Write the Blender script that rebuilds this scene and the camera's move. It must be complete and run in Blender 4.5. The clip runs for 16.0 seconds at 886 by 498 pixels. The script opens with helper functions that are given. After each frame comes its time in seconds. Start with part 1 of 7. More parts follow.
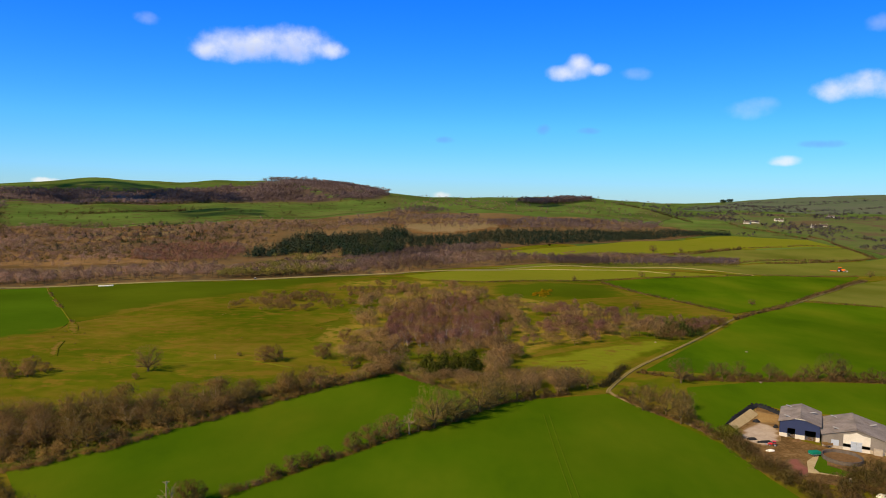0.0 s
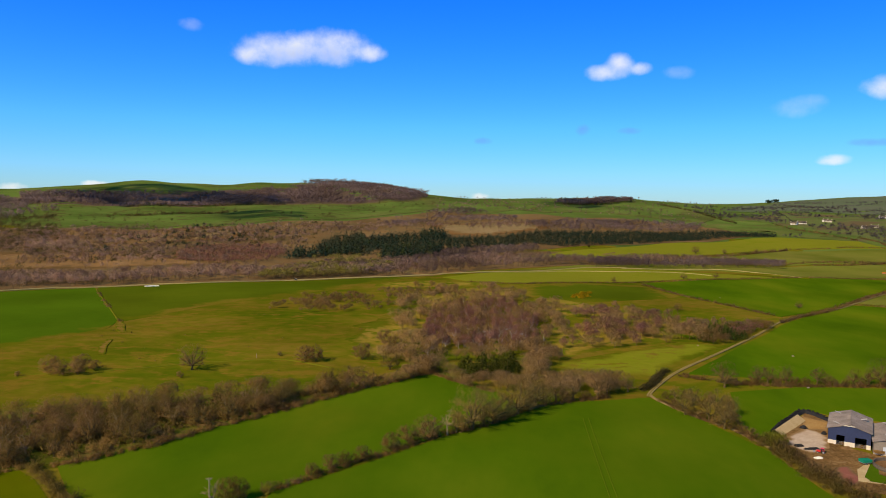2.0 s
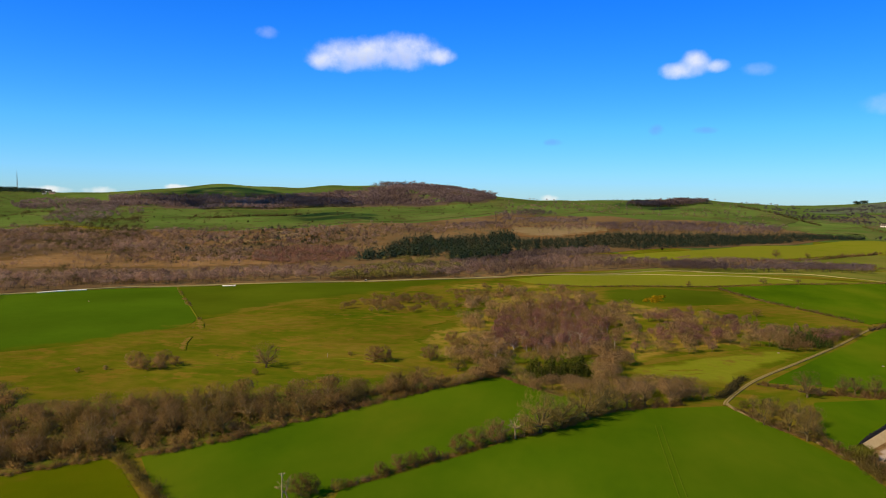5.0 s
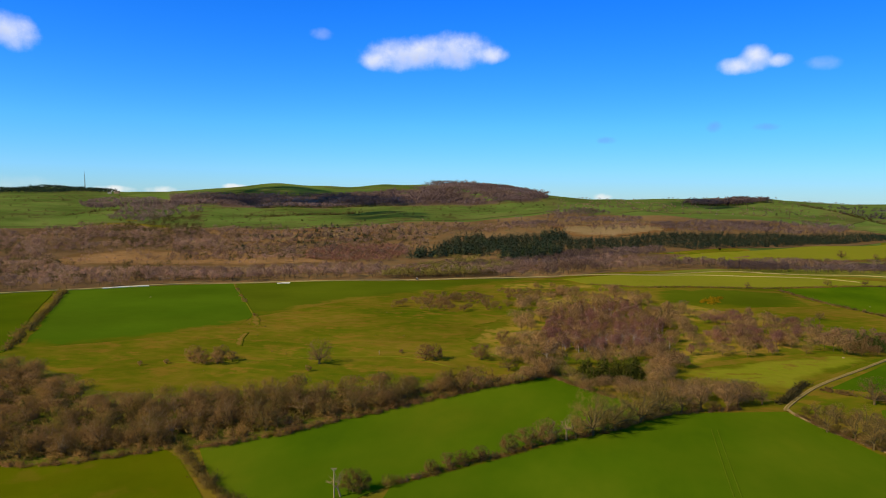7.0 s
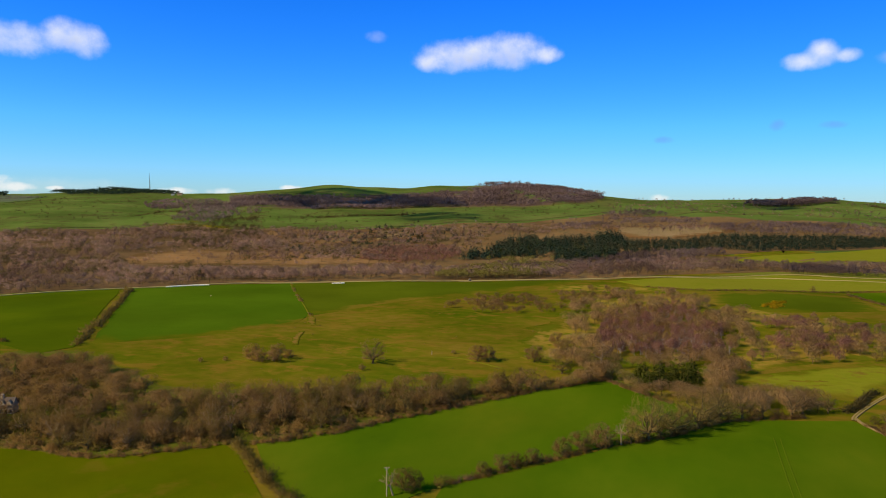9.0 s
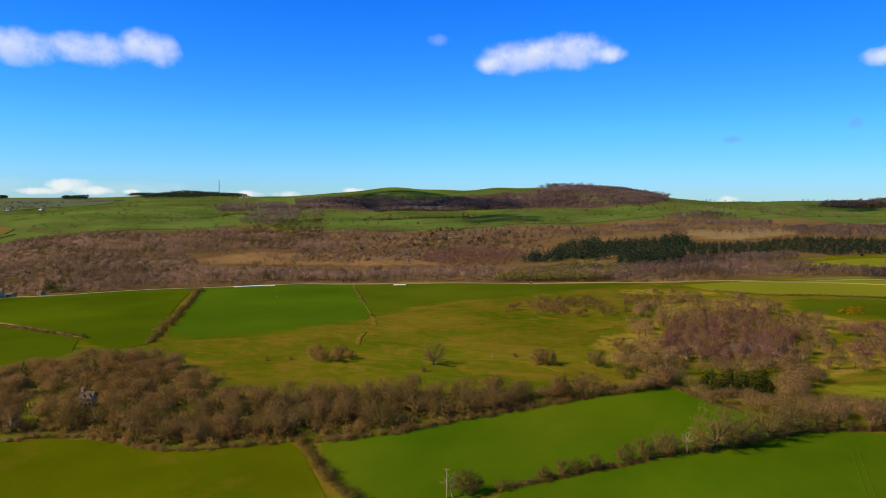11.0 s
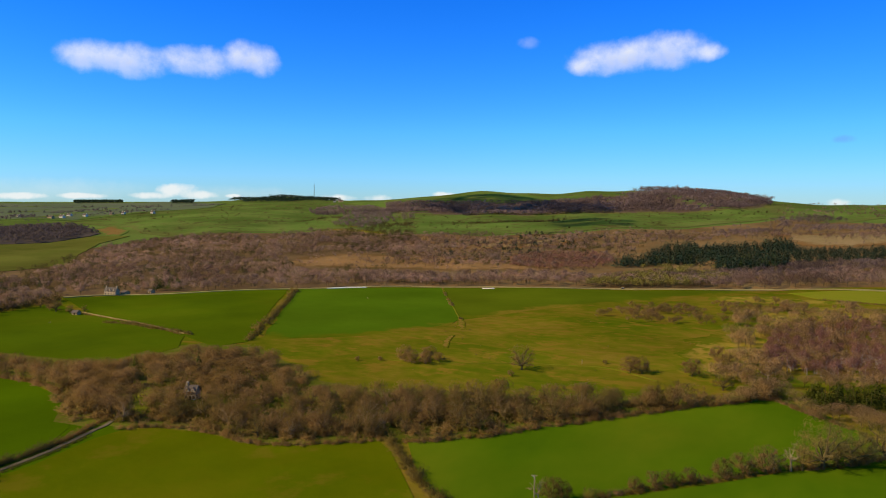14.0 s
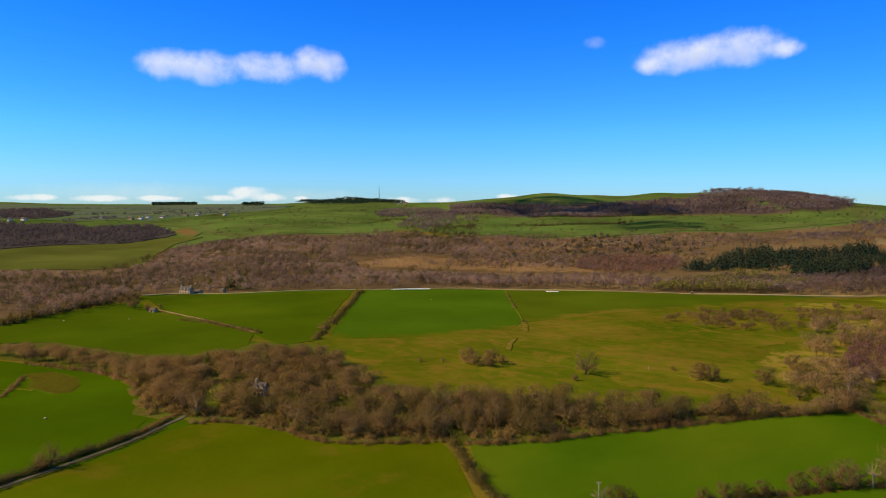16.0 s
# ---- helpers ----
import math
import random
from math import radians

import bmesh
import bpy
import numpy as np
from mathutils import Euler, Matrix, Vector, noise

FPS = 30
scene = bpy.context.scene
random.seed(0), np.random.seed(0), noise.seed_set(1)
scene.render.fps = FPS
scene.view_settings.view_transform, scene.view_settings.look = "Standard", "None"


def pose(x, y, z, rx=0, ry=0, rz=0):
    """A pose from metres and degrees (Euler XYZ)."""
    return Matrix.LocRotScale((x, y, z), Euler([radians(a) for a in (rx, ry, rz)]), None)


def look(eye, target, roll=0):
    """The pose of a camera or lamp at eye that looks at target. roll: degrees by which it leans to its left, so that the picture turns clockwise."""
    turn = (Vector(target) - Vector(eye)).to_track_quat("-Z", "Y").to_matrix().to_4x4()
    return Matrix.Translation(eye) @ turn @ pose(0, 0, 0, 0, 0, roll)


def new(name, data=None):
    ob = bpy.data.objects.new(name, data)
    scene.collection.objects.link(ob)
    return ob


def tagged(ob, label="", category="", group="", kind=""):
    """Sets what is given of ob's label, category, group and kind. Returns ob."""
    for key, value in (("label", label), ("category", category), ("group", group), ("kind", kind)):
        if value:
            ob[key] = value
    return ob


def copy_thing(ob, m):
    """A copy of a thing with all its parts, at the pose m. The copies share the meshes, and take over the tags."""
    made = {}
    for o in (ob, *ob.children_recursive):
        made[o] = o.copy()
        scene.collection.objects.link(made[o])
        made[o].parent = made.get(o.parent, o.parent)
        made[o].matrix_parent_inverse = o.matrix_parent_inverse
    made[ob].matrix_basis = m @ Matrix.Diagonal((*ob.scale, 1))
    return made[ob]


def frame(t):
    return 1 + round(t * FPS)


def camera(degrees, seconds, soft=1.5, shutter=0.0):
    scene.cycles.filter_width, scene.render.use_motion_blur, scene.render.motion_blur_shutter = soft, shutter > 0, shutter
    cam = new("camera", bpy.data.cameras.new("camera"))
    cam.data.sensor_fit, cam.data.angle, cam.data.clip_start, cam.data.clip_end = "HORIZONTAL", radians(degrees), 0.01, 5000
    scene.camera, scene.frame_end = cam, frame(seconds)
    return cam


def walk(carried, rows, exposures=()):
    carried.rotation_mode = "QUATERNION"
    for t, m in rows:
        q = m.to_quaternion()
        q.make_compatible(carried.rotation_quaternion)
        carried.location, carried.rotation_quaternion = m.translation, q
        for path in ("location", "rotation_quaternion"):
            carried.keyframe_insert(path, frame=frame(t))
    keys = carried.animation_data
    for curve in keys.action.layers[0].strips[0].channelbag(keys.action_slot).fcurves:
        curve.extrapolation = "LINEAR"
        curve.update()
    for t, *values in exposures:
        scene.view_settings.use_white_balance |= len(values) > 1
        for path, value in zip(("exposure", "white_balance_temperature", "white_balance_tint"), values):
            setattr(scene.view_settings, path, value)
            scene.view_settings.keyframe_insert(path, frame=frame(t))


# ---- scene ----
# ---- camera: a drone that hovers 80 m over the fields and turns to its left ----
cam = camera(65.1, 16.0, soft=1.0)
TURN = [
    (0.0, -0.07, -4.20, -1.00),
    (0.5, 0.61, -4.19, -0.95),
    (1.0, 1.33, -4.19, -0.84),
    (1.5, 2.16, -4.17, -0.78),
    (2.0, 3.09, -4.14, -0.80),
    (2.5, 3.79, -4.12, -0.81),
    (3.0, 4.62, -4.11, -0.77),
    (3.5, 5.67, -4.07, -0.77),
    (4.0, 6.73, -4.04, -0.72),
    (6.5, 11.86, -4.13, -0.62),
    (7.0, 12.98, -4.17, -0.61),
    (7.5, 14.07, -4.19, -0.61),
    (8.0, 15.13, -4.17, -0.55),
    (8.5, 16.21, -4.15, -0.54),
    (11.0, 22.39, -3.98, -0.35),
    (11.5, 23.64, -3.96, -0.35),
    (12.0, 24.84, -3.93, -0.36),
    (12.5, 26.01, -3.87, -0.36),
    (13.0, 27.14, -3.82, -0.29),
    (13.5, 28.40, -3.76, -0.26),
    (14.0, 29.73, -3.72, -0.30),
    (14.5, 30.94, -3.68, -0.26),
    (15.0, 32.25, -3.64, -0.23),
    (15.5, 33.59, -3.62, -0.25),
    (16.0, 34.97, -3.57, -0.29),
]
walk(cam, [(t, pose(0, 0, 80.0, 90 + pitch, 0, yaw) @ pose(0, 0, 0, 0, 0, -roll)) for t, yaw, pitch, roll in TURN])

# ---- light ----
SUN_BEARING, SUN_HEIGHT = 134.0, 36.0
scene.view_settings.exposure = 0.1
world = bpy.data.worlds.new("sky")
scene.world = world
world.use_nodes = True
wn, wl = world.node_tree.nodes, world.node_tree.links
wn.clear()
sky = wn.new("ShaderNodeTexSky")
sky.sky_type, sky.sun_disc = "NISHITA", False
sky.sun_elevation, sky.sun_rotation = radians(SUN_HEIGHT), radians(-SUN_BEARING)
sky.air_density, sky.dust_density, sky.ozone_density, sky.altitude = 1.0, 0.0, 6.0, 200
rich = wn.new("ShaderNodeHueSaturation")
rich.inputs["Saturation"].default_value = 1.3
glow = wn.new("ShaderNodeBackground")
glow.inputs["Strength"].default_value = 0.143
wout = wn.new("ShaderNodeOutputWorld")
wl.new(sky.outputs["Color"], rich.inputs["Color"])
# clear spring air: bluer than the plain sky model towards the horizon
way, part_z, tint = wn.new("ShaderNodeTexCoord"), wn.new("ShaderNodeSeparateXYZ"), wn.new("ShaderNodeValToRGB")
wl.new(way.outputs["Generated"], part_z.inputs["Vector"])
wl.new(part_z.outputs["Z"], tint.inputs["Fac"])
tint.color_ramp.elements[0].position, tint.color_ramp.elements[0].color = 0.0, (0.43, 0.68, 1.03, 1)
tint.color_ramp.elements[1].position, tint.color_ramp.elements[1].color = 0.3, (0.30, 0.75, 1.41, 1)
mid = tint.color_ramp.elements.new(0.1)
mid.color = (0.44, 0.86, 1.33, 1)
high = tint.color_ramp.elements.new(0.62)
high.color = (0.95, 0.98, 0.95, 1)
# and whiter round the sun
nearness, whiter, tinted = wn.new("ShaderNodeVectorMath"), wn.new("ShaderNodeMapRange"), wn.new("ShaderNodeMix")
nearness.operation = "DOT_PRODUCT"
nearness.inputs[1].default_value = (-math.sin(radians(SUN_BEARING)) * math.cos(radians(SUN_HEIGHT)), math.cos(radians(SUN_BEARING)) * math.cos(radians(SUN_HEIGHT)), math.sin(radians(SUN_HEIGHT)))
wl.new(way.outputs["Generated"], nearness.inputs[0])
whiter.interpolation_type = "SMOOTHSTEP"
whiter.inputs["From Min"].default_value, whiter.inputs["From Max"].default_value = 0.5, 0.95
wl.new(nearness.outputs["Value"], whiter.inputs["Value"])
tinted.data_type = "RGBA"
tinted.inputs["B"].default_value = (1.15, 1.05, 0.92, 1)
wl.new(whiter.outputs["Result"], tinted.inputs["Factor"])
wl.new(tint.outputs["Color"], tinted.inputs["A"])
# deeper opposite to it
deeper = wn.new("ShaderNodeMapRange")
deeper.interpolation_type = "SMOOTHSTEP"
deeper.inputs["From Min"].default_value, deeper.inputs["From Max"].default_value = -0.85, -0.2
deeper.inputs["To Min"].default_value = 0.74
wl.new(nearness.outputs["Value"], deeper.inputs["Value"])
wl.new(deeper.outputs["Result"], rich.inputs["Value"])
blue = wn.new("ShaderNodeMix")
blue.data_type, blue.blend_type = "RGBA", "MULTIPLY"
blue.inputs["Factor"].default_value = 1.0
wl.new(rich.outputs["Color"], blue.inputs["A"])
wl.new(tinted.outputs["Result"], blue.inputs["B"])
wl.new(blue.outputs["Result"], glow.inputs["Color"])

# fair-weather cumulus in the sky: rows of puffs (bearing, height, half width, half height, in degrees)
CUMULUS = [
    [(14.5, 11.55, 3.2, 1.45), (16.8, 11.40, 3.38, 1.47), (12.1, 11.82, 3.74, 1.58), (9.3, 11.48, 1.78, 0.76), (18.6, 10.96, 1.56, 0.81)],
    [(-9.9, 10.04, 2.04, 0.78), (-10.8, 10.67, 1.32, 0.94), (-12.3, 10.26, 1.05, 0.60)],
    [(56.1, 10.51, 3.02, 1.37), (53.4, 10.45, 2.91, 1.48), (49.0, 10.72, 3.70, 1.35), (45.6, 11.30, 2.00, 1.36), (44.2, 10.95, 1.61, 1.37)],
    [(-28.9, 8.10, 1.73, 0.93), (-30.8, 8.44, 1.99, 1.07), (-32.8, 8.23, 1.60, 1.12)],
    [(-26.1, 3.21, 1.26, 0.45), (-25.9, 3.05, 1.26, 0.33)],
]
HORIZON = [
    [(50.6, 0.95, 1.75, 0.58), (49.0, 0.62, 2.0, 0.40), (52.6, 0.52, 1.9, 0.30), (46.6, 0.55, 0.9, 0.2), (57.2, 0.45, 2.0, 0.27), (61.3, 0.42, 2.2, 0.30), (65.5, 0.45, 2.0, 0.28)],
    [(38.4, 0.42, 1.6, 0.36), (35.0, 0.44, 1.3, 0.40), (42.2, 0.44, 1.3, 0.27), (29.4, 0.69, 0.8, 0.34)],
    [(0.2, 0.22, 0.9, 0.40), (29.9, 0.74, 0.8, 0.30)],
]
WISPS = [
    [(-23.4, 6.94, 2.10, 0.82), (-24.2, 7.32, 1.44, 0.65)],
    [(-15.3, 9.84, 1.36, 0.59), (22.9, 12.80, 1.1, 0.55)],
    [(59.0, 0.9, 8.0, 1.0), (47.0, 0.7, 6.0, 0.8), (-31.7, 12.38, 1.30, 0.73)],
]
GREY_WISPS = [[(-0.1, 4.74, 0.92, 0.36), (-8.1, 5.64, 0.72, 0.54), (-11.7, 5.55, 1.15, 0.35), (-28.4, 4.36, 1.83, 0.36)]]


def sky_math(kind, a, b=None, c=None):
    n = wn.new("ShaderNodeMath")
    n.operation = kind
    for i, v in enumerate((a, b, c)):
        if v is None:
            continue
        if isinstance(v, (int, float)):
            n.inputs[i].default_value = v
        else:
            wl.new(v, n.inputs[i])
    return n.outputs[0]


away = part_z.outputs
bearing = sky_math("MULTIPLY", sky_math("ARCTAN2", sky_math("MULTIPLY", away["X"], -1.0), away["Y"]), 57.2958)
rise = sky_math("MULTIPLY", sky_math("ARCSINE", away["Z"]), 57.2958)
spot = wn.new("ShaderNodeCombineXYZ")
wl.new(bearing, spot.inputs[0])
wl.new(rise, spot.inputs[1])
lumps = wn.new("ShaderNodeTexNoise")
lumps.inputs["Scale"].default_value, lumps.inputs["Detail"].default_value, lumps.inputs["Roughness"].default_value = 0.62, 7, 0.58
wl.new(spot.outputs[0], lumps.inputs["Vector"])
soft_lumps = wn.new("ShaderNodeTexNoise")
soft_lumps.inputs["Scale"].default_value, soft_lumps.inputs["Detail"].default_value = 0.5, 4
wl.new(spot.outputs[0], soft_lumps.inputs["Vector"])


raised = wn.new("ShaderNodeVectorMath")
raised.operation = "ADD"
raised.inputs[1].default_value = (0.25, 0.85, 0)
wl.new(spot.outputs[0], raised.inputs[0])


def cloud_cover(rows, ragged, thick, most, spot=spot):
    """How much cloud lies in each direction: the puffs, broken up at their edges."""
    total = None
    for b, h, wide, tall in (q for r in rows for q in r):
        off, fit = wn.new("ShaderNodeVectorMath"), wn.new("ShaderNodeVectorMath")
        off.operation, fit.operation = "SUBTRACT", "MULTIPLY"
        off.inputs[1].default_value, fit.inputs[1].default_value = (b, h, 0), (1 / wide, 1 / tall, 0)
        wl.new(spot.outputs[0], off.inputs[0])
        wl.new(off.outputs[0], fit.inputs[0])
        dot = wn.new("ShaderNodeVectorMath")
        dot.operation = "DOT_PRODUCT"
        wl.new(fit.outputs[0], dot.inputs[0])
        wl.new(fit.outputs[0], dot.inputs[1])
        body = sky_math("SUBTRACT", 1.0, dot.outputs["Value"])
        total = body if total is None else sky_math("SMOOTH_MAX", total, body, 0.7)
    broken = sky_math("ADD", total, sky_math("MULTIPLY", sky_math("SUBTRACT", lumps.outputs["Fac"], 0.5), ragged))
    step = wn.new("ShaderNodeMapRange")
    step.interpolation_type = "SMOOTHSTEP"
    step.inputs["From Min"].default_value, step.inputs["From Max"].default_value = 0.0, thick
    step.inputs["To Max"].default_value = most
    wl.new(broken, step.inputs["Value"])
    return step.outputs["Result"]


cumulus = cloud_cover(CUMULUS, 1.4, 1.7, 0.98)
cover = sky_math("MAXIMUM", cloud_cover(HORIZON, 2.4, 1.1, 0.8), sky_math("MAXIMUM", cumulus, cloud_cover(WISPS, 1.7, 1.6, 0.22)))
# the sun lights the tops: where more cloud lies above, the underside is grey
above = sky_math("MULTIPLY", cloud_cover(CUMULUS, 1.5, 1.9, 1.0, raised), cumulus)
shade = wn.new("ShaderNodeValToRGB")
shade.color_ramp.elements[0].position, shade.color_ramp.elements[0].color = 0.15, (0.88, 0.88, 0.86, 1)
shade.color_ramp.elements[1].position, shade.color_ramp.elements[1].color = 0.9, (0.40, 0.46, 0.64, 1)
wl.new(sky_math("ADD", above, sky_math("MULTIPLY", sky_math("SUBTRACT", 0.5, soft_lumps.outputs["Fac"]), 0.45)), shade.inputs["Fac"])
white = wn.new("ShaderNodeBackground")
wl.new(shade.outputs["Color"], white.inputs["Color"])
grey = wn.new("ShaderNodeBackground")
grey.inputs["Color"].default_value = (0.16, 0.31, 0.68, 1)
blend, veils = wn.new("ShaderNodeMixShader"), wn.new("ShaderNodeMixShader")
wl.new(cloud_cover(GREY_WISPS, 1.7, 1.5, 0.6), veils.inputs["Fac"])
wl.new(glow.outputs["Background"], veils.inputs[1])
wl.new(grey.outputs["Background"], veils.inputs[2])
wl.new(cover, blend.inputs["Fac"])
wl.new(veils.outputs["Shader"], blend.inputs[1])
wl.new(white.outputs["Background"], blend.inputs[2])
wl.new(blend.outputs["Shader"], wout.inputs["Surface"])

TO_SUN = Vector((-math.sin(radians(SUN_BEARING)) * math.cos(radians(SUN_HEIGHT)), math.cos(radians(SUN_BEARING)) * math.cos(radians(SUN_HEIGHT)), math.sin(radians(SUN_HEIGHT))))
sun = new("sun", bpy.data.lights.new("sun", "SUN"))
sun.data.energy, sun.data.angle, sun.data.color = 5.25, radians(0.5), (1.0, 0.80, 0.55)
sun.matrix_world = look(TO_SUN * 900, (0, 0, 0))

# ---- landform: heights on a fan of bearings (degrees to the left of north) and distances ----
EYE = 80.0
LAND = {
    700: "-180 0 180 0",
    950: "-180 5 -60 0 -35 0 -15 0 0 6 20 8 40 8 70 4 110 5 180 5",
    1250: "-180 15 -60 8 -35 6 -15 12 -5 28 8 36 25 34 45 30 58 14 70 12 110 15 180 15",
    1700: "-180 30 -60 30 -35 30 -20 35 -12 50 -5 60 8 66 25 62 45 58 58 36 70 34 110 30 180 30",
    2300: "-180 60 -60 60 -35 60 -19 66 -14.4 79 -12.6 87 -10 89 -5 84 1 80 4.4 91 7.6 117 11.5 126 15 119 17 125 19.8 115 23.4 116 26 124 29.6 110 32.5 98 36 87 39 86 45 80 50 68 58 58 70 58 110 60 180 60",
    3200: "-180 80 -60 110 -40 124 -33 121 -29.5 115 -26.6 106 -23 86 -19 71 -14 74 0 78 30 80 35 82 39 95 42 110 45 96 48 84 56 74 70 76 110 80 180 80",
    4700: "-180 90 -60 120 -33 118 -23 84 -19 66 0 78 40 80 48 86 56 80 61 78 64 79 68 90 75 95 180 90",
}
_bear = np.arange(-180, 180.01, 0.5)
_rows = []
for _r, _text in LAND.items():
    _v = np.array([float(s) for s in _text.split()]).reshape(-1, 2)
    _h = np.interp(_bear, _v[:, 0], _v[:, 1])
    _k = np.exp(-0.5 * (np.arange(-6, 7) * 0.5 / 0.9) ** 2)
    _rows.append(np.convolve(np.concatenate([_h[-7:-1], _h, _h[1:7]]), _k / _k.sum(), "valid"))
_dist = np.array([0.0, 350.0] + list(LAND) + [6000.0])
_grid = np.array([_rows[0] * 0, _rows[0] * 0] + _rows + [_rows[-1]])
_step = np.diff(_grid, axis=0) / np.diff(_dist)[:, None]
_slope = np.zeros_like(_grid)
_both = _step[:-1] * _step[1:] > 0
_slope[1:-1][_both] = (2 * _step[:-1] * _step[1:] / np.where(_both, _step[:-1] + _step[1:], 1))[_both]


def land(x, y):
    """Height of the ground at x, y (arrays or numbers)."""
    x, y = np.asarray(x, float), np.asarray(y, float)
    r, b = np.minimum(np.hypot(x, y), 5990.0), np.degrees(np.arctan2(-x, y))
    j = np.clip(((b + 180) / 0.5).astype(int), 0, len(_bear) - 2)
    u = (b + 180) / 0.5 - j
    i = np.clip(np.searchsorted(_dist, r, "right") - 1, 0, len(_dist) - 2)
    d = _dist[i + 1] - _dist[i]
    s = (r - _dist[i]) / d

    def at(k):
        a, c = _grid[i, k], _grid[i + 1, k]
        m, n = _slope[i, k] * d, _slope[i + 1, k] * d
        return a * (1 + 2 * s) * (1 - s) ** 2 + m * s * (1 - s) ** 2 + c * s * s * (3 - 2 * s) + n * s * s * (s - 1)

    roll = 0.8 * np.sin(x / 61 + 0.7) * np.sin(y / 83 + x / 190) + 0.5 * np.sin(x / 29 + y / 37)
    rough = np.clip((r - 700) / 500, 0, 1) * (2.2 * np.sin(x / 77 + 1.3 * np.sin(y / 140)) * np.sin(y / 95 + 0.4) + 1.2 * np.sin(x / 33 + y / 51))
    return at(j) * (1 - u) + at(j + 1) * u + roll + rough * np.clip((4200 - r) / 1500, 0.2, 1)


# ---- materials ----
def ramp(nodes, stops):
    r = nodes.new("ShaderNodeValToRGB")
    while len(r.color_ramp.elements) < len(stops):
        r.color_ramp.elements.new(0.5)
    for e, (p, c) in zip(r.color_ramp.elements, stops):
        e.position, e.color = p, (*c, 1)
    return r


def surface(name, colours, size=4.0, fine=0.4, rough=0.9, bump=0.3, metal=0.0, stretch=(1, 1, 1), mottle=0.5, gloss=0.0, fade=None, thin=0.0, broad=None, specks=None):
    """A matt material: patches of the colours at the given size in metres, broken by finer grain; fade: colours that it runs into at a patch's border; thin: how far light shines through; broad: (size, how strongly) the whole surface runs lighter and darker; specks: (colour, size, share) of a second growth in tufts."""
    m = bpy.data.materials.new(name)
    m.use_nodes = True
    n, l = m.node_tree.nodes, m.node_tree.links
    b = n["Principled BSDF"]
    b.inputs["Roughness"].default_value, b.inputs["Metallic"].default_value = rough, metal
    b.inputs["Specular IOR Level"].default_value = gloss
    geo, mp = n.new("ShaderNodeNewGeometry"), n.new("ShaderNodeMapping")
    mp.inputs["Scale"].default_value = stretch
    l.new(geo.outputs["Position"], mp.inputs["Vector"])
    big, small = n.new("ShaderNodeTexNoise"), n.new("ShaderNodeTexNoise")
    big.inputs["Scale"].default_value, big.inputs["Detail"].default_value = 1 / size, 5
    small.inputs["Scale"].default_value, small.inputs["Detail"].default_value = 1 / fine, 3
    for t in (big, small):
        l.new(mp.outputs["Vector"], t.inputs["Vector"])
    mix = n.new("ShaderNodeMix")
    mix.inputs["Factor"].default_value = 1 - mottle
    l.new(big.outputs["Fac"], mix.inputs["A"])
    l.new(small.outputs["Fac"], mix.inputs["B"])
    k = len(colours)
    r = ramp(n, [(0.32 + 0.36 * i / max(1, k - 1), c) for i, c in enumerate(colours)])
    l.new(mix.outputs["Result"], r.inputs["Fac"])
    colour = r.outputs["Color"]
    if fade:
        other = ramp(n, [(0.32 + 0.36 * i / max(1, len(fade) - 1), c) for i, c in enumerate(fade)])
        l.new(mix.outputs["Result"], other.inputs["Fac"])
        inner, edge, both = n.new("ShaderNodeAttribute"), n.new("ShaderNodeTexNoise"), n.new("ShaderNodeMath")
        inner.attribute_name = "inner"
        edge.inputs["Scale"].default_value, edge.inputs["Detail"].default_value = 0.09, 4
        l.new(geo.outputs["Position"], edge.inputs["Vector"])
        both.operation = "ADD"
        l.new(inner.outputs["Fac"], both.inputs[0])
        l.new(edge.outputs["Fac"], both.inputs[1])
        step = n.new("ShaderNodeMapRange")
        step.interpolation_type = "SMOOTHSTEP"
        step.inputs["From Min"].default_value, step.inputs["From Max"].default_value = 0.7, 1.15
        l.new(both.outputs[0], step.inputs["Value"])
        blend_colour = n.new("ShaderNodeMix")
        blend_colour.data_type = "RGBA"
        l.new(step.outputs["Result"], blend_colour.inputs["Factor"])
        l.new(other.outputs["Color"], blend_colour.inputs["A"])
        l.new(colour, blend_colour.inputs["B"])
        colour = blend_colour.outputs["Result"]
    if specks:
        tufts, some, tufted = n.new("ShaderNodeTexNoise"), n.new("ShaderNodeMapRange"), n.new("ShaderNodeMix")
        tufts.inputs["Scale"].default_value, tufts.inputs["Detail"].default_value, tufts.inputs["Roughness"].default_value = 1 / specks[1], 6, 0.66
        l.new(mp.outputs["Vector"], tufts.inputs["Vector"])
        some.interpolation_type = "SMOOTHSTEP"
        some.inputs["From Min"].default_value, some.inputs["From Max"].default_value = 0.66 - 0.3 * specks[2], 0.78 - 0.3 * specks[2]
        l.new(tufts.outputs["Fac"], some.inputs["Value"])
        tufted.data_type = "RGBA"
        tufted.inputs["B"].default_value = (*specks[0], 1)
        l.new(some.outputs["Result"], tufted.inputs["Factor"])
        l.new(colour, tufted.inputs["A"])
        colour = tufted.outputs["Result"]
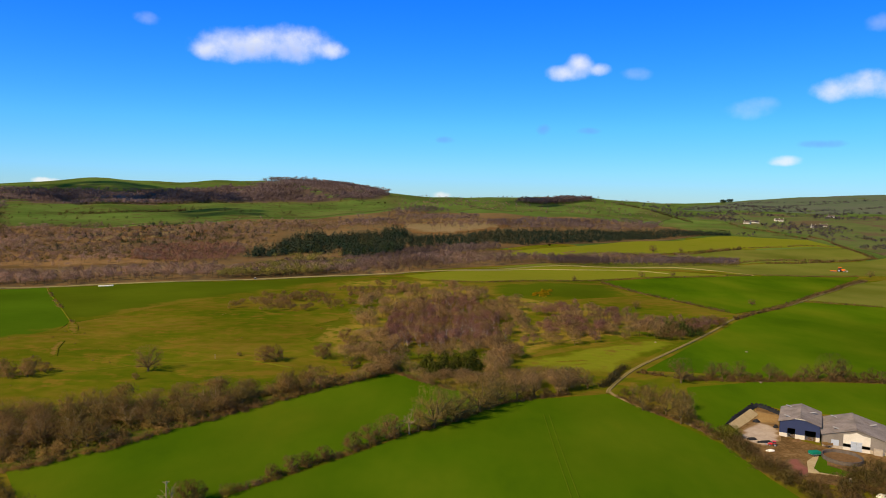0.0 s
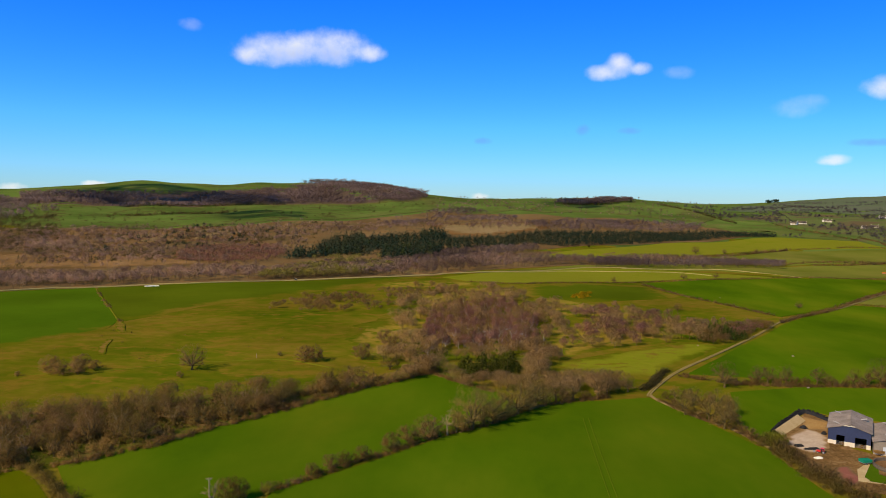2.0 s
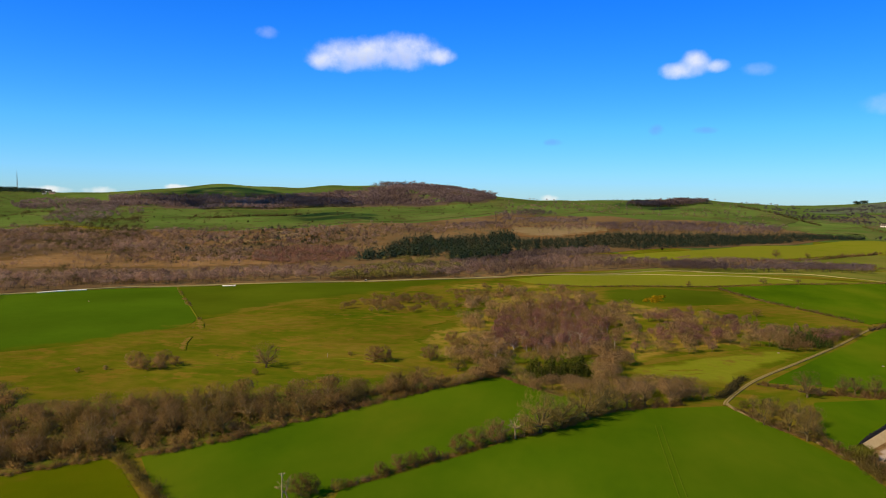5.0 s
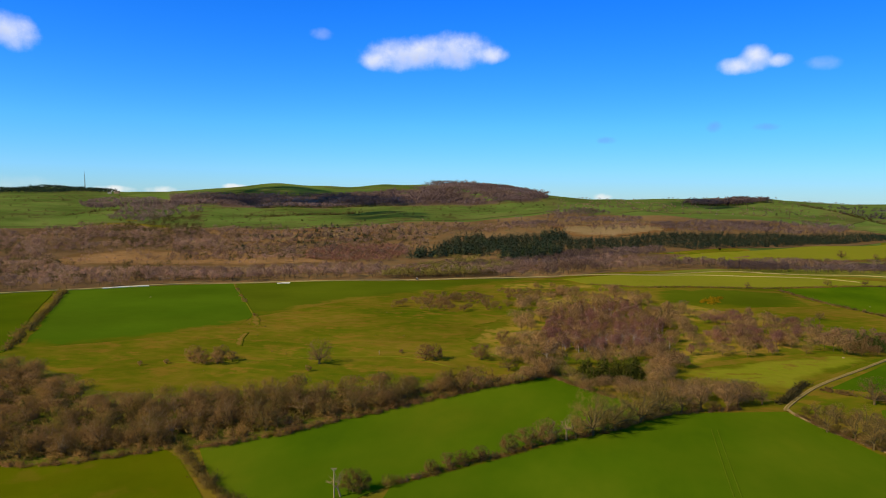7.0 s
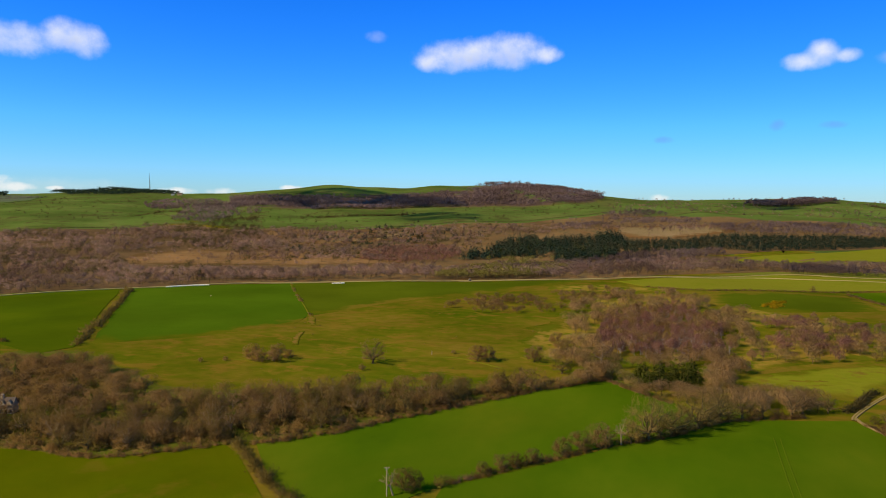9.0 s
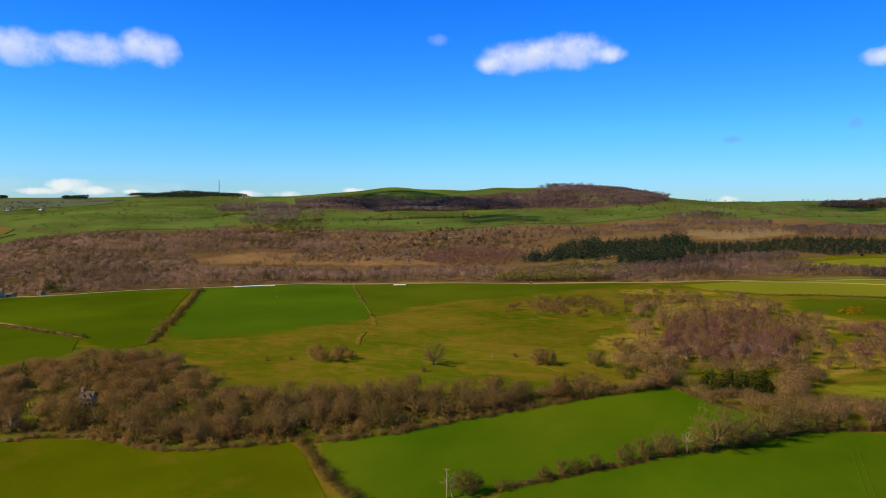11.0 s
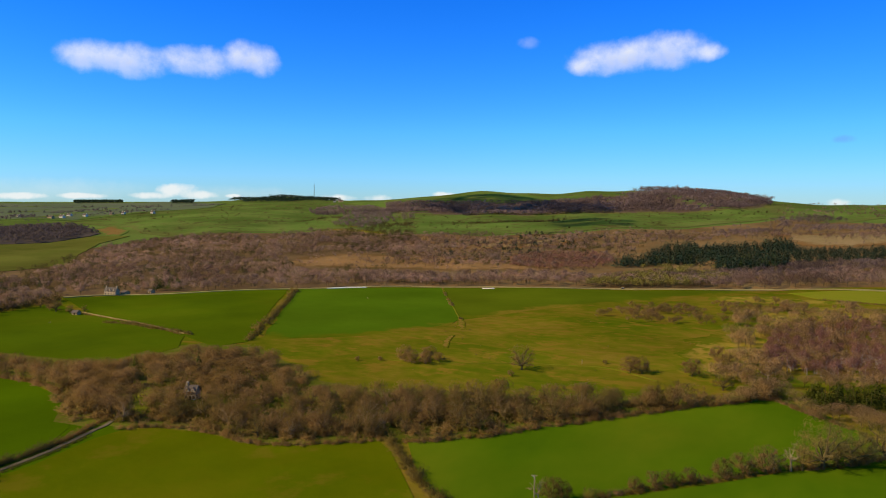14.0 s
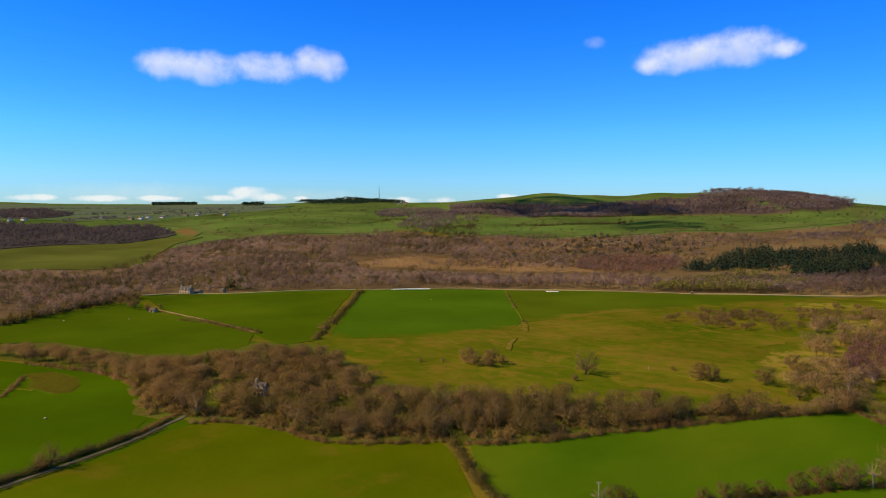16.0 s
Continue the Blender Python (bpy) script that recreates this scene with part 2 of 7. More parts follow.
    if broad:
        wide, span, whole = n.new("ShaderNodeTexNoise"), n.new("ShaderNodeMapRange"), n.new("ShaderNodeMix")
        wide.inputs["Scale"].default_value, wide.inputs["Detail"].default_value = 1 / broad[0], 3
        l.new(geo.outputs["Position"], wide.inputs["Vector"])
        span.inputs["From Min"].default_value, span.inputs["From Max"].default_value = 0.33, 0.67
        span.inputs["To Min"].default_value, span.inputs["To Max"].default_value = 1 - broad[1], 1 + broad[1]
        l.new(wide.outputs["Fac"], span.inputs["Value"])
        whole.data_type, whole.blend_type = "RGBA", "MULTIPLY"
        whole.inputs["Factor"].default_value = 1.0
        l.new(colour, whole.inputs["A"])
        l.new(span.outputs["Result"], whole.inputs["B"])
        colour = whole.outputs["Result"]
    l.new(colour, b.inputs["Base Color"])
    if thin:
        through_it, both_ways = n.new("ShaderNodeBsdfTranslucent"), n.new("ShaderNodeMixShader")
        both_ways.inputs["Fac"].default_value = thin
        l.new(colour, through_it.inputs["Color"])
        l.new(b.outputs["BSDF"], both_ways.inputs[1])
        l.new(through_it.outputs["BSDF"], both_ways.inputs[2])
        l.new(both_ways.outputs["Shader"], n["Material Output"].inputs["Surface"])
    if bump:
        bp = n.new("ShaderNodeBump")
        bp.inputs["Strength"].default_value, bp.inputs["Distance"].default_value = bump, fine * 0.5
        l.new(small.outputs["Fac"], bp.inputs["Height"])
        l.new(bp.outputs["Normal"], b.inputs["Normal"])
    return m


MOOR = [(0.056, 0.086, 0.002), (0.076, 0.096, 0.003), (0.100, 0.104, 0.004), (0.134, 0.112, 0.007), (0.172, 0.120, 0.012), (0.112, 0.105, 0.006)]
BROWN_MOOR = [(0.19, 0.138, 0.013), (0.28, 0.178, 0.026), (0.21, 0.158, 0.014), (0.33, 0.21, 0.042)]
GRASS = [(0.044, 0.088, 0.002), (0.061, 0.110, 0.002), (0.080, 0.123, 0.003), (0.104, 0.134, 0.004)]
BRIGHT = [(0.053, 0.100, 0.003), (0.069, 0.119, 0.004)]
PALE = [(0.145, 0.165, 0.006), (0.18, 0.176, 0.012), (0.155, 0.174, 0.008)]
# upland and far grass: bluish distance haze is put into the colours
UPLAND = [(0.070, 0.110, 0.016), (0.090, 0.130, 0.022), (0.118, 0.136, 0.028)]
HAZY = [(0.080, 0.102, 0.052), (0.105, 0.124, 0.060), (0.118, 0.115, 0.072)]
M_MOOR = surface("rough_pasture", MOOR, 70, 7.0, mottle=0.7, bump=0.2, stretch=(0.8, 1.1, 1), broad=(90, 0.16), specks=((0.165, 0.112, 0.010), 15, 0.5))
M_MOOR_BROWN = surface("dead_moor_grass", BROWN_MOOR, 30, 4.0, mottle=0.6, bump=0.25, fade=MOOR, broad=(60, 0.2), specks=((0.10, 0.11, 0.005), 12, 0.62))
M_FIELD = surface("spring_grass", GRASS, 70, 5.0, mottle=0.9, bump=0.05, stretch=(1.4, 0.7, 1), broad=(110, 0.12))
M_FIELD_BRIGHT = surface("young_grass", BRIGHT, 45, 2.0, mottle=0.6, bump=0.2)
M_BRIGHT_EDGE = surface("young_grass_running_into_moor", BRIGHT, 75, 6.0, mottle=0.85, fade=MOOR, bump=0.1, broad=(90, 0.14))
# darker than spring_grass: lens falloff at the left is put into the colour
M_FIELD_DEEP = surface("deep_green_grass", [(0.046, 0.082, 0.001), (0.06, 0.10, 0.001)], 45, 4.0, mottle=0.85, bump=0.08, broad=(70, 0.15))
M_HEATH = surface("hill_heath", [(0.085, 0.052, 0.036), (0.12, 0.078, 0.05), (0.09, 0.068, 0.03)], 60, 9, mottle=0.6, fade=[(0.10, 0.11, 0.02), (0.12, 0.12, 0.025)])
M_FIELD_OLIVE = surface("grazed_grass", [(0.070, 0.092, 0.001), (0.083, 0.098, 0.001), (0.097, 0.099, 0.002)], 36, 4.0, mottle=0.82, bump=0.08, broad=(60, 0.18), specks=((0.108, 0.098, 0.004), 24, 0.35))
M_UPLAND_OLIVE = surface("rough_hill_grass", [(0.078, 0.088, 0.012), (0.100, 0.100, 0.016), (0.090, 0.102, 0.014)], 60, 8.0, mottle=0.8, bump=0.08, broad=(110, 0.2))
M_FIELD_DUSK = surface("close_grazed_grass", [(0.048, 0.076, 0.002), (0.062, 0.092, 0.002), (0.078, 0.100, 0.003)], 70, 5.0, mottle=0.85, bump=0.06, broad=(100, 0.16))
M_FIELD_DARK = surface("short_dark_grass", [(0.062, 0.086, 0.003), (0.082, 0.104, 0.004)], 75, 6.0, mottle=0.85, bump=0.1, fade=MOOR, broad=(90, 0.14))
M_FIELD_FAR = surface("pale_olive_grass", [(0.118, 0.132, 0.012), (0.142, 0.146, 0.018), (0.165, 0.148, 0.024)], 60, 6.0, mottle=0.8, bump=0.05, broad=(120, 0.14))
M_FIELD_YELLOW = surface("dry_pale_grass", PALE, 40, 3.0, mottle=0.6, bump=0.2)
M_PALE_EDGE = surface("pale_grass_running_into_moor", [(0.15, 0.175, 0.006), (0.18, 0.182, 0.010), (0.16, 0.18, 0.008)], 75, 5.0, mottle=0.78, bump=0.2, fade=MOOR, specks=((0.165, 0.118, 0.012), 14, 0.42))
M_UPLAND = surface("upland_grass", UPLAND, 70, 6.0, mottle=0.6, broad=(150, 0.25))
M_UPLAND_EDGE = surface("upland_grass_running_into_heath", UPLAND, 60, 7.0, mottle=0.7, fade=[(0.085, 0.10, 0.02), (0.11, 0.115, 0.028)], broad=(140, 0.25), specks=((0.075, 0.075, 0.018), 30, 0.45))
# far hill and hamlet grass: the haze is painted into the base colour
M_HAZY = surface("haze_tinted_hill_grass", HAZY, 160, 14.0, mottle=0.7, bump=0, fade=[(0.075, 0.12, 0.02), (0.10, 0.13, 0.025)])
M_HAZY_NEAR = surface("haze_tinted_hamlet_grass", [(0.080, 0.105, 0.026), (0.11, 0.130, 0.034), (0.13, 0.122, 0.042)], 90, 14.0, mottle=0.7, bump=0, fade=UPLAND, specks=((0.12, 0.085, 0.04), 60, 0.6))
M_UPLAND_BARE = surface("bare_patch", [(0.16, 0.09, 0.022), (0.20, 0.12, 0.035)], 20, 5, fade=UPLAND)
M_BRACKEN = surface("dead_bracken", [(0.10, 0.06, 0.02), (0.17, 0.098, 0.034), (0.145, 0.098, 0.04), (0.075, 0.062, 0.018)], 22, 4.0, mottle=0.55, broad=(110, 0.3))
M_CLEARING = surface("felled_ground", [(0.13, 0.075, 0.03), (0.26, 0.14, 0.045), (0.19, 0.115, 0.045), (0.31, 0.18, 0.07)], 16, 4.0, mottle=0.45, fade=[(0.10, 0.06, 0.02), (0.16, 0.09, 0.028)], broad=(60, 0.2))
M_BRACKEN_PALE = surface("pale_dead_grass", [(0.27, 0.180, 0.080), (0.23, 0.160, 0.065), (0.18, 0.135, 0.048)], 40, 4.0, mottle=0.55, fade=[(0.12, 0.062, 0.018), (0.20, 0.105, 0.032)])
M_WORN = surface("worn_grass", [(0.125, 0.132, 0.006), (0.16, 0.15, 0.010)], 8, 1.0, mottle=0.6)
M_MARKS = surface("wheel_marked_grass", [(0.070, 0.113, 0.003), (0.086, 0.122, 0.004)], 8, 1.0, mottle=0.6)
M_ERODED = surface("eroded_earth", [(0.190, 0.105, 0.016), (0.25, 0.145, 0.030)], 5, 1.0, fade=MOOR)
M_FLOOR = surface("leaf_litter", [(0.085, 0.070, 0.014), (0.11, 0.094, 0.014), (0.080, 0.096, 0.006), (0.135, 0.092, 0.024)], 14, 2.5, mottle=0.6, broad=(35, 0.25))
M_HILL_FLOOR = surface("hillside_litter", [(0.09, 0.056, 0.022), (0.14, 0.086, 0.036), (0.085, 0.066, 0.020)], 20, 4.0, mottle=0.6, broad=(90, 0.25))
M_RUSH = surface("rushes", [(0.066, 0.078, 0.003), (0.088, 0.072, 0.006), (0.06, 0.05, 0.005)], 7, 1.5, mottle=0.6, fade=GRASS)
M_RUSH_PALE = surface("rushes_in_pale_grass", [(0.13, 0.14, 0.004), (0.17, 0.125, 0.01), (0.12, 0.09, 0.008)], 7, 1.5, mottle=0.6, fade=PALE)
M_TRACK = surface("stone_track", [(0.22, 0.155, 0.050), (0.33, 0.235, 0.088)], 5, 0.8)
M_TRACK_MIDDLE = surface("grassy_track", [(0.13, 0.118, 0.012), (0.20, 0.155, 0.034), (0.15, 0.13, 0.018)], 3, 0.6)
M_LANE = surface("lane_tarmac", [(0.10, 0.078, 0.040), (0.17, 0.130, 0.075)], 6, 0.6)
M_PALE_LANE = surface("pale_lane", [(0.28, 0.225, 0.070), (0.39, 0.31, 0.11)], 14, 2)
M_MUD = surface("bare_mud", [(0.085, 0.044, 0.014), (0.18, 0.10, 0.032), (0.28, 0.17, 0.065)], 4, 0.8, broad=(14, 0.25))
M_BARK = surface("bark", [(0.075, 0.056, 0.022), (0.165, 0.122, 0.050)], 1.2, 0.2)
M_BARK_PALE = surface("pale_bark", [(0.25, 0.175, 0.08), (0.38, 0.275, 0.14)], 0.9, 0.2)
M_TWIG = surface("bare_twigs", [(0.16, 0.092, 0.032), (0.28, 0.165, 0.062), (0.22, 0.135, 0.038), (0.31, 0.184, 0.080)], 14, 4.0, bump=0, mottle=0.88, thin=0.45, broad=(45, 0.18))
M_TWIG_PALE = surface("pale_scrub_twigs", [(0.28, 0.166, 0.062), (0.40, 0.245, 0.095), (0.33, 0.21, 0.070)], 16, 5.0, bump=0, mottle=0.85, thin=0.48, broad=(40, 0.2))
M_TWIG_OLIVE = surface("mossy_twigs", [(0.12, 0.088, 0.018), (0.20, 0.142, 0.036), (0.16, 0.106, 0.028)], 8, 1.5, bump=0, mottle=0.8, thin=0.45, broad=(40, 0.2))
M_TWIG_SCRUB = surface("scrub_twigs", [(0.20, 0.125, 0.036), (0.30, 0.185, 0.060), (0.22, 0.15, 0.036)], 9, 2.0, bump=0, mottle=0.8, thin=0.45, broad=(30, 0.2))
M_TWIG_PURPLE = surface("birch_twigs", [(0.225, 0.104, 0.070), (0.32, 0.156, 0.104), (0.275, 0.150, 0.086)], 9, 3, bump=0, mottle=0.8, thin=0.48, broad=(30, 0.16))
M_TWIG_LICHEN = surface("lichened_twigs", [(0.25, 0.165, 0.036), (0.36, 0.245, 0.066), (0.30, 0.195, 0.048)], 8, 3, bump=0, mottle=0.8, thin=0.45)
# far woods: blue-grey distance haze mixed into the twig and litter colours
M_TWIG_HAZY = surface("haze_tinted_twigs", [(0.085, 0.068, 0.064), (0.14, 0.110, 0.100)], 60, 12, bump=0, mottle=0.7, thin=0.4)
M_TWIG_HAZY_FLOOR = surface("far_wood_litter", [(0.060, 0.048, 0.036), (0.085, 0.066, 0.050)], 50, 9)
# purple-brown hill twigs with some blue of distance haze added to the colour
M_TWIG_FAR = surface("hillside_twigs", [(0.19, 0.116, 0.076), (0.305, 0.205, 0.138), (0.27, 0.160, 0.112), (0.235, 0.170, 0.090)], 34, 9, bump=0, mottle=0.8, thin=0.42, broad=(90, 0.42))
M_TWIG_HILL = surface("hilltop_twigs", [(0.145, 0.098, 0.082), (0.22, 0.152, 0.126), (0.185, 0.125, 0.104)], 50, 10, bump=0, mottle=0.75, thin=0.42, broad=(110, 0.36))
M_COTTAGE = surface("limewashed_stone", [(0.33, 0.25, 0.14), (0.47, 0.36, 0.22)], 1.5, 0.3)
M_TWIG_DARK = surface("dark_thorn_twigs", [(0.08, 0.07, 0.02), (0.13, 0.10, 0.035)], 12, 3, bump=0, thin=0.4)
M_LEAF = surface("new_leaves", [(0.20, 0.19, 0.02), (0.27, 0.25, 0.035)], 5, 0.8, bump=0, thin=0.4)
M_CONIFER = surface("conifer_needles", [(0.015, 0.030, 0.020), (0.026, 0.045, 0.028), (0.046, 0.058, 0.022)], 25, 3, bump=0)
M_FIR_GREEN = surface("green_needles", [(0.046, 0.052, 0.007), (0.074, 0.078, 0.011)], 8, 2, bump=0, thin=0.25)
M_FIR_OLIVE = surface("olive_needles", [(0.035, 0.055, 0.010), (0.06, 0.08, 0.013)], 12, 2, bump=0)
M_BIRCH = surface("birch_bark", [(0.45, 0.40, 0.32), (0.62, 0.56, 0.46)], 0.8, 0.2)
M_LARCH = surface("larch_shoots", [(0.20, 0.175, 0.038), (0.265, 0.225, 0.048)], 12, 3, bump=0, thin=0.3)
M_GORSE = surface("gorse_flowers", [(0.44, 0.23, 0.004), (0.36, 0.22, 0.006), (0.10, 0.10, 0.01)], 3, 0.6, bump=0)


# ---- building helpers ----
def mesh_of(name, verts, faces, mats, index=None, smooth=False, normals=None):
    me = bpy.data.meshes.new(name)
    verts = np.asarray(verts, np.float32)
    if isinstance(faces, np.ndarray):
        me.vertices.add(len(verts))
        me.vertices.foreach_set("co", verts.ravel())
        k = faces.shape[1]
        me.loops.add(faces.size)
        me.loops.foreach_set("vertex_index", faces.astype(np.int32).ravel())
        me.polygons.add(len(faces))
        me.polygons.foreach_set("loop_start", np.arange(0, faces.size, k, dtype=np.int32))
        me.polygons.foreach_set("loop_total", np.full(len(faces), k, np.int32))
    else:
        me.from_pydata(verts.tolist(), [], faces)
    for m in mats if isinstance(mats, (list, tuple)) else [mats]:
        me.materials.append(m)
    if index is not None:
        me.polygons.foreach_set("material_index", np.asarray(index, np.int32))
    if smooth:
        me.polygons.foreach_set("use_smooth", np.ones(len(me.polygons), bool))
    me.update(calc_edges=True)
    me.validate()
    if normals is not None:
        me.attributes.new("custom_normal", "FLOAT_VECTOR", "POINT").data.foreach_set("vector", np.asarray(normals, np.float32).ravel())
    return me


def inside(px, py, poly):
    """Which of the points lie inside the polygon."""
    px, py = np.asarray(px), np.asarray(py)
    hit = np.zeros(len(px), bool)
    for (ax, ay), (bx, by) in zip(poly, poly[1:] + poly[:1]):
        if ay != by:
            hit ^= ((ay > py) != (by > py)) & (px < (bx - ax) * (py - ay) / (by - ay) + ax)
    return hit

M_BLUE = surface("blue_sheet", [(0.022, 0.031, 0.075), (0.03, 0.04, 0.092)], 3, 0.5, rough=0.5, gloss=0.3)
M_WHITE_WALL = surface("white_blockwork", [(0.58, 0.51, 0.38), (0.70, 0.63, 0.50)], 2, 0.4, rough=0.8)
M_SHEET = surface("fibre_cement_roof", [(0.17, 0.13, 0.10), (0.29, 0.235, 0.18), (0.20, 0.145, 0.10)], 2.6, 0.35, rough=0.8, broad=(5, 0.2))
M_SKYLIGHT = surface("pale_roof_light", [(0.42, 0.37, 0.29), (0.54, 0.49, 0.40)], 1, 0.3, rough=0.6)
M_GREY_CLAD = surface("weathered_cladding", [(0.17, 0.145, 0.115), (0.25, 0.21, 0.165)], 2.5, 0.4, rough=0.7)
M_DOOR = surface("grey_blue_door", [(0.36, 0.40, 0.44), (0.46, 0.48, 0.50)], 2, 0.3, rough=0.6)
M_DARK = surface("dark_interior", [(0.012, 0.011, 0.01), (0.03, 0.026, 0.02)], 2, 0.4)
M_CONCRETE = surface("pale_concrete", [(0.34, 0.27, 0.18), (0.50, 0.41, 0.30)], 5, 0.7)
M_APRON = surface("muddy_concrete", [(0.42, 0.30, 0.18), (0.56, 0.43, 0.28)], 4, 0.7, fade=[(0.20, 0.115, 0.04), (0.30, 0.18, 0.07)])
M_SAND = surface("silage_face", [(0.42, 0.29, 0.12), (0.54, 0.40, 0.19)], 4, 0.6)
M_SILAGE = surface("silage_floor", [(0.30, 0.16, 0.045), (0.42, 0.26, 0.085)], 4, 0.6, fade=[(0.20, 0.115, 0.04), (0.30, 0.18, 0.07)])
M_TANK = surface("stained_tank_wall", [(0.10, 0.08, 0.06), (0.17, 0.135, 0.10)], 1.5, 0.3, rough=0.7)
M_RED_EARTH = surface("red_gravel", [(0.22, 0.075, 0.045), (0.28, 0.11, 0.07)], 3, 0.5, fade=[(0.12, 0.07, 0.026), (0.22, 0.135, 0.055)])
M_RUBBER = surface("black_rubber", [(0.018, 0.018, 0.018), (0.035, 0.034, 0.033)], 1, 0.2)
M_WRAP = surface("white_wrap", [(0.84, 0.76, 0.56), (0.92, 0.85, 0.66)], 1, 0.3, rough=0.5)
M_RED = surface("red_paint", [(0.55, 0.01, 0.015), (0.65, 0.02, 0.02)], 1, 0.2, rough=0.4, gloss=0.4)
M_ORANGE = surface("orange_paint", [(0.7, 0.13, 0.02), (0.8, 0.2, 0.03)], 1, 0.2, rough=0.5)
M_TEAL = surface("green_paint", [(0.01, 0.16, 0.09), (0.015, 0.22, 0.13)], 1, 0.2, rough=0.5)
M_GLASS = surface("dark_window_glass", [(0.02, 0.025, 0.03), (0.04, 0.045, 0.05)], 1, 0.3, rough=0.1, gloss=0.6)
M_STEEL = surface("galvanised_steel", [(0.3, 0.31, 0.32), (0.42, 0.42, 0.42)], 1, 0.2, rough=0.45, metal=0.6)
M_SLURRY = surface("slurry_crust", [(0.13, 0.068, 0.026), (0.22, 0.125, 0.05)], 4, 0.7)
M_STONE = surface("pale_stone", [(0.30, 0.20, 0.09), (0.44, 0.31, 0.16)], 1.5, 0.3)
M_SLATE = surface("grey_slate", [(0.09, 0.07, 0.05), (0.15, 0.115, 0.085)], 1.5, 0.3, rough=0.6)
M_POLE = surface("weathered_pole", [(0.26, 0.20, 0.11), (0.36, 0.29, 0.17)], 1, 0.2)

M_CLOUD = surface("cloud_white", [(0.8, 0.8, 0.8), (0.85, 0.85, 0.85)], 90, 20, bump=0)
where = M_CLOUD.node_tree.nodes.new("ShaderNodeNewGeometry")
vapour, veil = M_CLOUD.node_tree.nodes.new("ShaderNodeBsdfTransparent"), M_CLOUD.node_tree.nodes.new("ShaderNodeMixShader")
holes, broken_up = M_CLOUD.node_tree.nodes.new("ShaderNodeTexNoise"), M_CLOUD.node_tree.nodes.new("ShaderNodeMapRange")
holes.inputs["Scale"].default_value, holes.inputs["Detail"].default_value = 0.022, 4
broken_up.inputs["From Min"].default_value, broken_up.inputs["From Max"].default_value = 0.25, 0.62
M_CLOUD.node_tree.links.new(where.outputs["Position"], holes.inputs["Vector"])
M_CLOUD.node_tree.links.new(holes.outputs["Fac"], broken_up.inputs["Value"])
M_CLOUD.node_tree.links.new(broken_up.outputs["Result"], veil.inputs["Fac"])
M_CLOUD.node_tree.links.new(M_CLOUD.node_tree.nodes["Principled BSDF"].outputs["BSDF"], veil.inputs[1])
M_CLOUD.node_tree.links.new(vapour.outputs["BSDF"], veil.inputs[2])
M_CLOUD.node_tree.links.new(veil.outputs["Shader"], M_CLOUD.node_tree.nodes["Material Output"].inputs["Surface"])


def part(name, bm, material, parent, label=""):
    """Links a bmesh, or vertices and faces, as one mesh under a thing or a part."""
    if isinstance(bm, bmesh.types.BMesh):
        me = bpy.data.meshes.new(name)
        bmesh.ops.recalc_face_normals(bm, faces=bm.faces)
        bm.to_mesh(me)
        bm.free()
        me.materials.append(material)
    else:
        me = mesh_of(name, bm[0], bm[1], material, normals=bm[2] if len(bm) > 2 else None)
    ob = new(name, me)
    ob.parent = parent
    return tagged(ob, label)


def box(x0, y0, z0, x1, y1, z1, bevel=0.0, bm=None):
    bm = bm or bmesh.new()
    made = bmesh.ops.create_cube(bm, size=1.0, matrix=Matrix.LocRotScale(((x0 + x1) / 2, (y0 + y1) / 2, (z0 + z1) / 2), None, (abs(x1 - x0), abs(y1 - y0), abs(z1 - z0))))
    if bevel:
        edges = list({e for v in made["verts"] for e in v.link_edges})
        bmesh.ops.bevel(bm, geom=edges, offset=bevel, segments=2, affect="EDGES", profile=0.5)
    return bm


def rod(a, b, r0, r1=None, sides=8, bm=None):
    bm = bm or bmesh.new()
    a, b = Vector(a), Vector(b)
    m = Matrix.Translation((a + b) / 2) @ (b - a).to_track_quat("Z", "Y").to_matrix().to_4x4()
    bmesh.ops.create_cone(bm, cap_ends=True, segments=sides, radius1=r0, radius2=r0 if r1 is None else r1, depth=(b - a).length, matrix=m)
    return bm


def on_land(x, y, turn=0.0, sink=0.0):
    return pose(x, y, float(land(x, y)) - sink, 0, 0, turn)


def base(name, x, y, turn, label, category, group="", sink=0.0):
    """An Empty on the ground that parents a thing's parts."""
    ob = new(name)
    ob.matrix_basis = on_land(x, y, turn, sink)
    return tagged(ob, label, category, group)


# ---- ground ----
def ground_sheet():
    bear = np.concatenate([np.arange(-180, -42, 4.0), np.arange(-42, 76, 0.42), np.arange(76, 180.1, 4.0)])
    dist = np.concatenate([[0.001, 40, 80], 110 * 1.027 ** np.arange(0, 145)])
    dist = dist[dist < 4960]
    b, d = np.meshgrid(np.radians(bear), dist)
    x, y = -np.sin(b) * d, np.cos(b) * d
    z = land(x, y)
    k = len(bear)
    i, j = np.meshgrid(np.arange(len(dist) - 1), np.arange(k - 1), indexing="ij")
    a = (i * k + j).ravel()
    faces = np.stack([a, a + k, a + k + 1, a + 1], 1)[:, ::-1]
    rim = 1150 + 120 * np.sin(3.1 * b[:-1, :-1].ravel() * 4) + 60 * np.sin(b[:-1, :-1].ravel() * 31)
    high = (d[:-1, :-1].ravel() > rim).astype(int)
    ob = new("ground", mesh_of("ground", np.stack([x, y, z], -1).reshape(-1, 3), faces, [M_MOOR, M_UPLAND], high, smooth=True))
    return tagged(ob, "rough yellow-green moorland pasture running to the hills", "ground", kind="structure")


ground_sheet()


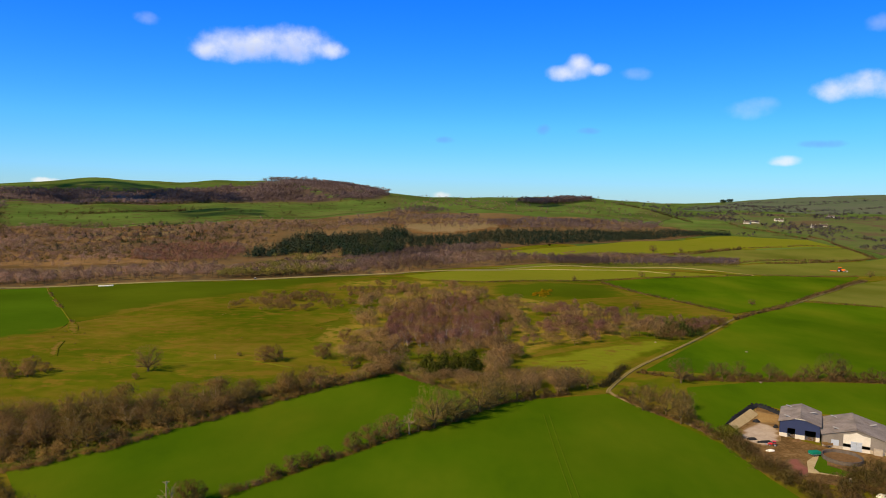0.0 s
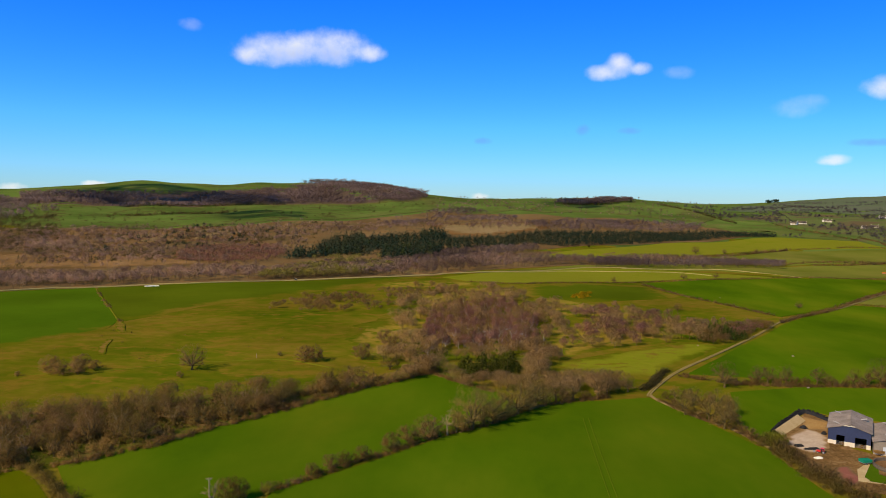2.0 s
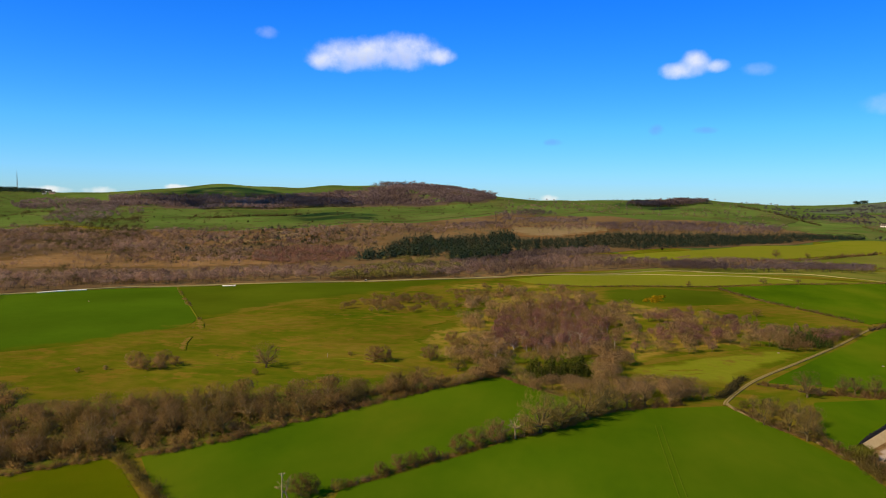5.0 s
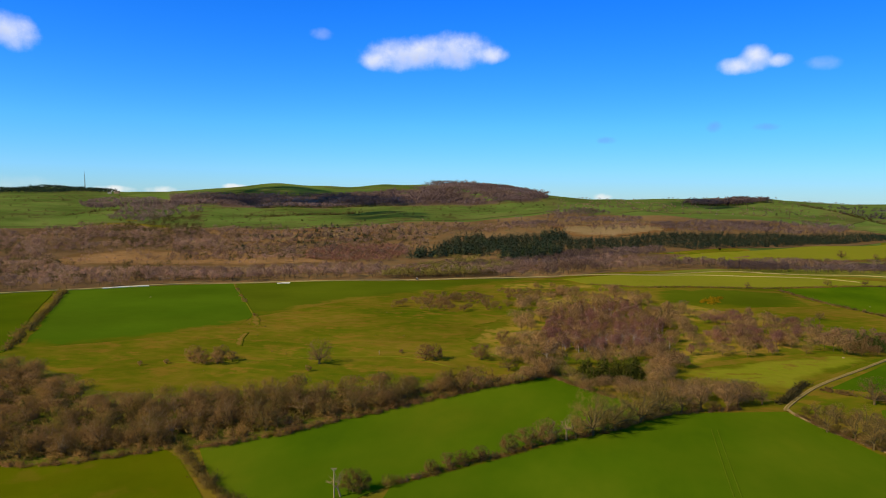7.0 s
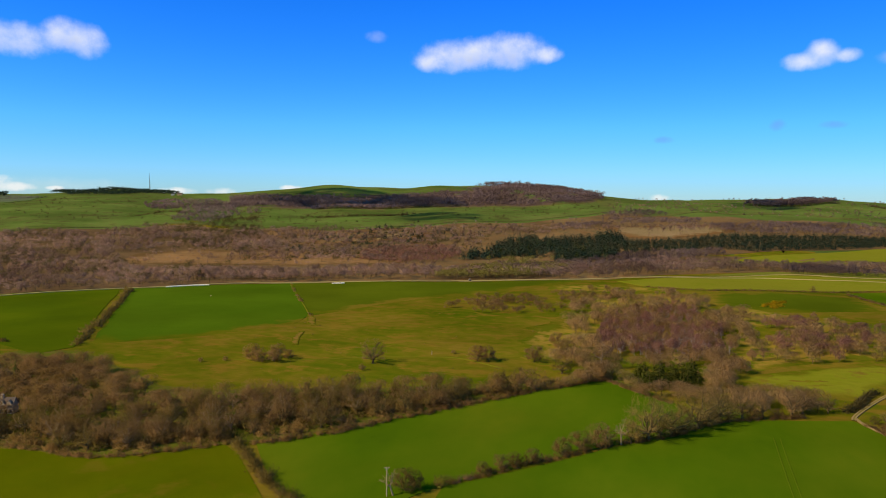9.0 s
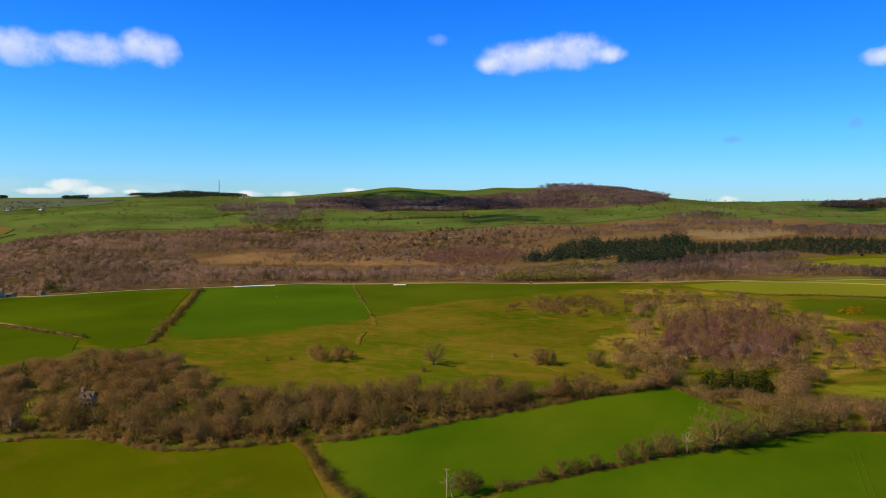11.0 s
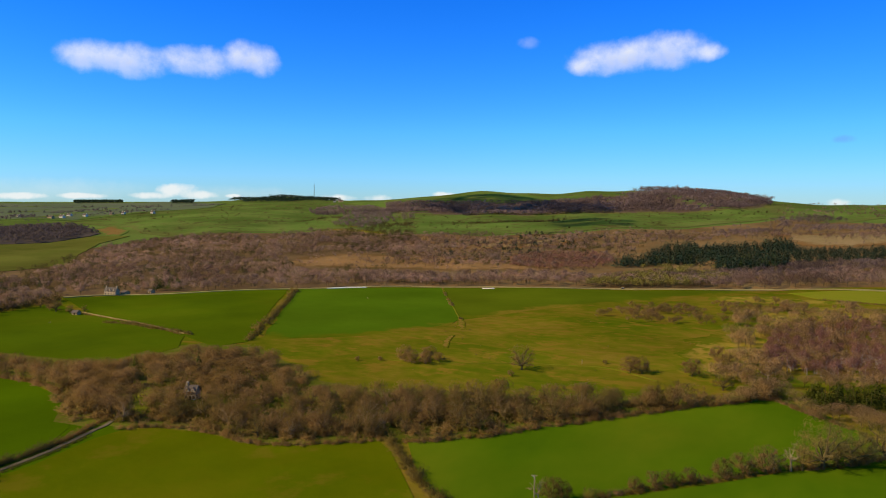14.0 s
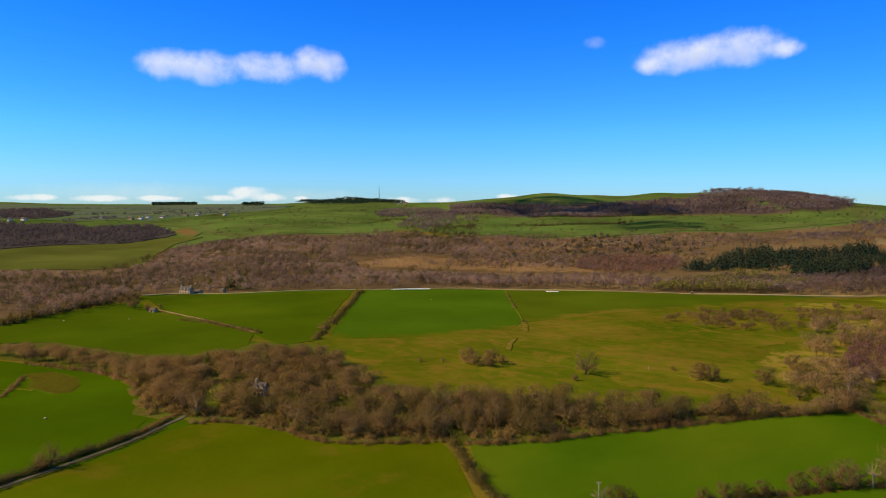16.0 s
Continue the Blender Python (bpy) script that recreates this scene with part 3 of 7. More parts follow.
def clip(poly, axis, limit, keep):
    out = []
    for p, q in zip(poly, poly[1:] + poly[:1]):
        a, b = (p[axis] - limit) * keep, (q[axis] - limit) * keep
        if a >= 0:
            out.append(p)
        if (a >= 0) != (b >= 0):
            s = a / (a - b)
            out.append((p[0] + (q[0] - p[0]) * s, p[1] + (q[1] - p[1]) * s))
    return out


def wavy(poly, amount):
    """Corners joined by slightly uneven lines, as hedged boundaries are."""
    out = []
    for (ax, ay), (bx, by) in zip(poly, poly[1:] + poly[:1]):
        n = max(1, min(12, int(math.hypot(bx - ax, by - ay) / 14)))
        for i in range(n):
            s = i / n
            w = amount * math.sin(math.pi * s) * noise.noise((ax + s * 70, ay - s * 50, 0.3))
            out.append((ax + (bx - ax) * s + w * 2, ay + (by - ay) * s + w * 2))
    return out


def smooth_path(points, step=6.0):
    p = [Vector(q) for q in points]
    p = [2 * p[0] - p[1]] + p + [2 * p[-1] - p[-2]]
    out = []
    for a, b, c, d in zip(p, p[1:], p[2:], p[3:]):
        n = max(2, int((c - b).length / step))
        for i in range(n):
            s = i / n
            out.append(0.5 * (2 * b + (c - a) * s + (2 * a - 5 * b + 4 * c - d) * s * s + (3 * b - a - 3 * c + d) * s ** 3))
    return out + [p[-2]]


FIELDS = 0


def patch(name, poly, material, label, category="field", lift=0.12, uneven=1.0, soft=None):
    """A piece of land that lies on the ground: its outline cut into cells that follow the slope."""
    global FIELDS
    FIELDS += 1
    poly = wavy(poly, uneven)
    far = sum(math.hypot(*p) for p in poly) / len(poly)
    x0, x1 = min(p[0] for p in poly), max(p[0] for p in poly)
    y0, y1 = min(p[1] for p in poly), max(p[1] for p in poly)
    cell = min(max(9.0, far * 0.026), max(1.5, min(x1 - x0, y1 - y0) / 8))
    verts, faces = [], []
    for i in range(int((x1 - x0) / cell) + 1):
        strip = clip(clip(poly, 0, x0 + i * cell, 1), 0, x0 + (i + 1) * cell, -1)
        if len(strip) < 3:
            continue
        for j in range(int((y1 - y0) / cell) + 1):
            piece = clip(clip(strip, 1, y0 + j * cell, 1), 1, y0 + (j + 1) * cell, -1)
            if len(piece) > 2:
                faces.append(list(range(len(verts), len(verts) + len(piece))))
                verts += piece
    v = np.array(verts)
    up = lift * 0.7 + 0.00025 * np.hypot(v[:, 0], v[:, 1]) + 0.006 * (FIELDS % 9)
    z = land(v[:, 0], v[:, 1]) + up
    me = mesh_of(name, np.column_stack([v, z]), faces, material)
    bm = bmesh.new()
    bm.from_mesh(me)
    bmesh.ops.remove_doubles(bm, verts=bm.verts, dist=0.02)
    bmesh.ops.recalc_face_normals(bm, faces=bm.faces)
    for f in bm.faces:
        f.smooth = True
        if f.normal.z < 0:
            f.normal_flip()
    # how far inside the border each corner lies, for soft edges, and a skirt that runs into the ground
    ring = {v for v in bm.verts if v.is_boundary}
    if soft:
        line = smooth_path(soft if soft != "all" else poly + poly[:2], 4.0)
        ring = {v for v in ring if min((v.co.xy - q).length for q in line) < 8 + far * 0.012}
    for v in ring if soft else ():
        v.co.z = float(land(v.co.x, v.co.y)) + 0.03
    depth = {v: 0.0 for v in ring}
    for level in (0.45, 0.8):
        ring = {e.other_vert(v) for v in ring for e in v.link_edges} - set(depth)
        depth.update({v: level for v in ring})
    for a, b in [[v.co.copy() for v in e.verts] for e in bm.edges if e.is_boundary]:
        down = Vector((0, 0, 1.0))
        f = bm.faces.new([bm.verts.new(c) for c in (a, b, b - down, a - down)])
        for v in f.verts:
            depth[v] = 0.0 if not soft else 1.0
    bm.verts.index_update()
    inner = np.array([depth.get(v, 1.0) for v in bm.verts], np.float32)
    bm.to_mesh(me)
    bm.free()
    me.attributes.new("inner", "FLOAT", "POINT").data.foreach_set("value", inner)
    return tagged(new(name, me), label, category, kind="structure")


def ribbon(name, points, width, material, label, category, lift=0.2):
    """A road or track of the given width that follows the ground."""
    path = smooth_path(points)
    verts, faces = [], []
    cols = (-0.52, -0.5, -0.17, 0.17, 0.5, 0.52)
    for i, p in enumerate(path):
        d = (path[min(i + 1, len(path) - 1)] - path[max(i - 1, 0)]).normalized()
        w = width * (1 + 0.18 * noise.noise((p.x / 9, p.y / 9, 2.0)))
        for c in cols:
            q = p + Vector((d.y, -d.x)) * w * c
            verts.append((q.x, q.y, float(land(q.x, q.y)) + lift + 0.0003 * p.length + (0.03 if abs(c) < 0.2 else -0.6 if abs(c) > 0.51 else 0)))
    for i in range(len(path) - 1):
        for k in range(5):
            a = i * 6 + k
            faces.append((a, a + 1, a + 7, a + 6))
    return tagged(new(name, mesh_of(name, verts, faces, material)), label, category, kind="structure")


FAR_SLOPE = [(-1755, 726), (-1699, 775), (-1768, 873), (-1876, 956), (-2054, 983), (-2113, 919), (-2072, 858)]
SIDE_VALLEY = [(-1118, 461), (-1115, 541), (-1102, 625), (-1115, 683), (-1145, 758), (-1157, 780), (-1253, 817), (-1377, 819), (-1432, 752), (-1558, 710), (-1620, 600), (-1300, 470)]
G, GB, GO, GD, GY, GU = M_FIELD, M_BRIGHT_EDGE, M_FIELD_OLIVE, M_FIELD_DARK, M_FIELD_YELLOW, M_UPLAND_EDGE
# hillside behind the lane
patch("hillside", [(-384, 556), (-361, 563), (-285, 598), (-180, 664), (-48, 722), (46, 817), (200, 880), (390, 922), (427, 990), (234, 1033), (56, 1007), (195, 1101), (554, 1340), (456, 1486), (273, 1548), (93, 1498), (-101, 1486), (-161, 1381), (-232, 1274), (-370, 1185), (-436, 1109), (-631, 989), (-668, 973)], M_BRACKEN, "bracken and leaf-litter hillside under bare trees", "hillside", lift=0.05)
patch("hillside", [(-330, 593), (-452, 491), (-570, 348), (-517, 234), (-504, 186), (-894, 333), (-891, 385), (-964, 638), (-999, 770), (-875, 865), (-778, 964), (-619, 977), (-584, 1030)], M_HILL_FLOOR, "leaf-litter hillside under a bare winter wood", "hillside", lift=0.03)
patch("woodland_floor", [(-244, 144), (-280, 173), (-299, 205), (-255, 189), (-231, 167), (-225, 153), (-230, 147)], M_FLOOR, "brown leaf litter beside the lane's bend", "woodland floor", lift=0.2)
CLEARING = [(-606, 676), (-624, 724), (-604, 766), (-581, 800), (-536, 806), (-497, 832), (-412, 839), (-346, 800), (-292, 794), (-286, 769), (-335, 741), (-391, 706), (-455, 684), (-508, 665), (-553, 647), (-575, 622)]
patch("clearing", CLEARING, M_CLEARING, "orange-brown felled clearing with dead bracken", "clearing", uneven=10)
patch("clearing", [(-621, 966), (-570, 1029), (-485, 1072), (-434, 1048), (-422, 976), (-458, 895), (-519, 869), (-579, 901)], M_CLEARING, "orange-brown dead bracken between young trees", "clearing", lift=0.2, uneven=12)
patch("clearing", [(-559, 928), (-529, 1035), (-430, 1090), (-358, 1102), (-365, 1014), (-429, 957), (-501, 899)], M_BRACKEN_PALE, "tan dead grass between bare saplings", "clearing", lift=0.16, uneven=12)
patch("clearing", [(-607, 883), (-553, 937), (-483, 951), (-475, 878), (-569, 828)], M_BRACKEN_PALE, "tan dead grass on the felled slope", "clearing", lift=0.16, uneven=12)
patch("clearing", [(-93, 1257), (-22, 1293), (52, 1298), (120, 1362), (126, 1256), (66, 1181), (-1, 1136), (-47, 1130)], M_BRACKEN_PALE, "pale dead grass clearing on the hillside", "clearing")
patch("woodland_floor", [(-319, 199), (-322, 229), (-309, 269), (-285, 281), (-229, 257), (-202.0, 242.2), (-176.1, 242.0), (-133.4, 260.9), (-105.4, 272.4), (-81.9, 287.2), (-60.8, 291.4), (-23.5, 315.8), (-23.0, 308.8), (-57.2, 274.7), (-87.5, 237.6), (-114.4, 203.2), (-155.5, 174.4), (-170.1, 167.6), (-192.5, 167.0), (-209.9, 160.7), (-218.9, 152.7), (-232.6, 152.5), (-240.7, 150.6)], M_FLOOR, "brown leaf litter and grass under bare trees", "woodland floor", lift=0.05)
patch("woodland_floor", [(-451, 167), (-428, 175), (-414, 199), (-342, 208), (-310, 220), (-293, 202), (-289, 184), (-274.4, 165.3), (-308, 173), (-356, 171), (-389, 159), (-411, 151)], M_FLOOR, "brown leaf litter under a bare tree belt", "woodland floor", lift=0.05)
# near fields
patch("grass_field", [(-53.8, 144.0), (-55.6, 179.4), (-36.1, 200.5), (-14.4, 225.0), (4.6, 242.1), (27.2, 268.1), (51.2, 277.9), (70.4, 285.6), (79.6, 265.8), (87.8, 242.5), (94.6, 223.4), (96.0, 195.5), (99.2, 174.4), (100.2, 147.8)], G, "vivid green spring grass field beside a hedge")
patch("grass_field", [(-86.8, 156.2), (-96.1, 160.8), (-119.5, 188.0), (-123.5, 193.1), (-100.3, 217.8), (-87.2, 237.1), (-57.2, 274.7), (-18.3, 315.0), (-0.8, 296.8), (11.9, 276.6), (18.4, 262.8), (4.6, 243.3), (-10.9, 230.5), (-24.7, 217.2), (-36.6, 203.1), (-47.3, 191.4), (-56.6, 180.1), (-62.8, 168.2)], G, "bright green narrow grass field between hedges")
patch("grass_field", [(-172.6, 59.9), (-205.3, 71.8), (-205.9, 82.8), (-208.3, 92.7), (-209.5, 117.1), (-216.3, 141.7), (-216.2, 150.7), (-209.3, 160.3), (-191.5, 166.2), (-169.3, 166.8), (-154.3, 173.2), (-133.1, 189.6), (-125.0, 184.4), (-99.3, 157.8), (-82.4, 138.7), (-95.0, 117.9)], GO, "olive green grazed pasture below a bare wood")
patch("grass_field", [(-420, 140), (-385, 157), (-367, 163), (-336, 169), (-304, 171), (-274.4, 165.3), (-252.1, 155.8), (-233.3, 143.2), (-224.4, 131.7), (-217.6, 103.6), (-214.9, 86.5), (-214.4, 69.9)], M_FIELD_DEEP, "dark green pasture across the lane")
patch("marsh_patch", [(-349, 152), (-338, 165), (-306, 159), (-294.0, 147.7), (-296.2, 139.5), (-317, 138)], M_RUSH, "brown wet rushy patch in a pasture", "marsh", lift=0.2, uneven=9, soft="all")
patch("grass_field", [(-486, 174), (-502, 209), (-522, 273), (-536, 322), (-457, 301), (-389, 290), (-334, 277), (-310, 253), (-307, 236), (-308, 212), (-338, 206), (-412, 198), (-437, 167)], M_FIELD_DUSK, "green pasture above a tree belt")
patch("grass_field", [(-560, 342), (-520, 413), (-444, 487), (-367, 383), (-293, 287), (-297, 266), (-334, 277), (-393, 293), (-465, 306)], M_FIELD_DUSK, "green grass field beside a stone lane")
patch("grass_field", [(-441, 495), (-388, 532), (-333, 580), (-228, 423), (-220, 393), (-248, 335), (-292, 298), (-350, 375)], GB, "bright green cattle pasture between two hedges", soft=[(-220, 393), (-248, 335), (-289, 300)])
patch("grass_field", [(-331, 581), (-231, 621), (-142, 665), (-49, 722), (-112, 630), (-163, 536), (-200, 481), (-226, 419)], GD, "dull green field on the edge of the moor", soft=[(-49, 722), (-112, 630), (-163, 536), (-200, 481), (-226, 419)])
patch("grass_field", [(41, 632), (110, 674), (154, 673), (170, 594), (150, 573), (99, 553), (54, 551), (33, 581)], GD, "green paddock beside the moor", soft="all")
patch("grass_field", [(160, 687), (320, 753), (474, 784), (427, 725), (308, 587), (213, 498), (198, 537), (175, 619)], G, "green pasture beyond the stone track")
patch("grass_field", [(-39, 707), (30, 765), (119, 817), (212, 815), (328, 758), (124, 690), (37, 659), (-12, 673)], GY, "pale yellow-green strip field beside a lane")
patch("grass_field", [(45, 799), (124, 849), (225, 895), (386, 893), (540, 946), (638, 994), (697, 982), (556, 782), (454, 794), (348, 760), (280, 818), (147, 826)], M_FIELD_FAR, "pale green field with a lane across it")
patch("grass_field", [(48, 933), (123, 1020), (188, 1058), (303, 1172), (545, 1293), (654, 1238), (662, 1131), (482, 1119), (302, 1005), (170, 957)], GY, "pale yellow-green hill field below conifers")
patch("grass_field", [(298, 990), (475, 1103), (654, 1116), (619, 993), (551, 965), (391, 904), (417, 967)], M_FIELD_FAR, "olive green field with a thin hedge")
patch("grass_field", [(427, 1468), (637, 1573), (645, 1325), (652, 1245), (556, 1319), (578, 1398), (481, 1452)], GU, "green hill field beside conifers")
patch("grass_field", [(50, 355), (67, 367), (106, 390), (126, 401), (137, 391), (91, 333), (78.9, 316.0), (61.3, 320.2), (49, 330), (34, 343)], M_PALE_EDGE, "pale green sheep pasture beside a track", soft="all")
for pts in ([(52, 341), (60, 346), (72, 349), (76, 346), (66, 342)], [(60, 337), (70, 341), (79, 343), (76, 339), (66, 335)]):
    patch("marsh_patch", pts, M_RUSH_PALE, "brown rushy streak in a pale pasture", "marsh", lift=0.2, uneven=4, soft="all")
patch("grass_field", [(98, 327), (127, 364), (198, 462), (233, 503), (296, 564), (346, 535), (385, 510), (227, 297), (204, 312), (186, 311), (160, 312), (137, 318), (118, 323)], G, "large deep green field beside a stone track")
patch("grass_field", [(107.7, 297.6), (139, 305), (198, 303), (227, 297), (183.0, 237.9), (159.2, 244.2), (149.7, 260.0), (127.2, 272.3), (104.6, 245.0), (96.8, 236.5), (95.5, 253.6)], G, "deep green field behind the farmyard")
patch("grass_field", [(307, 575), (438, 718), (490, 760), (552, 733), (385, 510), (349, 540)], M_FIELD_FAR, "yellow-green field beside a hedge")
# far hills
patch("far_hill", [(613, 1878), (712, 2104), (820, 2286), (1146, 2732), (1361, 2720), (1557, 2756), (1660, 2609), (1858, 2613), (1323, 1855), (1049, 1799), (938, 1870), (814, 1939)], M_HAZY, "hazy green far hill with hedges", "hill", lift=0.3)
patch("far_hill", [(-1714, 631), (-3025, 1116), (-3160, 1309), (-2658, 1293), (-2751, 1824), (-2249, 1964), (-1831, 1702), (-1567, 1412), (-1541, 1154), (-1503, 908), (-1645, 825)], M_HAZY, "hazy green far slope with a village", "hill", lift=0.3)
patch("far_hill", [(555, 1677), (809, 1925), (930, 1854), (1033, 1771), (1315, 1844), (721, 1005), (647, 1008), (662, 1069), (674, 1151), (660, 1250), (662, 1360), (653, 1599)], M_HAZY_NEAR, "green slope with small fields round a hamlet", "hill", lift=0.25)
patch("hill_heath", [(-898, 1310), (-1109, 1619), (-877, 1704), (-712, 1811), (-536, 2036), (-450, 2268), (-309, 2315), (-159, 2076), (-142, 1865), (-228, 1710), (-479, 1535), (-664, 1399)], M_HEATH, "purple-brown heath under the hilltop wood", "heath", lift=0.2)
# brown dead grass on the moor
for pts in ([(46, 569), (72, 554), (109, 514), (138, 478), (158, 458), (121, 434), (86, 476), (47, 479), (34, 518)], [(-75, 380), (-68, 459), (-53, 538), (-40, 598), (10, 643), (39, 610), (29, 517), (35, 431), (25, 380), (-6, 360), (-26, 358), (-38, 331), (-54, 330)], [(39, 431), (68, 459), (110, 446), (124, 408), (90, 389), (55, 368), (37, 343), (30, 355)], [(-96, 643), (-46, 686), (21, 655), (-21, 628), (-69, 596)]):
    patch("dead_grass", pts, M_MOOR_BROWN, "orange-brown dead grass on rough pasture", "moor grass", lift=0.1, uneven=10, soft="all")
# litter under the far woods
for pts in (FAR_SLOPE, SIDE_VALLEY):
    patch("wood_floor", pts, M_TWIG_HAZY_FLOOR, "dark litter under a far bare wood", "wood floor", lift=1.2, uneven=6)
# upland fields
patch("upland_field", [(-668, 973), (-637, 999), (-441, 1121), (-375, 1203), (-236, 1297), (-98, 1534), (-136, 1999), (-229, 1739), (-448, 1557), (-603, 1535), (-766, 1420), (-828, 1301), (-862, 1257)], GU, "green upland pasture below a hill wood")
patch("upland_field", [(-1468, 880), (-1523, 1140), (-1540, 1387), (-1468, 1547), (-1420, 1731), (-1049, 1515), (-885, 1396), (-624, 1002), (-798, 989), (-889, 879), (-935, 803), (-1077, 806), (-1197, 869), (-1315, 871)], GU, "broad green upland pasture")
patch("upland_field", [(-1100, 430), (-1110, 528), (-1100, 648), (-1130, 738), (-1062, 770), (-1010, 679), (-895, 570), (-808, 506), (-790, 419), (-861, 370), (-935, 365)], M_UPLAND_OLIVE, "olive green hill pasture among woods", lift=0.8)
patch("upland_field", [(-157, 2050), (-41, 2112), (78, 2096), (362, 2062), (529, 2058), (551, 1664), (477, 1515), (294, 1672), (86, 1590), (-28, 1446), (-122, 1599)], GU, "green hilltop pasture with scattered bushes")
patch("upland_field", [(-1333, 1947), (-1198, 2039), (-973, 1986), (-868, 2003), (-733, 2033), (-506, 1984), (-707, 1799), (-904, 1756), (-1161, 1695)], GU, "smooth green dome of the hill")
patch("clearing", [(-1246, 825), (-1268, 893), (-1130, 818), (-1067, 751), (-1126, 768)], M_UPLAND_BARE, "orange bare earth patch on the hillside", "clearing", lift=0.6)
# roads
TRACK = [(70.8, 286.6), (72.9, 293.2), (83.4, 313.2), (97, 334), (129, 373), (169, 428), (203, 475), (243, 519), (299, 569), (375, 654), (451, 735)]
for side in (-0.56, 0.56):
    ribbon("wheel_rut", [(x + side * 0.8, y - side * 0.6) for x, y in TRACK], 0.5, M_TRACK, "pale stony wheel rut of a farm track", "track", lift=0.24)
ribbon("stone_track", [(70.8, 286.6), (72.9, 293.2), (83.4, 313.2), (97, 334), (129, 373), (169, 428), (203, 475), (243, 519), (299, 569), (375, 654), (451, 735)], 1.5, M_TRACK_MIDDLE, "grassy stony farm track climbing between fields", "track")
ribbon("farm_track", [(72.0, 291.4), (73.7, 280.0), (81.2, 262.3), (90.7, 246.2), (95.2, 231.5), (97.7, 223.7), (103.0, 218.9)], 1.3, M_TRACK, "narrow stony track along a hedge", "track")
patch("lane_verge", [(-205, 66), (-217, 66), (-219, 105), (-226, 132), (-238, 146), (-252, 160), (-228, 162), (-213, 153), (-207, 118), (-203, 90)], M_FIELD_DEEP, "rough green verge beside a lane", "verge", lift=0.0)
ribbon("lane", [(-208.4, 75.6), (-210.0, 84.5), (-211.4, 95.7), (-213.5, 110.2), (-217.0, 127.3), (-223.9, 146.7), (-228.0, 156.6), (-246.4, 176.1), (-263.5, 191.4)], 1.6, M_LANE, "grey tarmac lane between hedge banks", "lane")
patch("garden", [(-259, 189), (-256, 194), (-246, 188), (-233, 176), (-224, 166), (-232, 167)], M_FIELD_YELLOW, "small bright green garden by a cottage", "garden", lift=0.5)
ribbon("stone_lane", [(-487, 308), (-462, 305), (-391, 292), (-339, 281)], 0.7, M_TRACK, "pale lane across pasture", "lane", lift=0.5)
ribbon("valley_lane", [(-188, 651), (-139, 675), (-97, 699), (-53, 728)], 5.0, M_PALE_LANE, "broad pale dry verge beside the valley lane", "lane", lift=0.7)
ribbon("valley_lane", [(-360, 566), (-297, 600), (-255, 613), (-188, 653)], 2.4, M_PALE_LANE, "pale lane along the foot of the woods", "lane", lift=0.6)
ribbon("field_track", [(-30, 737), (40, 764), (96, 786), (157, 779), (221, 784), (251, 764)], 1.8, M_PALE_LANE, "pale dry track across a strip field", "track", lift=0.6)
ribbon("field_track", [(165, 818), (273, 832), (314, 802), (345, 761)], 2.2, M_PALE_LANE, "pale dry track bending between fields", "track", lift=0.6)
ribbon("earth_bank", [(300, 800), (330, 782), (352, 757)], 7.0, M_ERODED, "bare orange earth bank beside a track", "bank", lift=0.5)
ribbon("valley_lane", [(-53, 728), (11, 757), (118, 815), (173, 826)], 2.0, M_PALE_LANE, "pale straight lane below the hillside woods", "lane", lift=0.6)
ribbon("valley_lane", [(-563, 344), (-548, 378), (-501, 417), (-446, 485), (-415, 514), (-360, 566)], 3.6, M_PALE_LANE, "pale lane along the foot of the woods", "lane", lift=0.6)
for k in (0, 1):
    ribbon("wheel_marks", [(x + 2.0 * k, y) for x, y in [(38.7, 252.0), (37.9, 235.8), (36.9, 211.6), (36.2, 192.2), (35.7, 174.5)]], 0.3, M_MARKS, "faint pale wheel marks across grass", "wheel marks", lift=0.17)
ribbon("sheep_path", [(-198, 291), (-180, 295), (-155, 309), (-135, 322), (-113, 329), (-95, 332), (-68.9, 317.9)], 1.1, M_WORN, "thin worn sheep path across the moor", "path", lift=0.05)
patch("eroded_ground", [(-230, 425), (-226, 424), (-216, 409), (-208, 393), (-203, 387), (-207, 386), (-213, 393), (-222, 408)], M_ERODED, "eroded orange earth on the moor", "bare earth", lift=0.2, uneven=1)
patch("eroded_ground", [(-204, 366), (-201, 367), (-195, 350), (-186, 332), (-189, 331), (-198, 347)], M_ERODED, "eroded orange earth on the moor", "bare earth", lift=0.2, uneven=1)
ribbon("boundary_strip", [(-330, 576), (-286, 510), (-255, 464), (-228, 423)], 0.8, M_WORN, "pale worn strip along a field boundary", "path", lift=0.3)
ribbon("eroded_track", [(-325, 132), (-321, 137), (-312, 140)], 1.6, M_ERODED, "bare worn ground in a pasture", "track", lift=0.25)


# ---- trees ----
def tube(path, radii, sides=5):
    """A tapered limb along a path: vertices and triangles."""
    v, f = [], []
    for i, (p, r) in enumerate(zip(path, radii)):
        d = (path[min(i + 1, len(path) - 1)] - path[max(i - 1, 0)]).normalized()
        a = d.orthogonal().normalized()
        b = d.cross(a)
        for k in range(sides):
            w = 2 * math.pi * k / sides
            v.append(p + (a * math.cos(w) + b * math.sin(w)) * r)
    for i in range(len(path) - 1):
        for k in range(sides):
            a, b = i * sides + k, i * sides + (k + 1) % sides
            f += [(a, b, b + sides), (a, b + sides, a + sides)]
    return v, f


def unit(a):
    return a / np.maximum(np.linalg.norm(a, axis=1, keepdims=True), 1e-6)


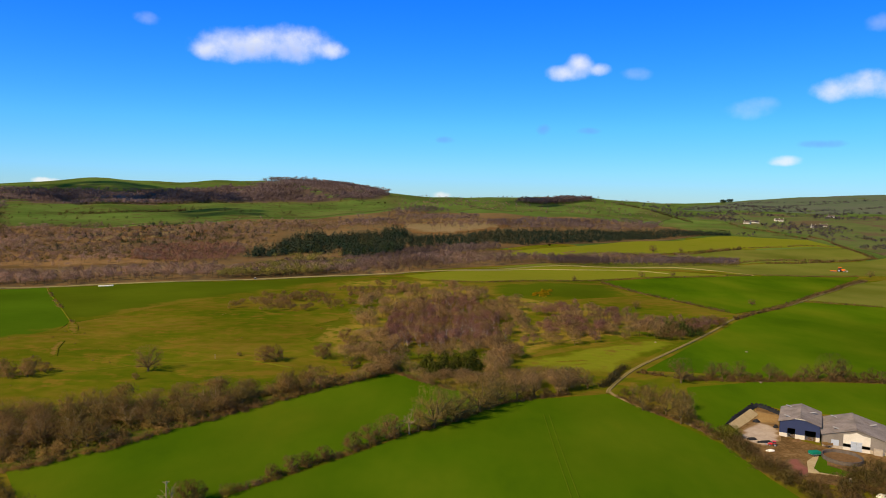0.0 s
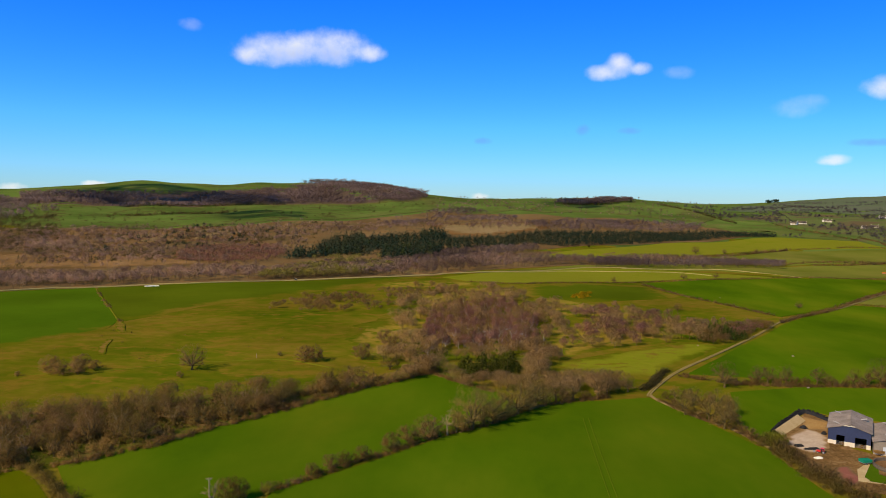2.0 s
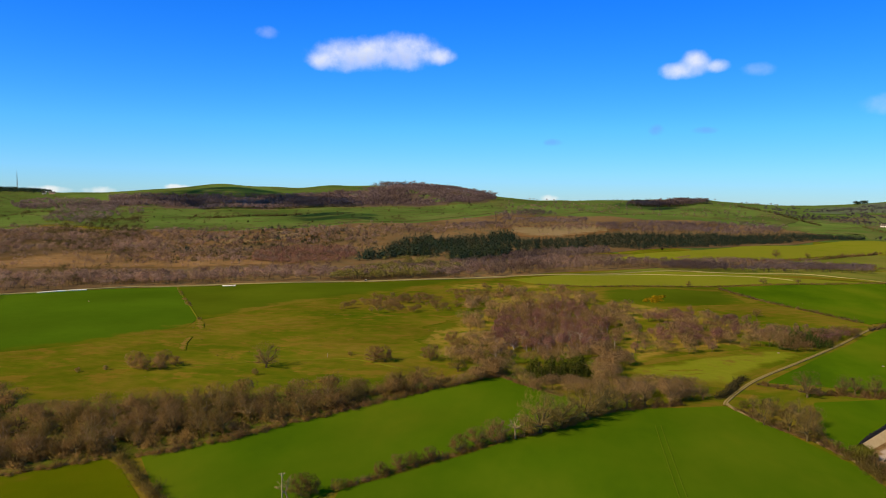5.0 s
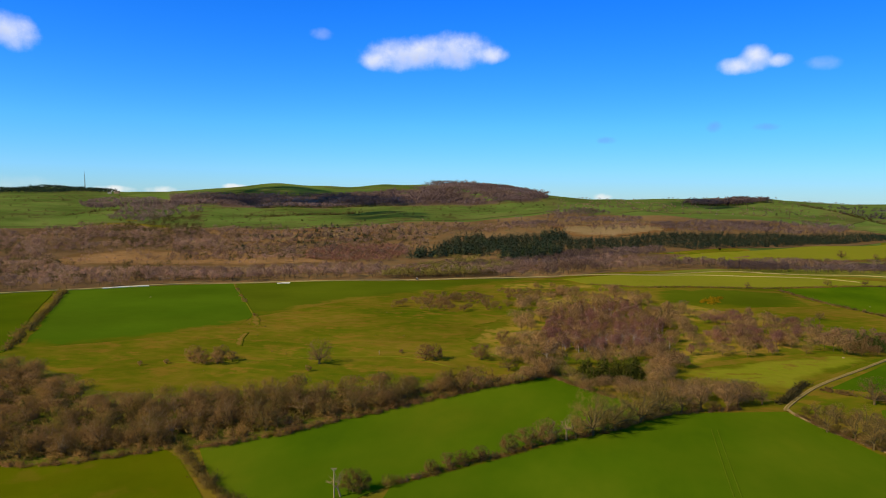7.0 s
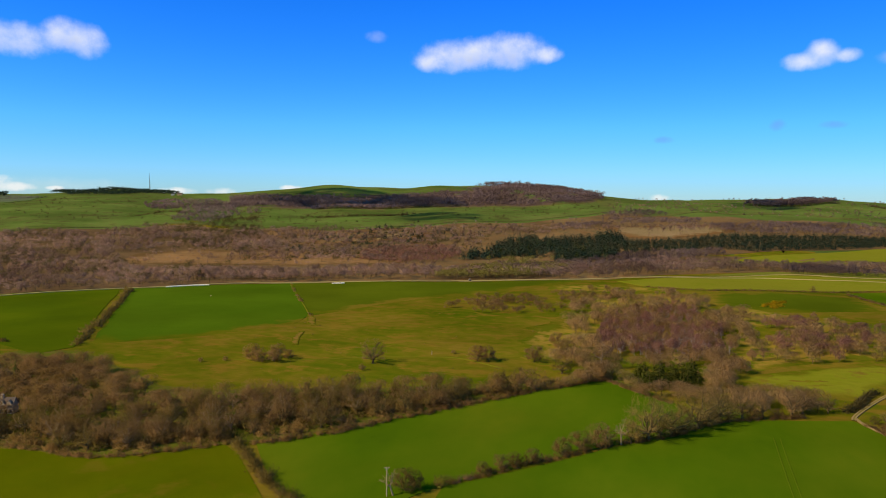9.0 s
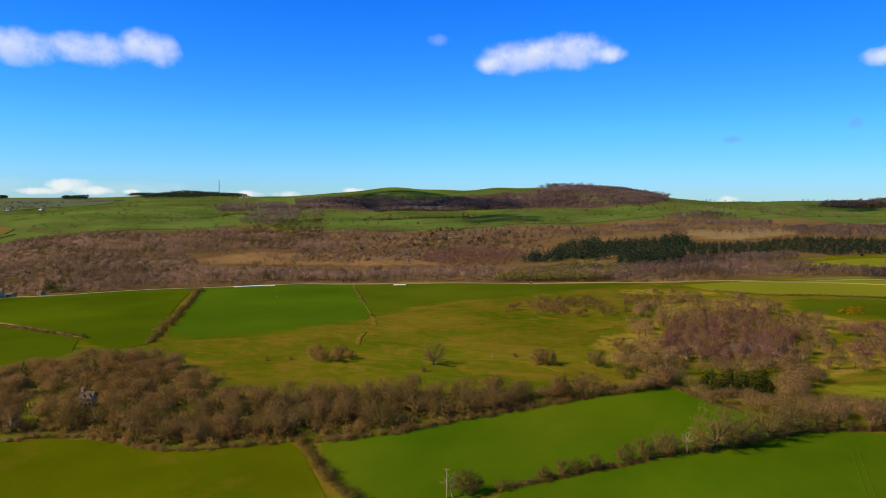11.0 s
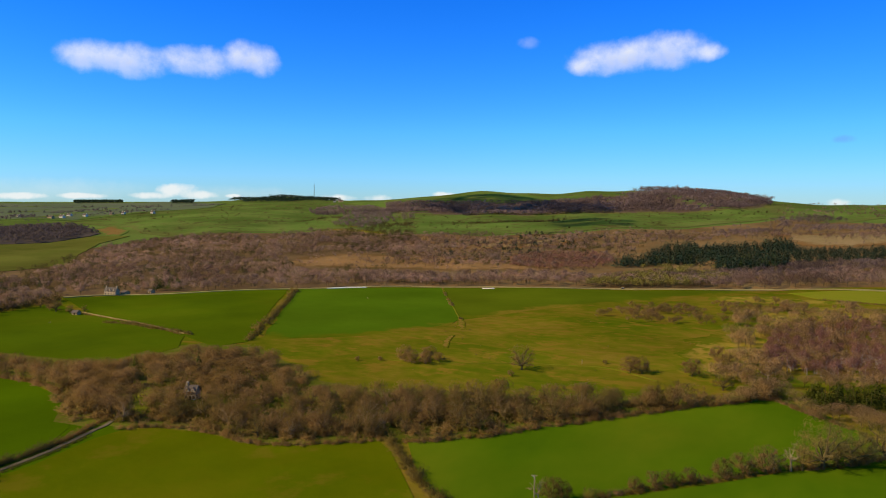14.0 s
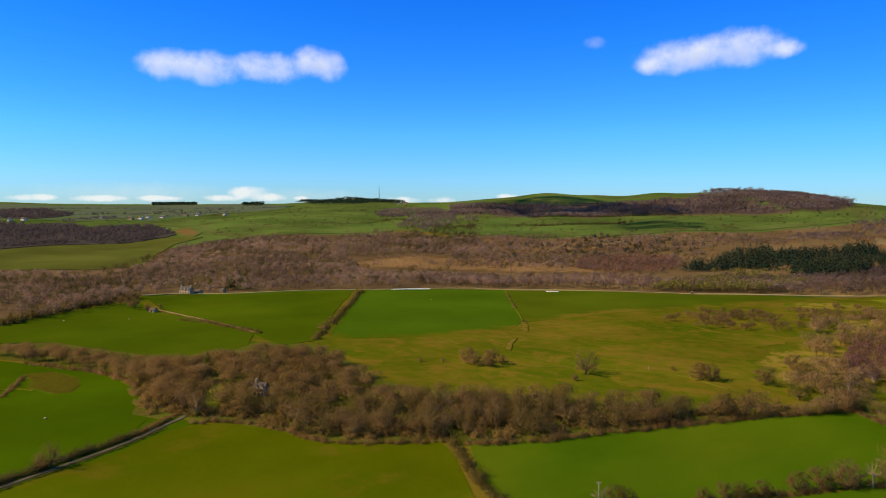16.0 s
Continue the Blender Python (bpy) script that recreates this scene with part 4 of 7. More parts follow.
class Wood:
    """Trunk and limbs, gathered: vertices, triangles and the way each vertex faces."""

    def __init__(self):
        self.v, self.f, self.n = [], [], []

    def limb(self, path, radii, sides):
        v, f = tube(path, radii, sides)
        o = len(self.v)
        self.v += v
        self.n += [(q - path[i // sides]).normalized() for i, q in enumerate(v)]
        self.f += [tuple(i + o for i in t) for t in f]

    def done(self):
        return np.array(self.v), np.array(self.f), np.array(self.n)


def sprays(g, p, d, width, out):
    """Thin pointed twigs from points p along d; out is the way the crown's surface faces there."""
    k = len(p)
    s = unit(np.cross(d, g.normal(size=(k, 3)))) * (width * g.uniform(0.6, 1.3, (k, 1)))
    n = unit(unit(out) * 0.6 + (0, 0, 0.6) + g.normal(size=(k, 3)) * 0.2)
    turned = np.sum(np.cross(2 * s, d + s) * n, 1) < 0
    s[turned] *= -1
    v = np.stack([p - s, p + s, p + d], 1).reshape(-1, 3)
    return v, np.arange(3 * k).reshape(-1, 3), np.repeat(n, 3, 0)


def grown(rng, height, spread, limbs=9, twigs=700, twig_width=0.07, twig_length=1.5, stem=1.0, lean=0.0, low=0.3, sides=5, dome=0.0):
    """A bare broadleaf tree: trunk with forked limbs, and a rounded crown of thin twigs, the share dome of them on its outer shell. Returns (wood, twigs)."""
    w, tips = Wood(), []
    fork = height * low
    r0 = height * 0.023 * stem
    way = Vector((lean, rng.uniform(-0.1, 0.1), 1)).normalized()
    w.limb([Vector((0, 0, -0.4)), Vector((0, 0, 0.3)), way * fork * 0.6, way * fork], [r0 * 1.7, r0 * 1.15, r0, r0 * 0.9], sides + 1)
    for i in range(limbs):
        a = 2 * math.pi * (i + rng.uniform(-0.3, 0.3)) / limbs
        rise = (i * 0.618 + rng.uniform(0, 0.2)) % 1.0
        reach = spread * 0.46 * math.sqrt(max(0.05, 1 - rise ** 2 * 0.9)) * rng.uniform(0.75, 1.0)
        start = way * fork * rng.uniform(0.8, 1.0)
        end = way * fork + Vector((math.cos(a) * reach, math.sin(a) * reach, (height - fork) * (0.06 + 0.76 * rise)))
        mid = start.lerp(end, 0.5) + Vector((rng.uniform(-1, 1), rng.uniform(-1, 1), rng.uniform(-0.2, 0.8))) * height * 0.06
        bend = [start.lerp(mid, 0.55), mid.lerp(end, 0.5)]
        bend = [q + Vector((rng.uniform(-1, 1), rng.uniform(-1, 1), rng.uniform(-0.7, 0.7))) * height * 0.05 for q in bend]
        w.limb([start, bend[0], mid, bend[1], end], [r0 * 0.58, r0 * 0.48, r0 * 0.38, r0 * 0.22, r0 * 0.06], 4)
        tips += [(start, mid, 0.3), (mid, end, 1.6)]
        for j in range(4):
            s = start.lerp(end, rng.uniform(0.4, 0.95))
            e = s + Vector((rng.uniform(-1, 1), rng.uniform(-1, 1), rng.uniform(-0.45, 0.8))) * height * 0.16
            w.limb([s, s.lerp(e, 0.5) + Vector((0, 0, 0.2)), e], [r0 * 0.22, r0 * 0.15, r0 * 0.03], 3)
            tips.append((s, e, 1.3))
    cloud_part = twig_cloud(rng, tips, int(twigs * (1 - dome)), twig_width, twig_length, way * fork)
    if not dome:
        return w.done(), cloud_part
    shell = crown_shell(rng, int(twigs * dome), height, spread, low * 0.75, twig_width, twig_length)
    return w.done(), (np.vstack([cloud_part[0], shell[0]]), np.vstack([cloud_part[1], shell[1] + len(cloud_part[0])]), np.vstack([cloud_part[2], shell[2]]))


def crown_shell(rng, count, height, spread, low, width, length):
    """Fine twigs over the outside of an uneven dome, thinner underneath."""
    g = np.random.default_rng(rng.randrange(1 << 30))
    d = unit(g.normal(size=(count, 3)) + (0, 0, 0.45))
    bumps = unit(g.normal(size=(9, 3)) + (0, 0, 0.3))
    close = np.max(d @ bumps.T, 1)
    r = (0.58 + 0.42 * np.clip((close - 0.6) / 0.4, 0, 1)) * g.random(count) ** 0.16
    mid = height * (1 + low) / 2
    p = d * r[:, None] * (spread / 2, spread / 2, height * (1 - low) / 2) + (0, 0, mid)
    way = unit(d * 0.5 + g.normal(size=(count, 3)) * 0.55 + (0, 0, 0.2)) * length * g.uniform(0.45, 1.0, (count, 1))
    return sprays(g, p - way * 0.55, way, width, d + (0, 0, 0.2))


def twig_cloud(rng, tips, count, width, length, heart):
    """Thin twigs that spray outwards from the limbs."""
    g = np.random.default_rng(rng.randrange(1 << 30))
    a, b, w = np.array([t[0] for t in tips]), np.array([t[1] for t in tips]), np.array([t[2] for t in tips])
    pick = g.choice(len(tips), count, p=w / w.sum())
    p = a[pick] + (b[pick] - a[pick]) * g.random((count, 1)) + g.normal(size=(count, 3)) * (1, 1, 0.7) * length * 0.3
    out = unit(p - np.array(heart))
    d = unit(out * 0.9 + g.normal(size=(count, 3)) * 0.65 + (0, 0, 0.35)) * length * g.uniform(0.5, 1.2, (count, 1))
    return sprays(g, p, d, width, out + (0, 0, 0.25))


def bush(rng, height, spread, twigs=160, width=0.09, length=0.9, lumps=4):
    """A rounded bush or scrub dome of short twigs."""
    tips = []
    for i in range(lumps):
        c = Vector((rng.uniform(-0.3, 0.3) * spread, rng.uniform(-0.3, 0.3) * spread, 0))
        for j in range(7):
            a, u = rng.uniform(0, 6.283), rng.uniform(0.0, 1)
            e = c + Vector((math.cos(a) * spread * 0.32 * math.sqrt(1 - u * u * 0.9), math.sin(a) * spread * 0.32 * math.sqrt(1 - u * u * 0.9), height * (0.12 + 0.78 * u) * rng.uniform(0.7, 1)))
            tips.append((c * 0.6, e, 1.0))
    v, f, n = twig_cloud(rng, tips, twigs, width, length, Vector((0, 0, height * 0.15)))
    return v, f, n, 0


def far_tree(rng, height, spread, blades=76, width=0.2, length=1.9, low=0.2, lumps=6, limbs=4, stem=1.0):
    """A whole bare tree for a wood: stem with a few limbs under a rounded, lumpy crown of fine sprays."""
    g = np.random.default_rng(rng.randrange(1 << 30))
    mid, rise, half = height * (1 + low) / 2, height * (1 - low) / 2, spread / 2
    a = g.uniform(0, 6.283, lumps)
    off = np.sqrt(g.uniform(0.02, 0.24, lumps))
    up = g.uniform(-0.2, 0.34, lumps) * (1.1 - off)
    c = np.stack([np.cos(a) * off, np.sin(a) * off, up], 1)
    size = g.uniform(0.5, 0.68, lumps)
    pick = g.integers(0, lumps, blades)
    d = unit(g.normal(size=(blades, 3)) + (0, 0, 0.3))
    q = c[pick] + d * (size[pick] * g.random(blades) ** 0.18)[:, None]
    p = q * (half, half, rise) + (0, 0, mid)
    way = unit(d * 0.35 + g.normal(size=(blades, 3)) * 0.6 + (0, 0, 0.1)) * (length * g.uniform(0.5, 1.1, (blades, 1)))
    v, f, n = sprays(g, p - way * 0.5, way, width, d * 0.75 + unit(q + (0, 0, 0.55)))
    w = Wood()
    r = height * 0.017 * stem
    w.limb([Vector((0, 0, -0.4)), Vector((0, 0, height * 0.6))], [r, r * 0.4], 3)
    for k in range(limbs):
        e = Vector(c[k % lumps] * (half, half, rise * 0.6)) + Vector((0, 0, mid))
        w.limb([Vector((0, 0, height * (0.16 + 0.06 * k))), e], [r * 0.55, r * 0.15], 3)
    wv, wf, wn = w.done()
    return np.vstack([v, wv]), np.vstack([f, wf + len(v)]), np.vstack([n, wn]), len(wf)


def conifer(rng, height, spread, blades=60, width=0.3, length=1.6):
    """A conifer: a soft uneven cone of drooping sprays round a stem."""
    g = np.random.default_rng(rng.randrange(1 << 30))
    s = 1 - np.sqrt(g.random(blades)) * 0.94
    a = g.uniform(0, 6.283, blades)
    lump = 1 + 0.22 * np.sin(3 * a + 9 * s) + 0.15 * g.normal(size=blades)
    r = spread / 2 * (1 - s) ** 0.75 * lump * g.uniform(0.6, 1, blades)
    p = np.stack([np.cos(a) * r, np.sin(a) * r, height * (0.06 + 0.92 * s)], 1)
    out = np.stack([np.cos(a), np.sin(a), np.full(blades, 0.55)], 1)
    d = unit(out * (1, 1, -0.3) + g.normal(size=(blades, 3)) * 0.5) * length * g.uniform(0.5, 1.1, (blades, 1)) * (1.1 - 0.6 * s)[:, None]
    v, f, n = sprays(g, p - d * 0.5, d, width, out)
    w = Wood()
    w.limb([Vector((0, 0, -0.3)), Vector((0, 0, height * 0.95))], [height * 0.012, 0.03], 3)
    wv, wf, wn = w.done()
    return np.vstack([v, wv]), np.vstack([f, wf + len(v)]), np.vstack([n, wn]), len(wf)


def planted(name, kinds, places, sizes, material, label, category, seed, kind="stuff", bark=None):
    """Many plants as one mesh: each a turned and scaled copy of one of the kinds."""
    rng = np.random.default_rng(seed)
    vs, fs, ns, ms, o = [], [], [], [], 0
    for (x, y, z), s in zip(places, sizes):
        v, f, n, k = kinds[rng.integers(len(kinds))]
        a = rng.uniform(0, 6.283)
        c, e = math.cos(a), math.sin(a)
        h = s * rng.uniform(0.88, 1.12)
        vs.append(np.column_stack([(v[:, 0] * c - v[:, 1] * e) * s + x, (v[:, 0] * e + v[:, 1] * c) * s + y, v[:, 2] * h + z]))
        ns.append(np.column_stack([n[:, 0] * c - n[:, 1] * e, n[:, 0] * e + n[:, 1] * c, n[:, 2]]))
        fs.append(f + o)
        ms.append(np.arange(len(f)) >= len(f) - k)
        o += len(v)
    if not vs:
        return None
    ob = new(name, mesh_of(name, np.vstack(vs), np.vstack(fs), [material, bark or M_BARK], np.concatenate(ms), normals=np.vstack(ns)))
    return tagged(ob, label, category, kind=kind)


KEEP_CLEAR = [(-551, 381, 13), (-562, 374, 13), (-543, 388, 9), (-532, 406, 7), (-228, 193, 3.5), (-234, 189, 4), (-248, 186, 5), (-238, 176, 5), (-231, 169, 4)]


def strewn(poly, spacing, seed, clumpy=0.0, grain=40.0, sink=0.0):
    """Uneven places inside a polygon about spacing metres apart; clumpy thins them in patches."""
    rng = np.random.default_rng(seed)
    x0, x1 = min(p[0] for p in poly), max(p[0] for p in poly)
    y0, y1 = min(p[1] for p in poly), max(p[1] for p in poly)
    gx, gy = np.meshgrid(np.arange(x0, x1, spacing), np.arange(y0, y1, spacing))
    gx, gy = gx.ravel(), gy.ravel()
    gx, gy = gx + rng.uniform(-0.8, 0.8, len(gx)) * spacing, gy + rng.uniform(-0.8, 0.8, len(gy)) * spacing
    keep = inside(gx, gy, poly)
    for hx, hy, room in KEEP_CLEAR:
        keep &= np.hypot(gx - hx, gy - hy) > room
    gx, gy = gx[keep], gy[keep]
    if clumpy:
        n = np.array([noise.noise((x / grain, y / grain, seed * 1.7)) for x, y in zip(gx, gy)])
        keep = n * 1.6 + rng.uniform(-0.35, 0.35, len(gx)) > clumpy - 0.5
        gx, gy = gx[keep], gy[keep]
    return [(x, y, z - sink) for x, y, z in zip(gx, gy, land(gx, gy))]


def grow_sizes(n, low, high, seed):
    return np.random.default_rng(seed).uniform(low, high, n)


rng = random.Random(11)
FAR_TREES = [far_tree(rng, 9.5, rng.uniform(8.5, 11.5), 84, 0.22, 1.7, limbs=2) for _ in range(10)]
FAR_SAPLINGS = [far_tree(rng, 9.0, rng.uniform(8, 10.5), 36, 0.34, 2.0, 0.1, limbs=1) for _ in range(8)]
FAR_SCRUB = [bush(rng, 3.2, 4.5, 44, 0.2, 1.5, 2) for _ in range(8)]
MID_TREES = [far_tree(rng, 8.8, rng.uniform(11, 14), 620, 0.075, 1.3, 0.1, lumps=7) for _ in range(10)]
SCRUB = [far_tree(rng, 8.0, rng.uniform(8.5, 11.5), 420, 0.10, 1.3, 0.05, lumps=7) for _ in range(12)]
FINE_BUSHES = [bush(rng, 3.2, 4.6, 900, 0.028, 0.7, 7) for _ in range(5)]
NEAR_BUSHES = [bush(rng, 3.2, 4.6, 460, 0.05, 0.9, 6) for _ in range(6)]
MID_BUSHES = [bush(rng, 3.2, 4.6, 260, 0.08, 1.0, 5) for _ in range(8)]
PURPLE_BIRCH = [far_tree(rng, 10.0, rng.uniform(6, 8), 300, 0.10, 1.3, 0.04, 6, 2, 0.8) for _ in range(8)]
FIRS = [conifer(rng, 10.5, rng.uniform(5.5, 8), 46, 0.5, 2.0) for _ in range(8)]
SAPLINGS = [conifer(rng, 6, rng.uniform(4.2, 5.5), 170, 0.2, 1.0) for _ in range(5)]


def wood(name, poly, spacing, kinds, material, label, seed, low=0.75, high=1.2, clumpy=0.0, grain=40.0, category="wood", bark=None):
    p = strewn(poly, spacing, seed, clumpy, grain)
    return planted(name, kinds, p, grow_sizes(len(p), low, high, seed + 1), material, label, category, seed + 2, bark=bark)


TINY_TREES = [far_tree(rng, 9.0, rng.uniform(9, 11.5), 22, 0.65, 2.8, limbs=1) for _ in range(8)]
# hillside woods
wood("hillside_wood", [(-418, 547), (-371, 578), (-291, 610), (-184, 675), (-50, 733), (46, 819), (202, 888), (393, 930), (397, 922), (215, 946), (87, 908), (-2, 917), (-54, 804), (-122, 819), (-205, 733), (-281, 712), (-324, 681), (-457, 599)], 7.6, FAR_TREES, M_TWIG_FAR, "belt of bare grey-brown trees along the valley lane", 21, 0.8, 1.3)
wood("hillside_wood", [(-336, 598), (-365, 572), (-419, 519), (-450, 490), (-505, 422), (-552, 383), (-568, 348), (-530, 298), (-508, 254), (-490, 214), (-802, 299), (-787, 340), (-709, 389), (-799, 512), (-954, 651), (-966, 745), (-837, 828), (-764, 805), (-639, 689), (-525, 589), (-446, 612), (-370, 654)], 8.0, FAR_TREES, M_TWIG_FAR, "bare brown winter wood covering the slope", 22, 0.7, 1.15, 0.02, 50)
wood("hillside_scrub", [(-484, 702), (-351, 738), (-308, 782), (-225, 803), (-255, 861), (-250, 1011), (-201, 1104), (-144, 1234), (-187, 1250), (-370, 1185), (-436, 1109), (-631, 989), (-668, 973)], 7.5, FAR_SAPLINGS, M_TWIG_FAR, "thin regrowth and bare saplings over dead bracken", 23, 0.4, 1.0, 0.72, 45)
wood("hillside_grove", [(-347, 769), (-382, 862), (-365, 928), (-284, 961), (-243, 870), (-248, 795), (-290, 767)], 5.0, FAR_SAPLINGS, M_TWIG_PURPLE, "reddish-brown birch regrowth on the slope", 34, 0.5, 0.8)
wood("hillside_wood", [(-500, 214), (-802, 299), (-787, 340), (-709, 389), (-640, 420), (-575, 360), (-545, 298)], 16, FAR_TREES, M_TWIG_DARK, "darker trees among a bare brown wood", 204, 0.75, 1.1, 0.2, 50)
wood("hillside_evergreens", [(-475, 805), (-550, 1066), (-377, 1149), (-265, 1071), (-299, 909), (-419, 882)], 13, SAPLINGS, M_CONIFER, "scattered dark evergreens on the felled slope", 35, 0.7, 1.5, 0.4, 50)
wood("hillside_wood", [(-802, 845), (-806, 906), (-720, 893), (-634, 900), (-551, 901), (-467, 924), (-517, 847), (-618, 767), (-638, 716), (-654, 703)], 8.0, FAR_TREES, M_TWIG_FAR, "bare brown trees above a felled clearing", 97, 0.7, 1.15, 0.12, 40)
wood("hillside_scrub", [(-827, 961), (-613, 967), (-517, 1110), (-373, 802), (-449, 792), (-578, 820), (-661, 820), (-743, 835)], 6.5, FAR_SAPLINGS, M_TWIG_FAR, "bare saplings and scrub over the felled slope", 24, 0.3, 0.9, 0.4, 35)
wood("hillside_wood", [(-169, 1282), (-146, 1368), (-108, 1450), (-27, 1560), (74, 1422), (58, 1324), (-1, 1315), (-74, 1289), (-128, 1198), (-160, 1180), (-190, 1240)], 8.5, FAR_TREES, M_TWIG_HILL, "grey-brown bare wood below the hilltop", 25, 0.8, 1.2, 0.12, 60)
wood("hillside_wood", [(73, 1305), (165, 1374), (293, 1465), (421, 1509), (470, 1470), (415, 1370), (261, 1302), (149, 1238), (108, 1220)], 8.5, FAR_TREES, M_TWIG_HILL, "purple-grey bare wood above the conifers", 125, 0.8, 1.25, 0.08, 60)
wood("hillside_trees", [(-22, 1293), (120, 1362), (126, 1256), (66, 1181), (-47, 1130), (-93, 1257)], 17, FAR_SAPLINGS, M_TWIG_FAR, "bare saplings dotted over pale dead grass", 126, 0.4, 0.9, 0.4, 30)
wood("hillside_wood", [(131, 849), (150, 905), (215, 905), (216, 870), (295, 900), (394, 914), (372, 866), (271, 842), (202, 836), (140, 824)], 6.6, FAR_TREES, M_TWIG_HILL, "purple-brown belt of bare trees between pale fields", 127, 0.8, 1.2)
wood("upland_thicket", [(-777, 1071), (-782, 1154), (-719, 1139), (-673, 1062), (-693, 1023), (-737, 1025)], 8.5, FAR_TREES, M_TWIG_DARK, "dark thicket at the corner of an upland pasture", 128, 0.6, 1.1, 0.1, 40)
wood("hillside_wood", [(-745, 945), (-717, 1005), (-643, 1010), (-578, 925), (-562, 844), (-594, 805), (-649, 809)], 9.0, FAR_TREES, M_TWIG_DARK, "dark bare trees on the felled slope", 129, 0.7, 1.15, 0.35, 35)
wood("hillside_scrub", CLEARING, 9.0, FAR_SAPLINGS, M_TWIG_FAR, "bare saplings dotted over a felled clearing", 98, 0.3, 0.8, 0.45, 30)
wood("conifer_plantation", [(-234, 821), (-240, 908), (-230, 961), (-217, 1015), (-192, 1062), (-165, 1058), (-133, 1078), (-95, 1107), (-54, 1104), (-44, 1064), (-49, 996), (-60, 917), (-91, 854), (-111, 844), (-144, 876), (-182, 885), (-204, 852)], 6.0, FIRS, M_CONIFER, "dark green conifer plantation on the slope", 26, 0.8, 1.45, 0.04, 30, category="plantation")
wood("conifer_plantation", [(-53, 1083), (0, 1109), (65, 1160), (146, 1214), (257, 1281), (378, 1352), (466, 1361), (551, 1331), (534, 1289), (417, 1275), (339, 1211), (225, 1122), (128, 1058), (78, 1071), (42, 1040), (0, 1010), (-48, 980)], 5.8, FIRS, M_CONIFER, "dense blue-green conifer band across the slope", 126, 0.75, 1.0, category="plantation")
wood("conifer_plantation", [(-96, 1117), (-70, 1134), (-53, 1104), (-62, 1076), (-88, 1077)], 6.5, FIRS, M_CONIFER, "tall dark firs standing over the plantation", 130, 1.2, 1.7, category="plantation")
wood("conifer_plantation", [(-215, 860), (-205, 960), (-170, 1010), (-110, 1020), (-60, 1000), (-65, 920), (-95, 862), (-144, 882), (-182, 890)], 10, FIRS, M_FIR_OLIVE, "olive green firs mixed into a plantation", 54, 0.6, 1.15, 0.3, 40, category="plantation")
wood("hillside_wood", [(-188, 786), (-108, 826), (-57, 877), (-47, 955), (0, 991), (41, 1015), (81, 1052), (86, 1010), (38, 947), (0, 880), (-40, 822), (-101, 770), (-151, 734)], 7.2, FAR_TREES, M_TWIG_HILL, "pale bare trees at the foot of the conifers", 93, 0.75, 1.15)
wood("hillside_trees", [(-198, 1091), (-136, 1164), (-23, 1201), (118, 1240), (123, 1296), (-24, 1269), (-141, 1207), (-222, 1122)], 9.0, FAR_TREES, M_TWIG_FAR, "bare crowns along the top of the conifers", 94, 0.7, 1.1, 0.2, 40)
wood("larch_edge", [(-216, 656), (-199, 732), (-148, 813), (-92, 789), (-126, 692), (-181, 668)], 4.6, FAR_TREES, M_LARCH, "yellow-green larches coming into leaf at the wood's foot", 27, 0.8, 1.2, 0.05, 30)
wood("larch_edge", [(-201, 814), (-155, 852), (-100, 861), (-128, 861), (-164, 831)], 4.8, FAR_TREES, M_LARCH, "yellow-green larches below the conifers", 36, 0.8, 1.2, 0.1, 30)
wood("hilltop_wood", [(-926, 1351), (-1088, 1587), (-868, 1686), (-697, 1775), (-615, 1875), (-536, 2036), (-450, 2268), (-309, 2315), (-161, 2102), (-147, 1926), (-231, 1737), (-491, 1573), (-674, 1421)], 9.4, TINY_TREES, M_TWIG_HILL, "bare purple-brown wood over the hill's brow", 28, 0.9, 1.5, 0.05, 120)
wood("hilltop_wood", [(-828, 1027), (-909, 1165), (-994, 1411), (-841, 1327), (-776, 1247), (-781, 1148), (-723, 992)], 11, FAR_TREES, M_TWIG_HILL, "bare wood at the end of the upland", 29, 0.8, 1.2, 0.1, 120)
wood("hilltop_wood", [(-1143, 1327), (-1200, 1480), (-1109, 1450), (-1072, 1503), (-953, 1432), (-834, 1231), (-871, 1181), (-1001, 1191)], 10, TINY_TREES, M_TWIG_HILL, "bare wood on the upland slope", 37, 0.8, 1.2, 0.1, 120)
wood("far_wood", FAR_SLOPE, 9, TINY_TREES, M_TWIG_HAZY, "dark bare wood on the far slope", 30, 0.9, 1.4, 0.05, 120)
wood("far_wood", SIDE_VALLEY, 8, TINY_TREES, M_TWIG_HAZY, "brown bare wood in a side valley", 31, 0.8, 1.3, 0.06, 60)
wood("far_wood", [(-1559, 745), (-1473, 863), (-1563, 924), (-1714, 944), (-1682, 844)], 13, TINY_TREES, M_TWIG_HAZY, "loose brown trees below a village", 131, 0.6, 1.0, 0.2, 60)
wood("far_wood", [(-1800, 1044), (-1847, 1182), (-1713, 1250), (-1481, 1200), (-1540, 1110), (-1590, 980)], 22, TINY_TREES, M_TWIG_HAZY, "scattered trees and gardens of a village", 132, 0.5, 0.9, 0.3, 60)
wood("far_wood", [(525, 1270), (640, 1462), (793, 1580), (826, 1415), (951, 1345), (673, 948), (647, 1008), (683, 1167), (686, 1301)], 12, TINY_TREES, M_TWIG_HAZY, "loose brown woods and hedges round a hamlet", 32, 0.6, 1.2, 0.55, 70)
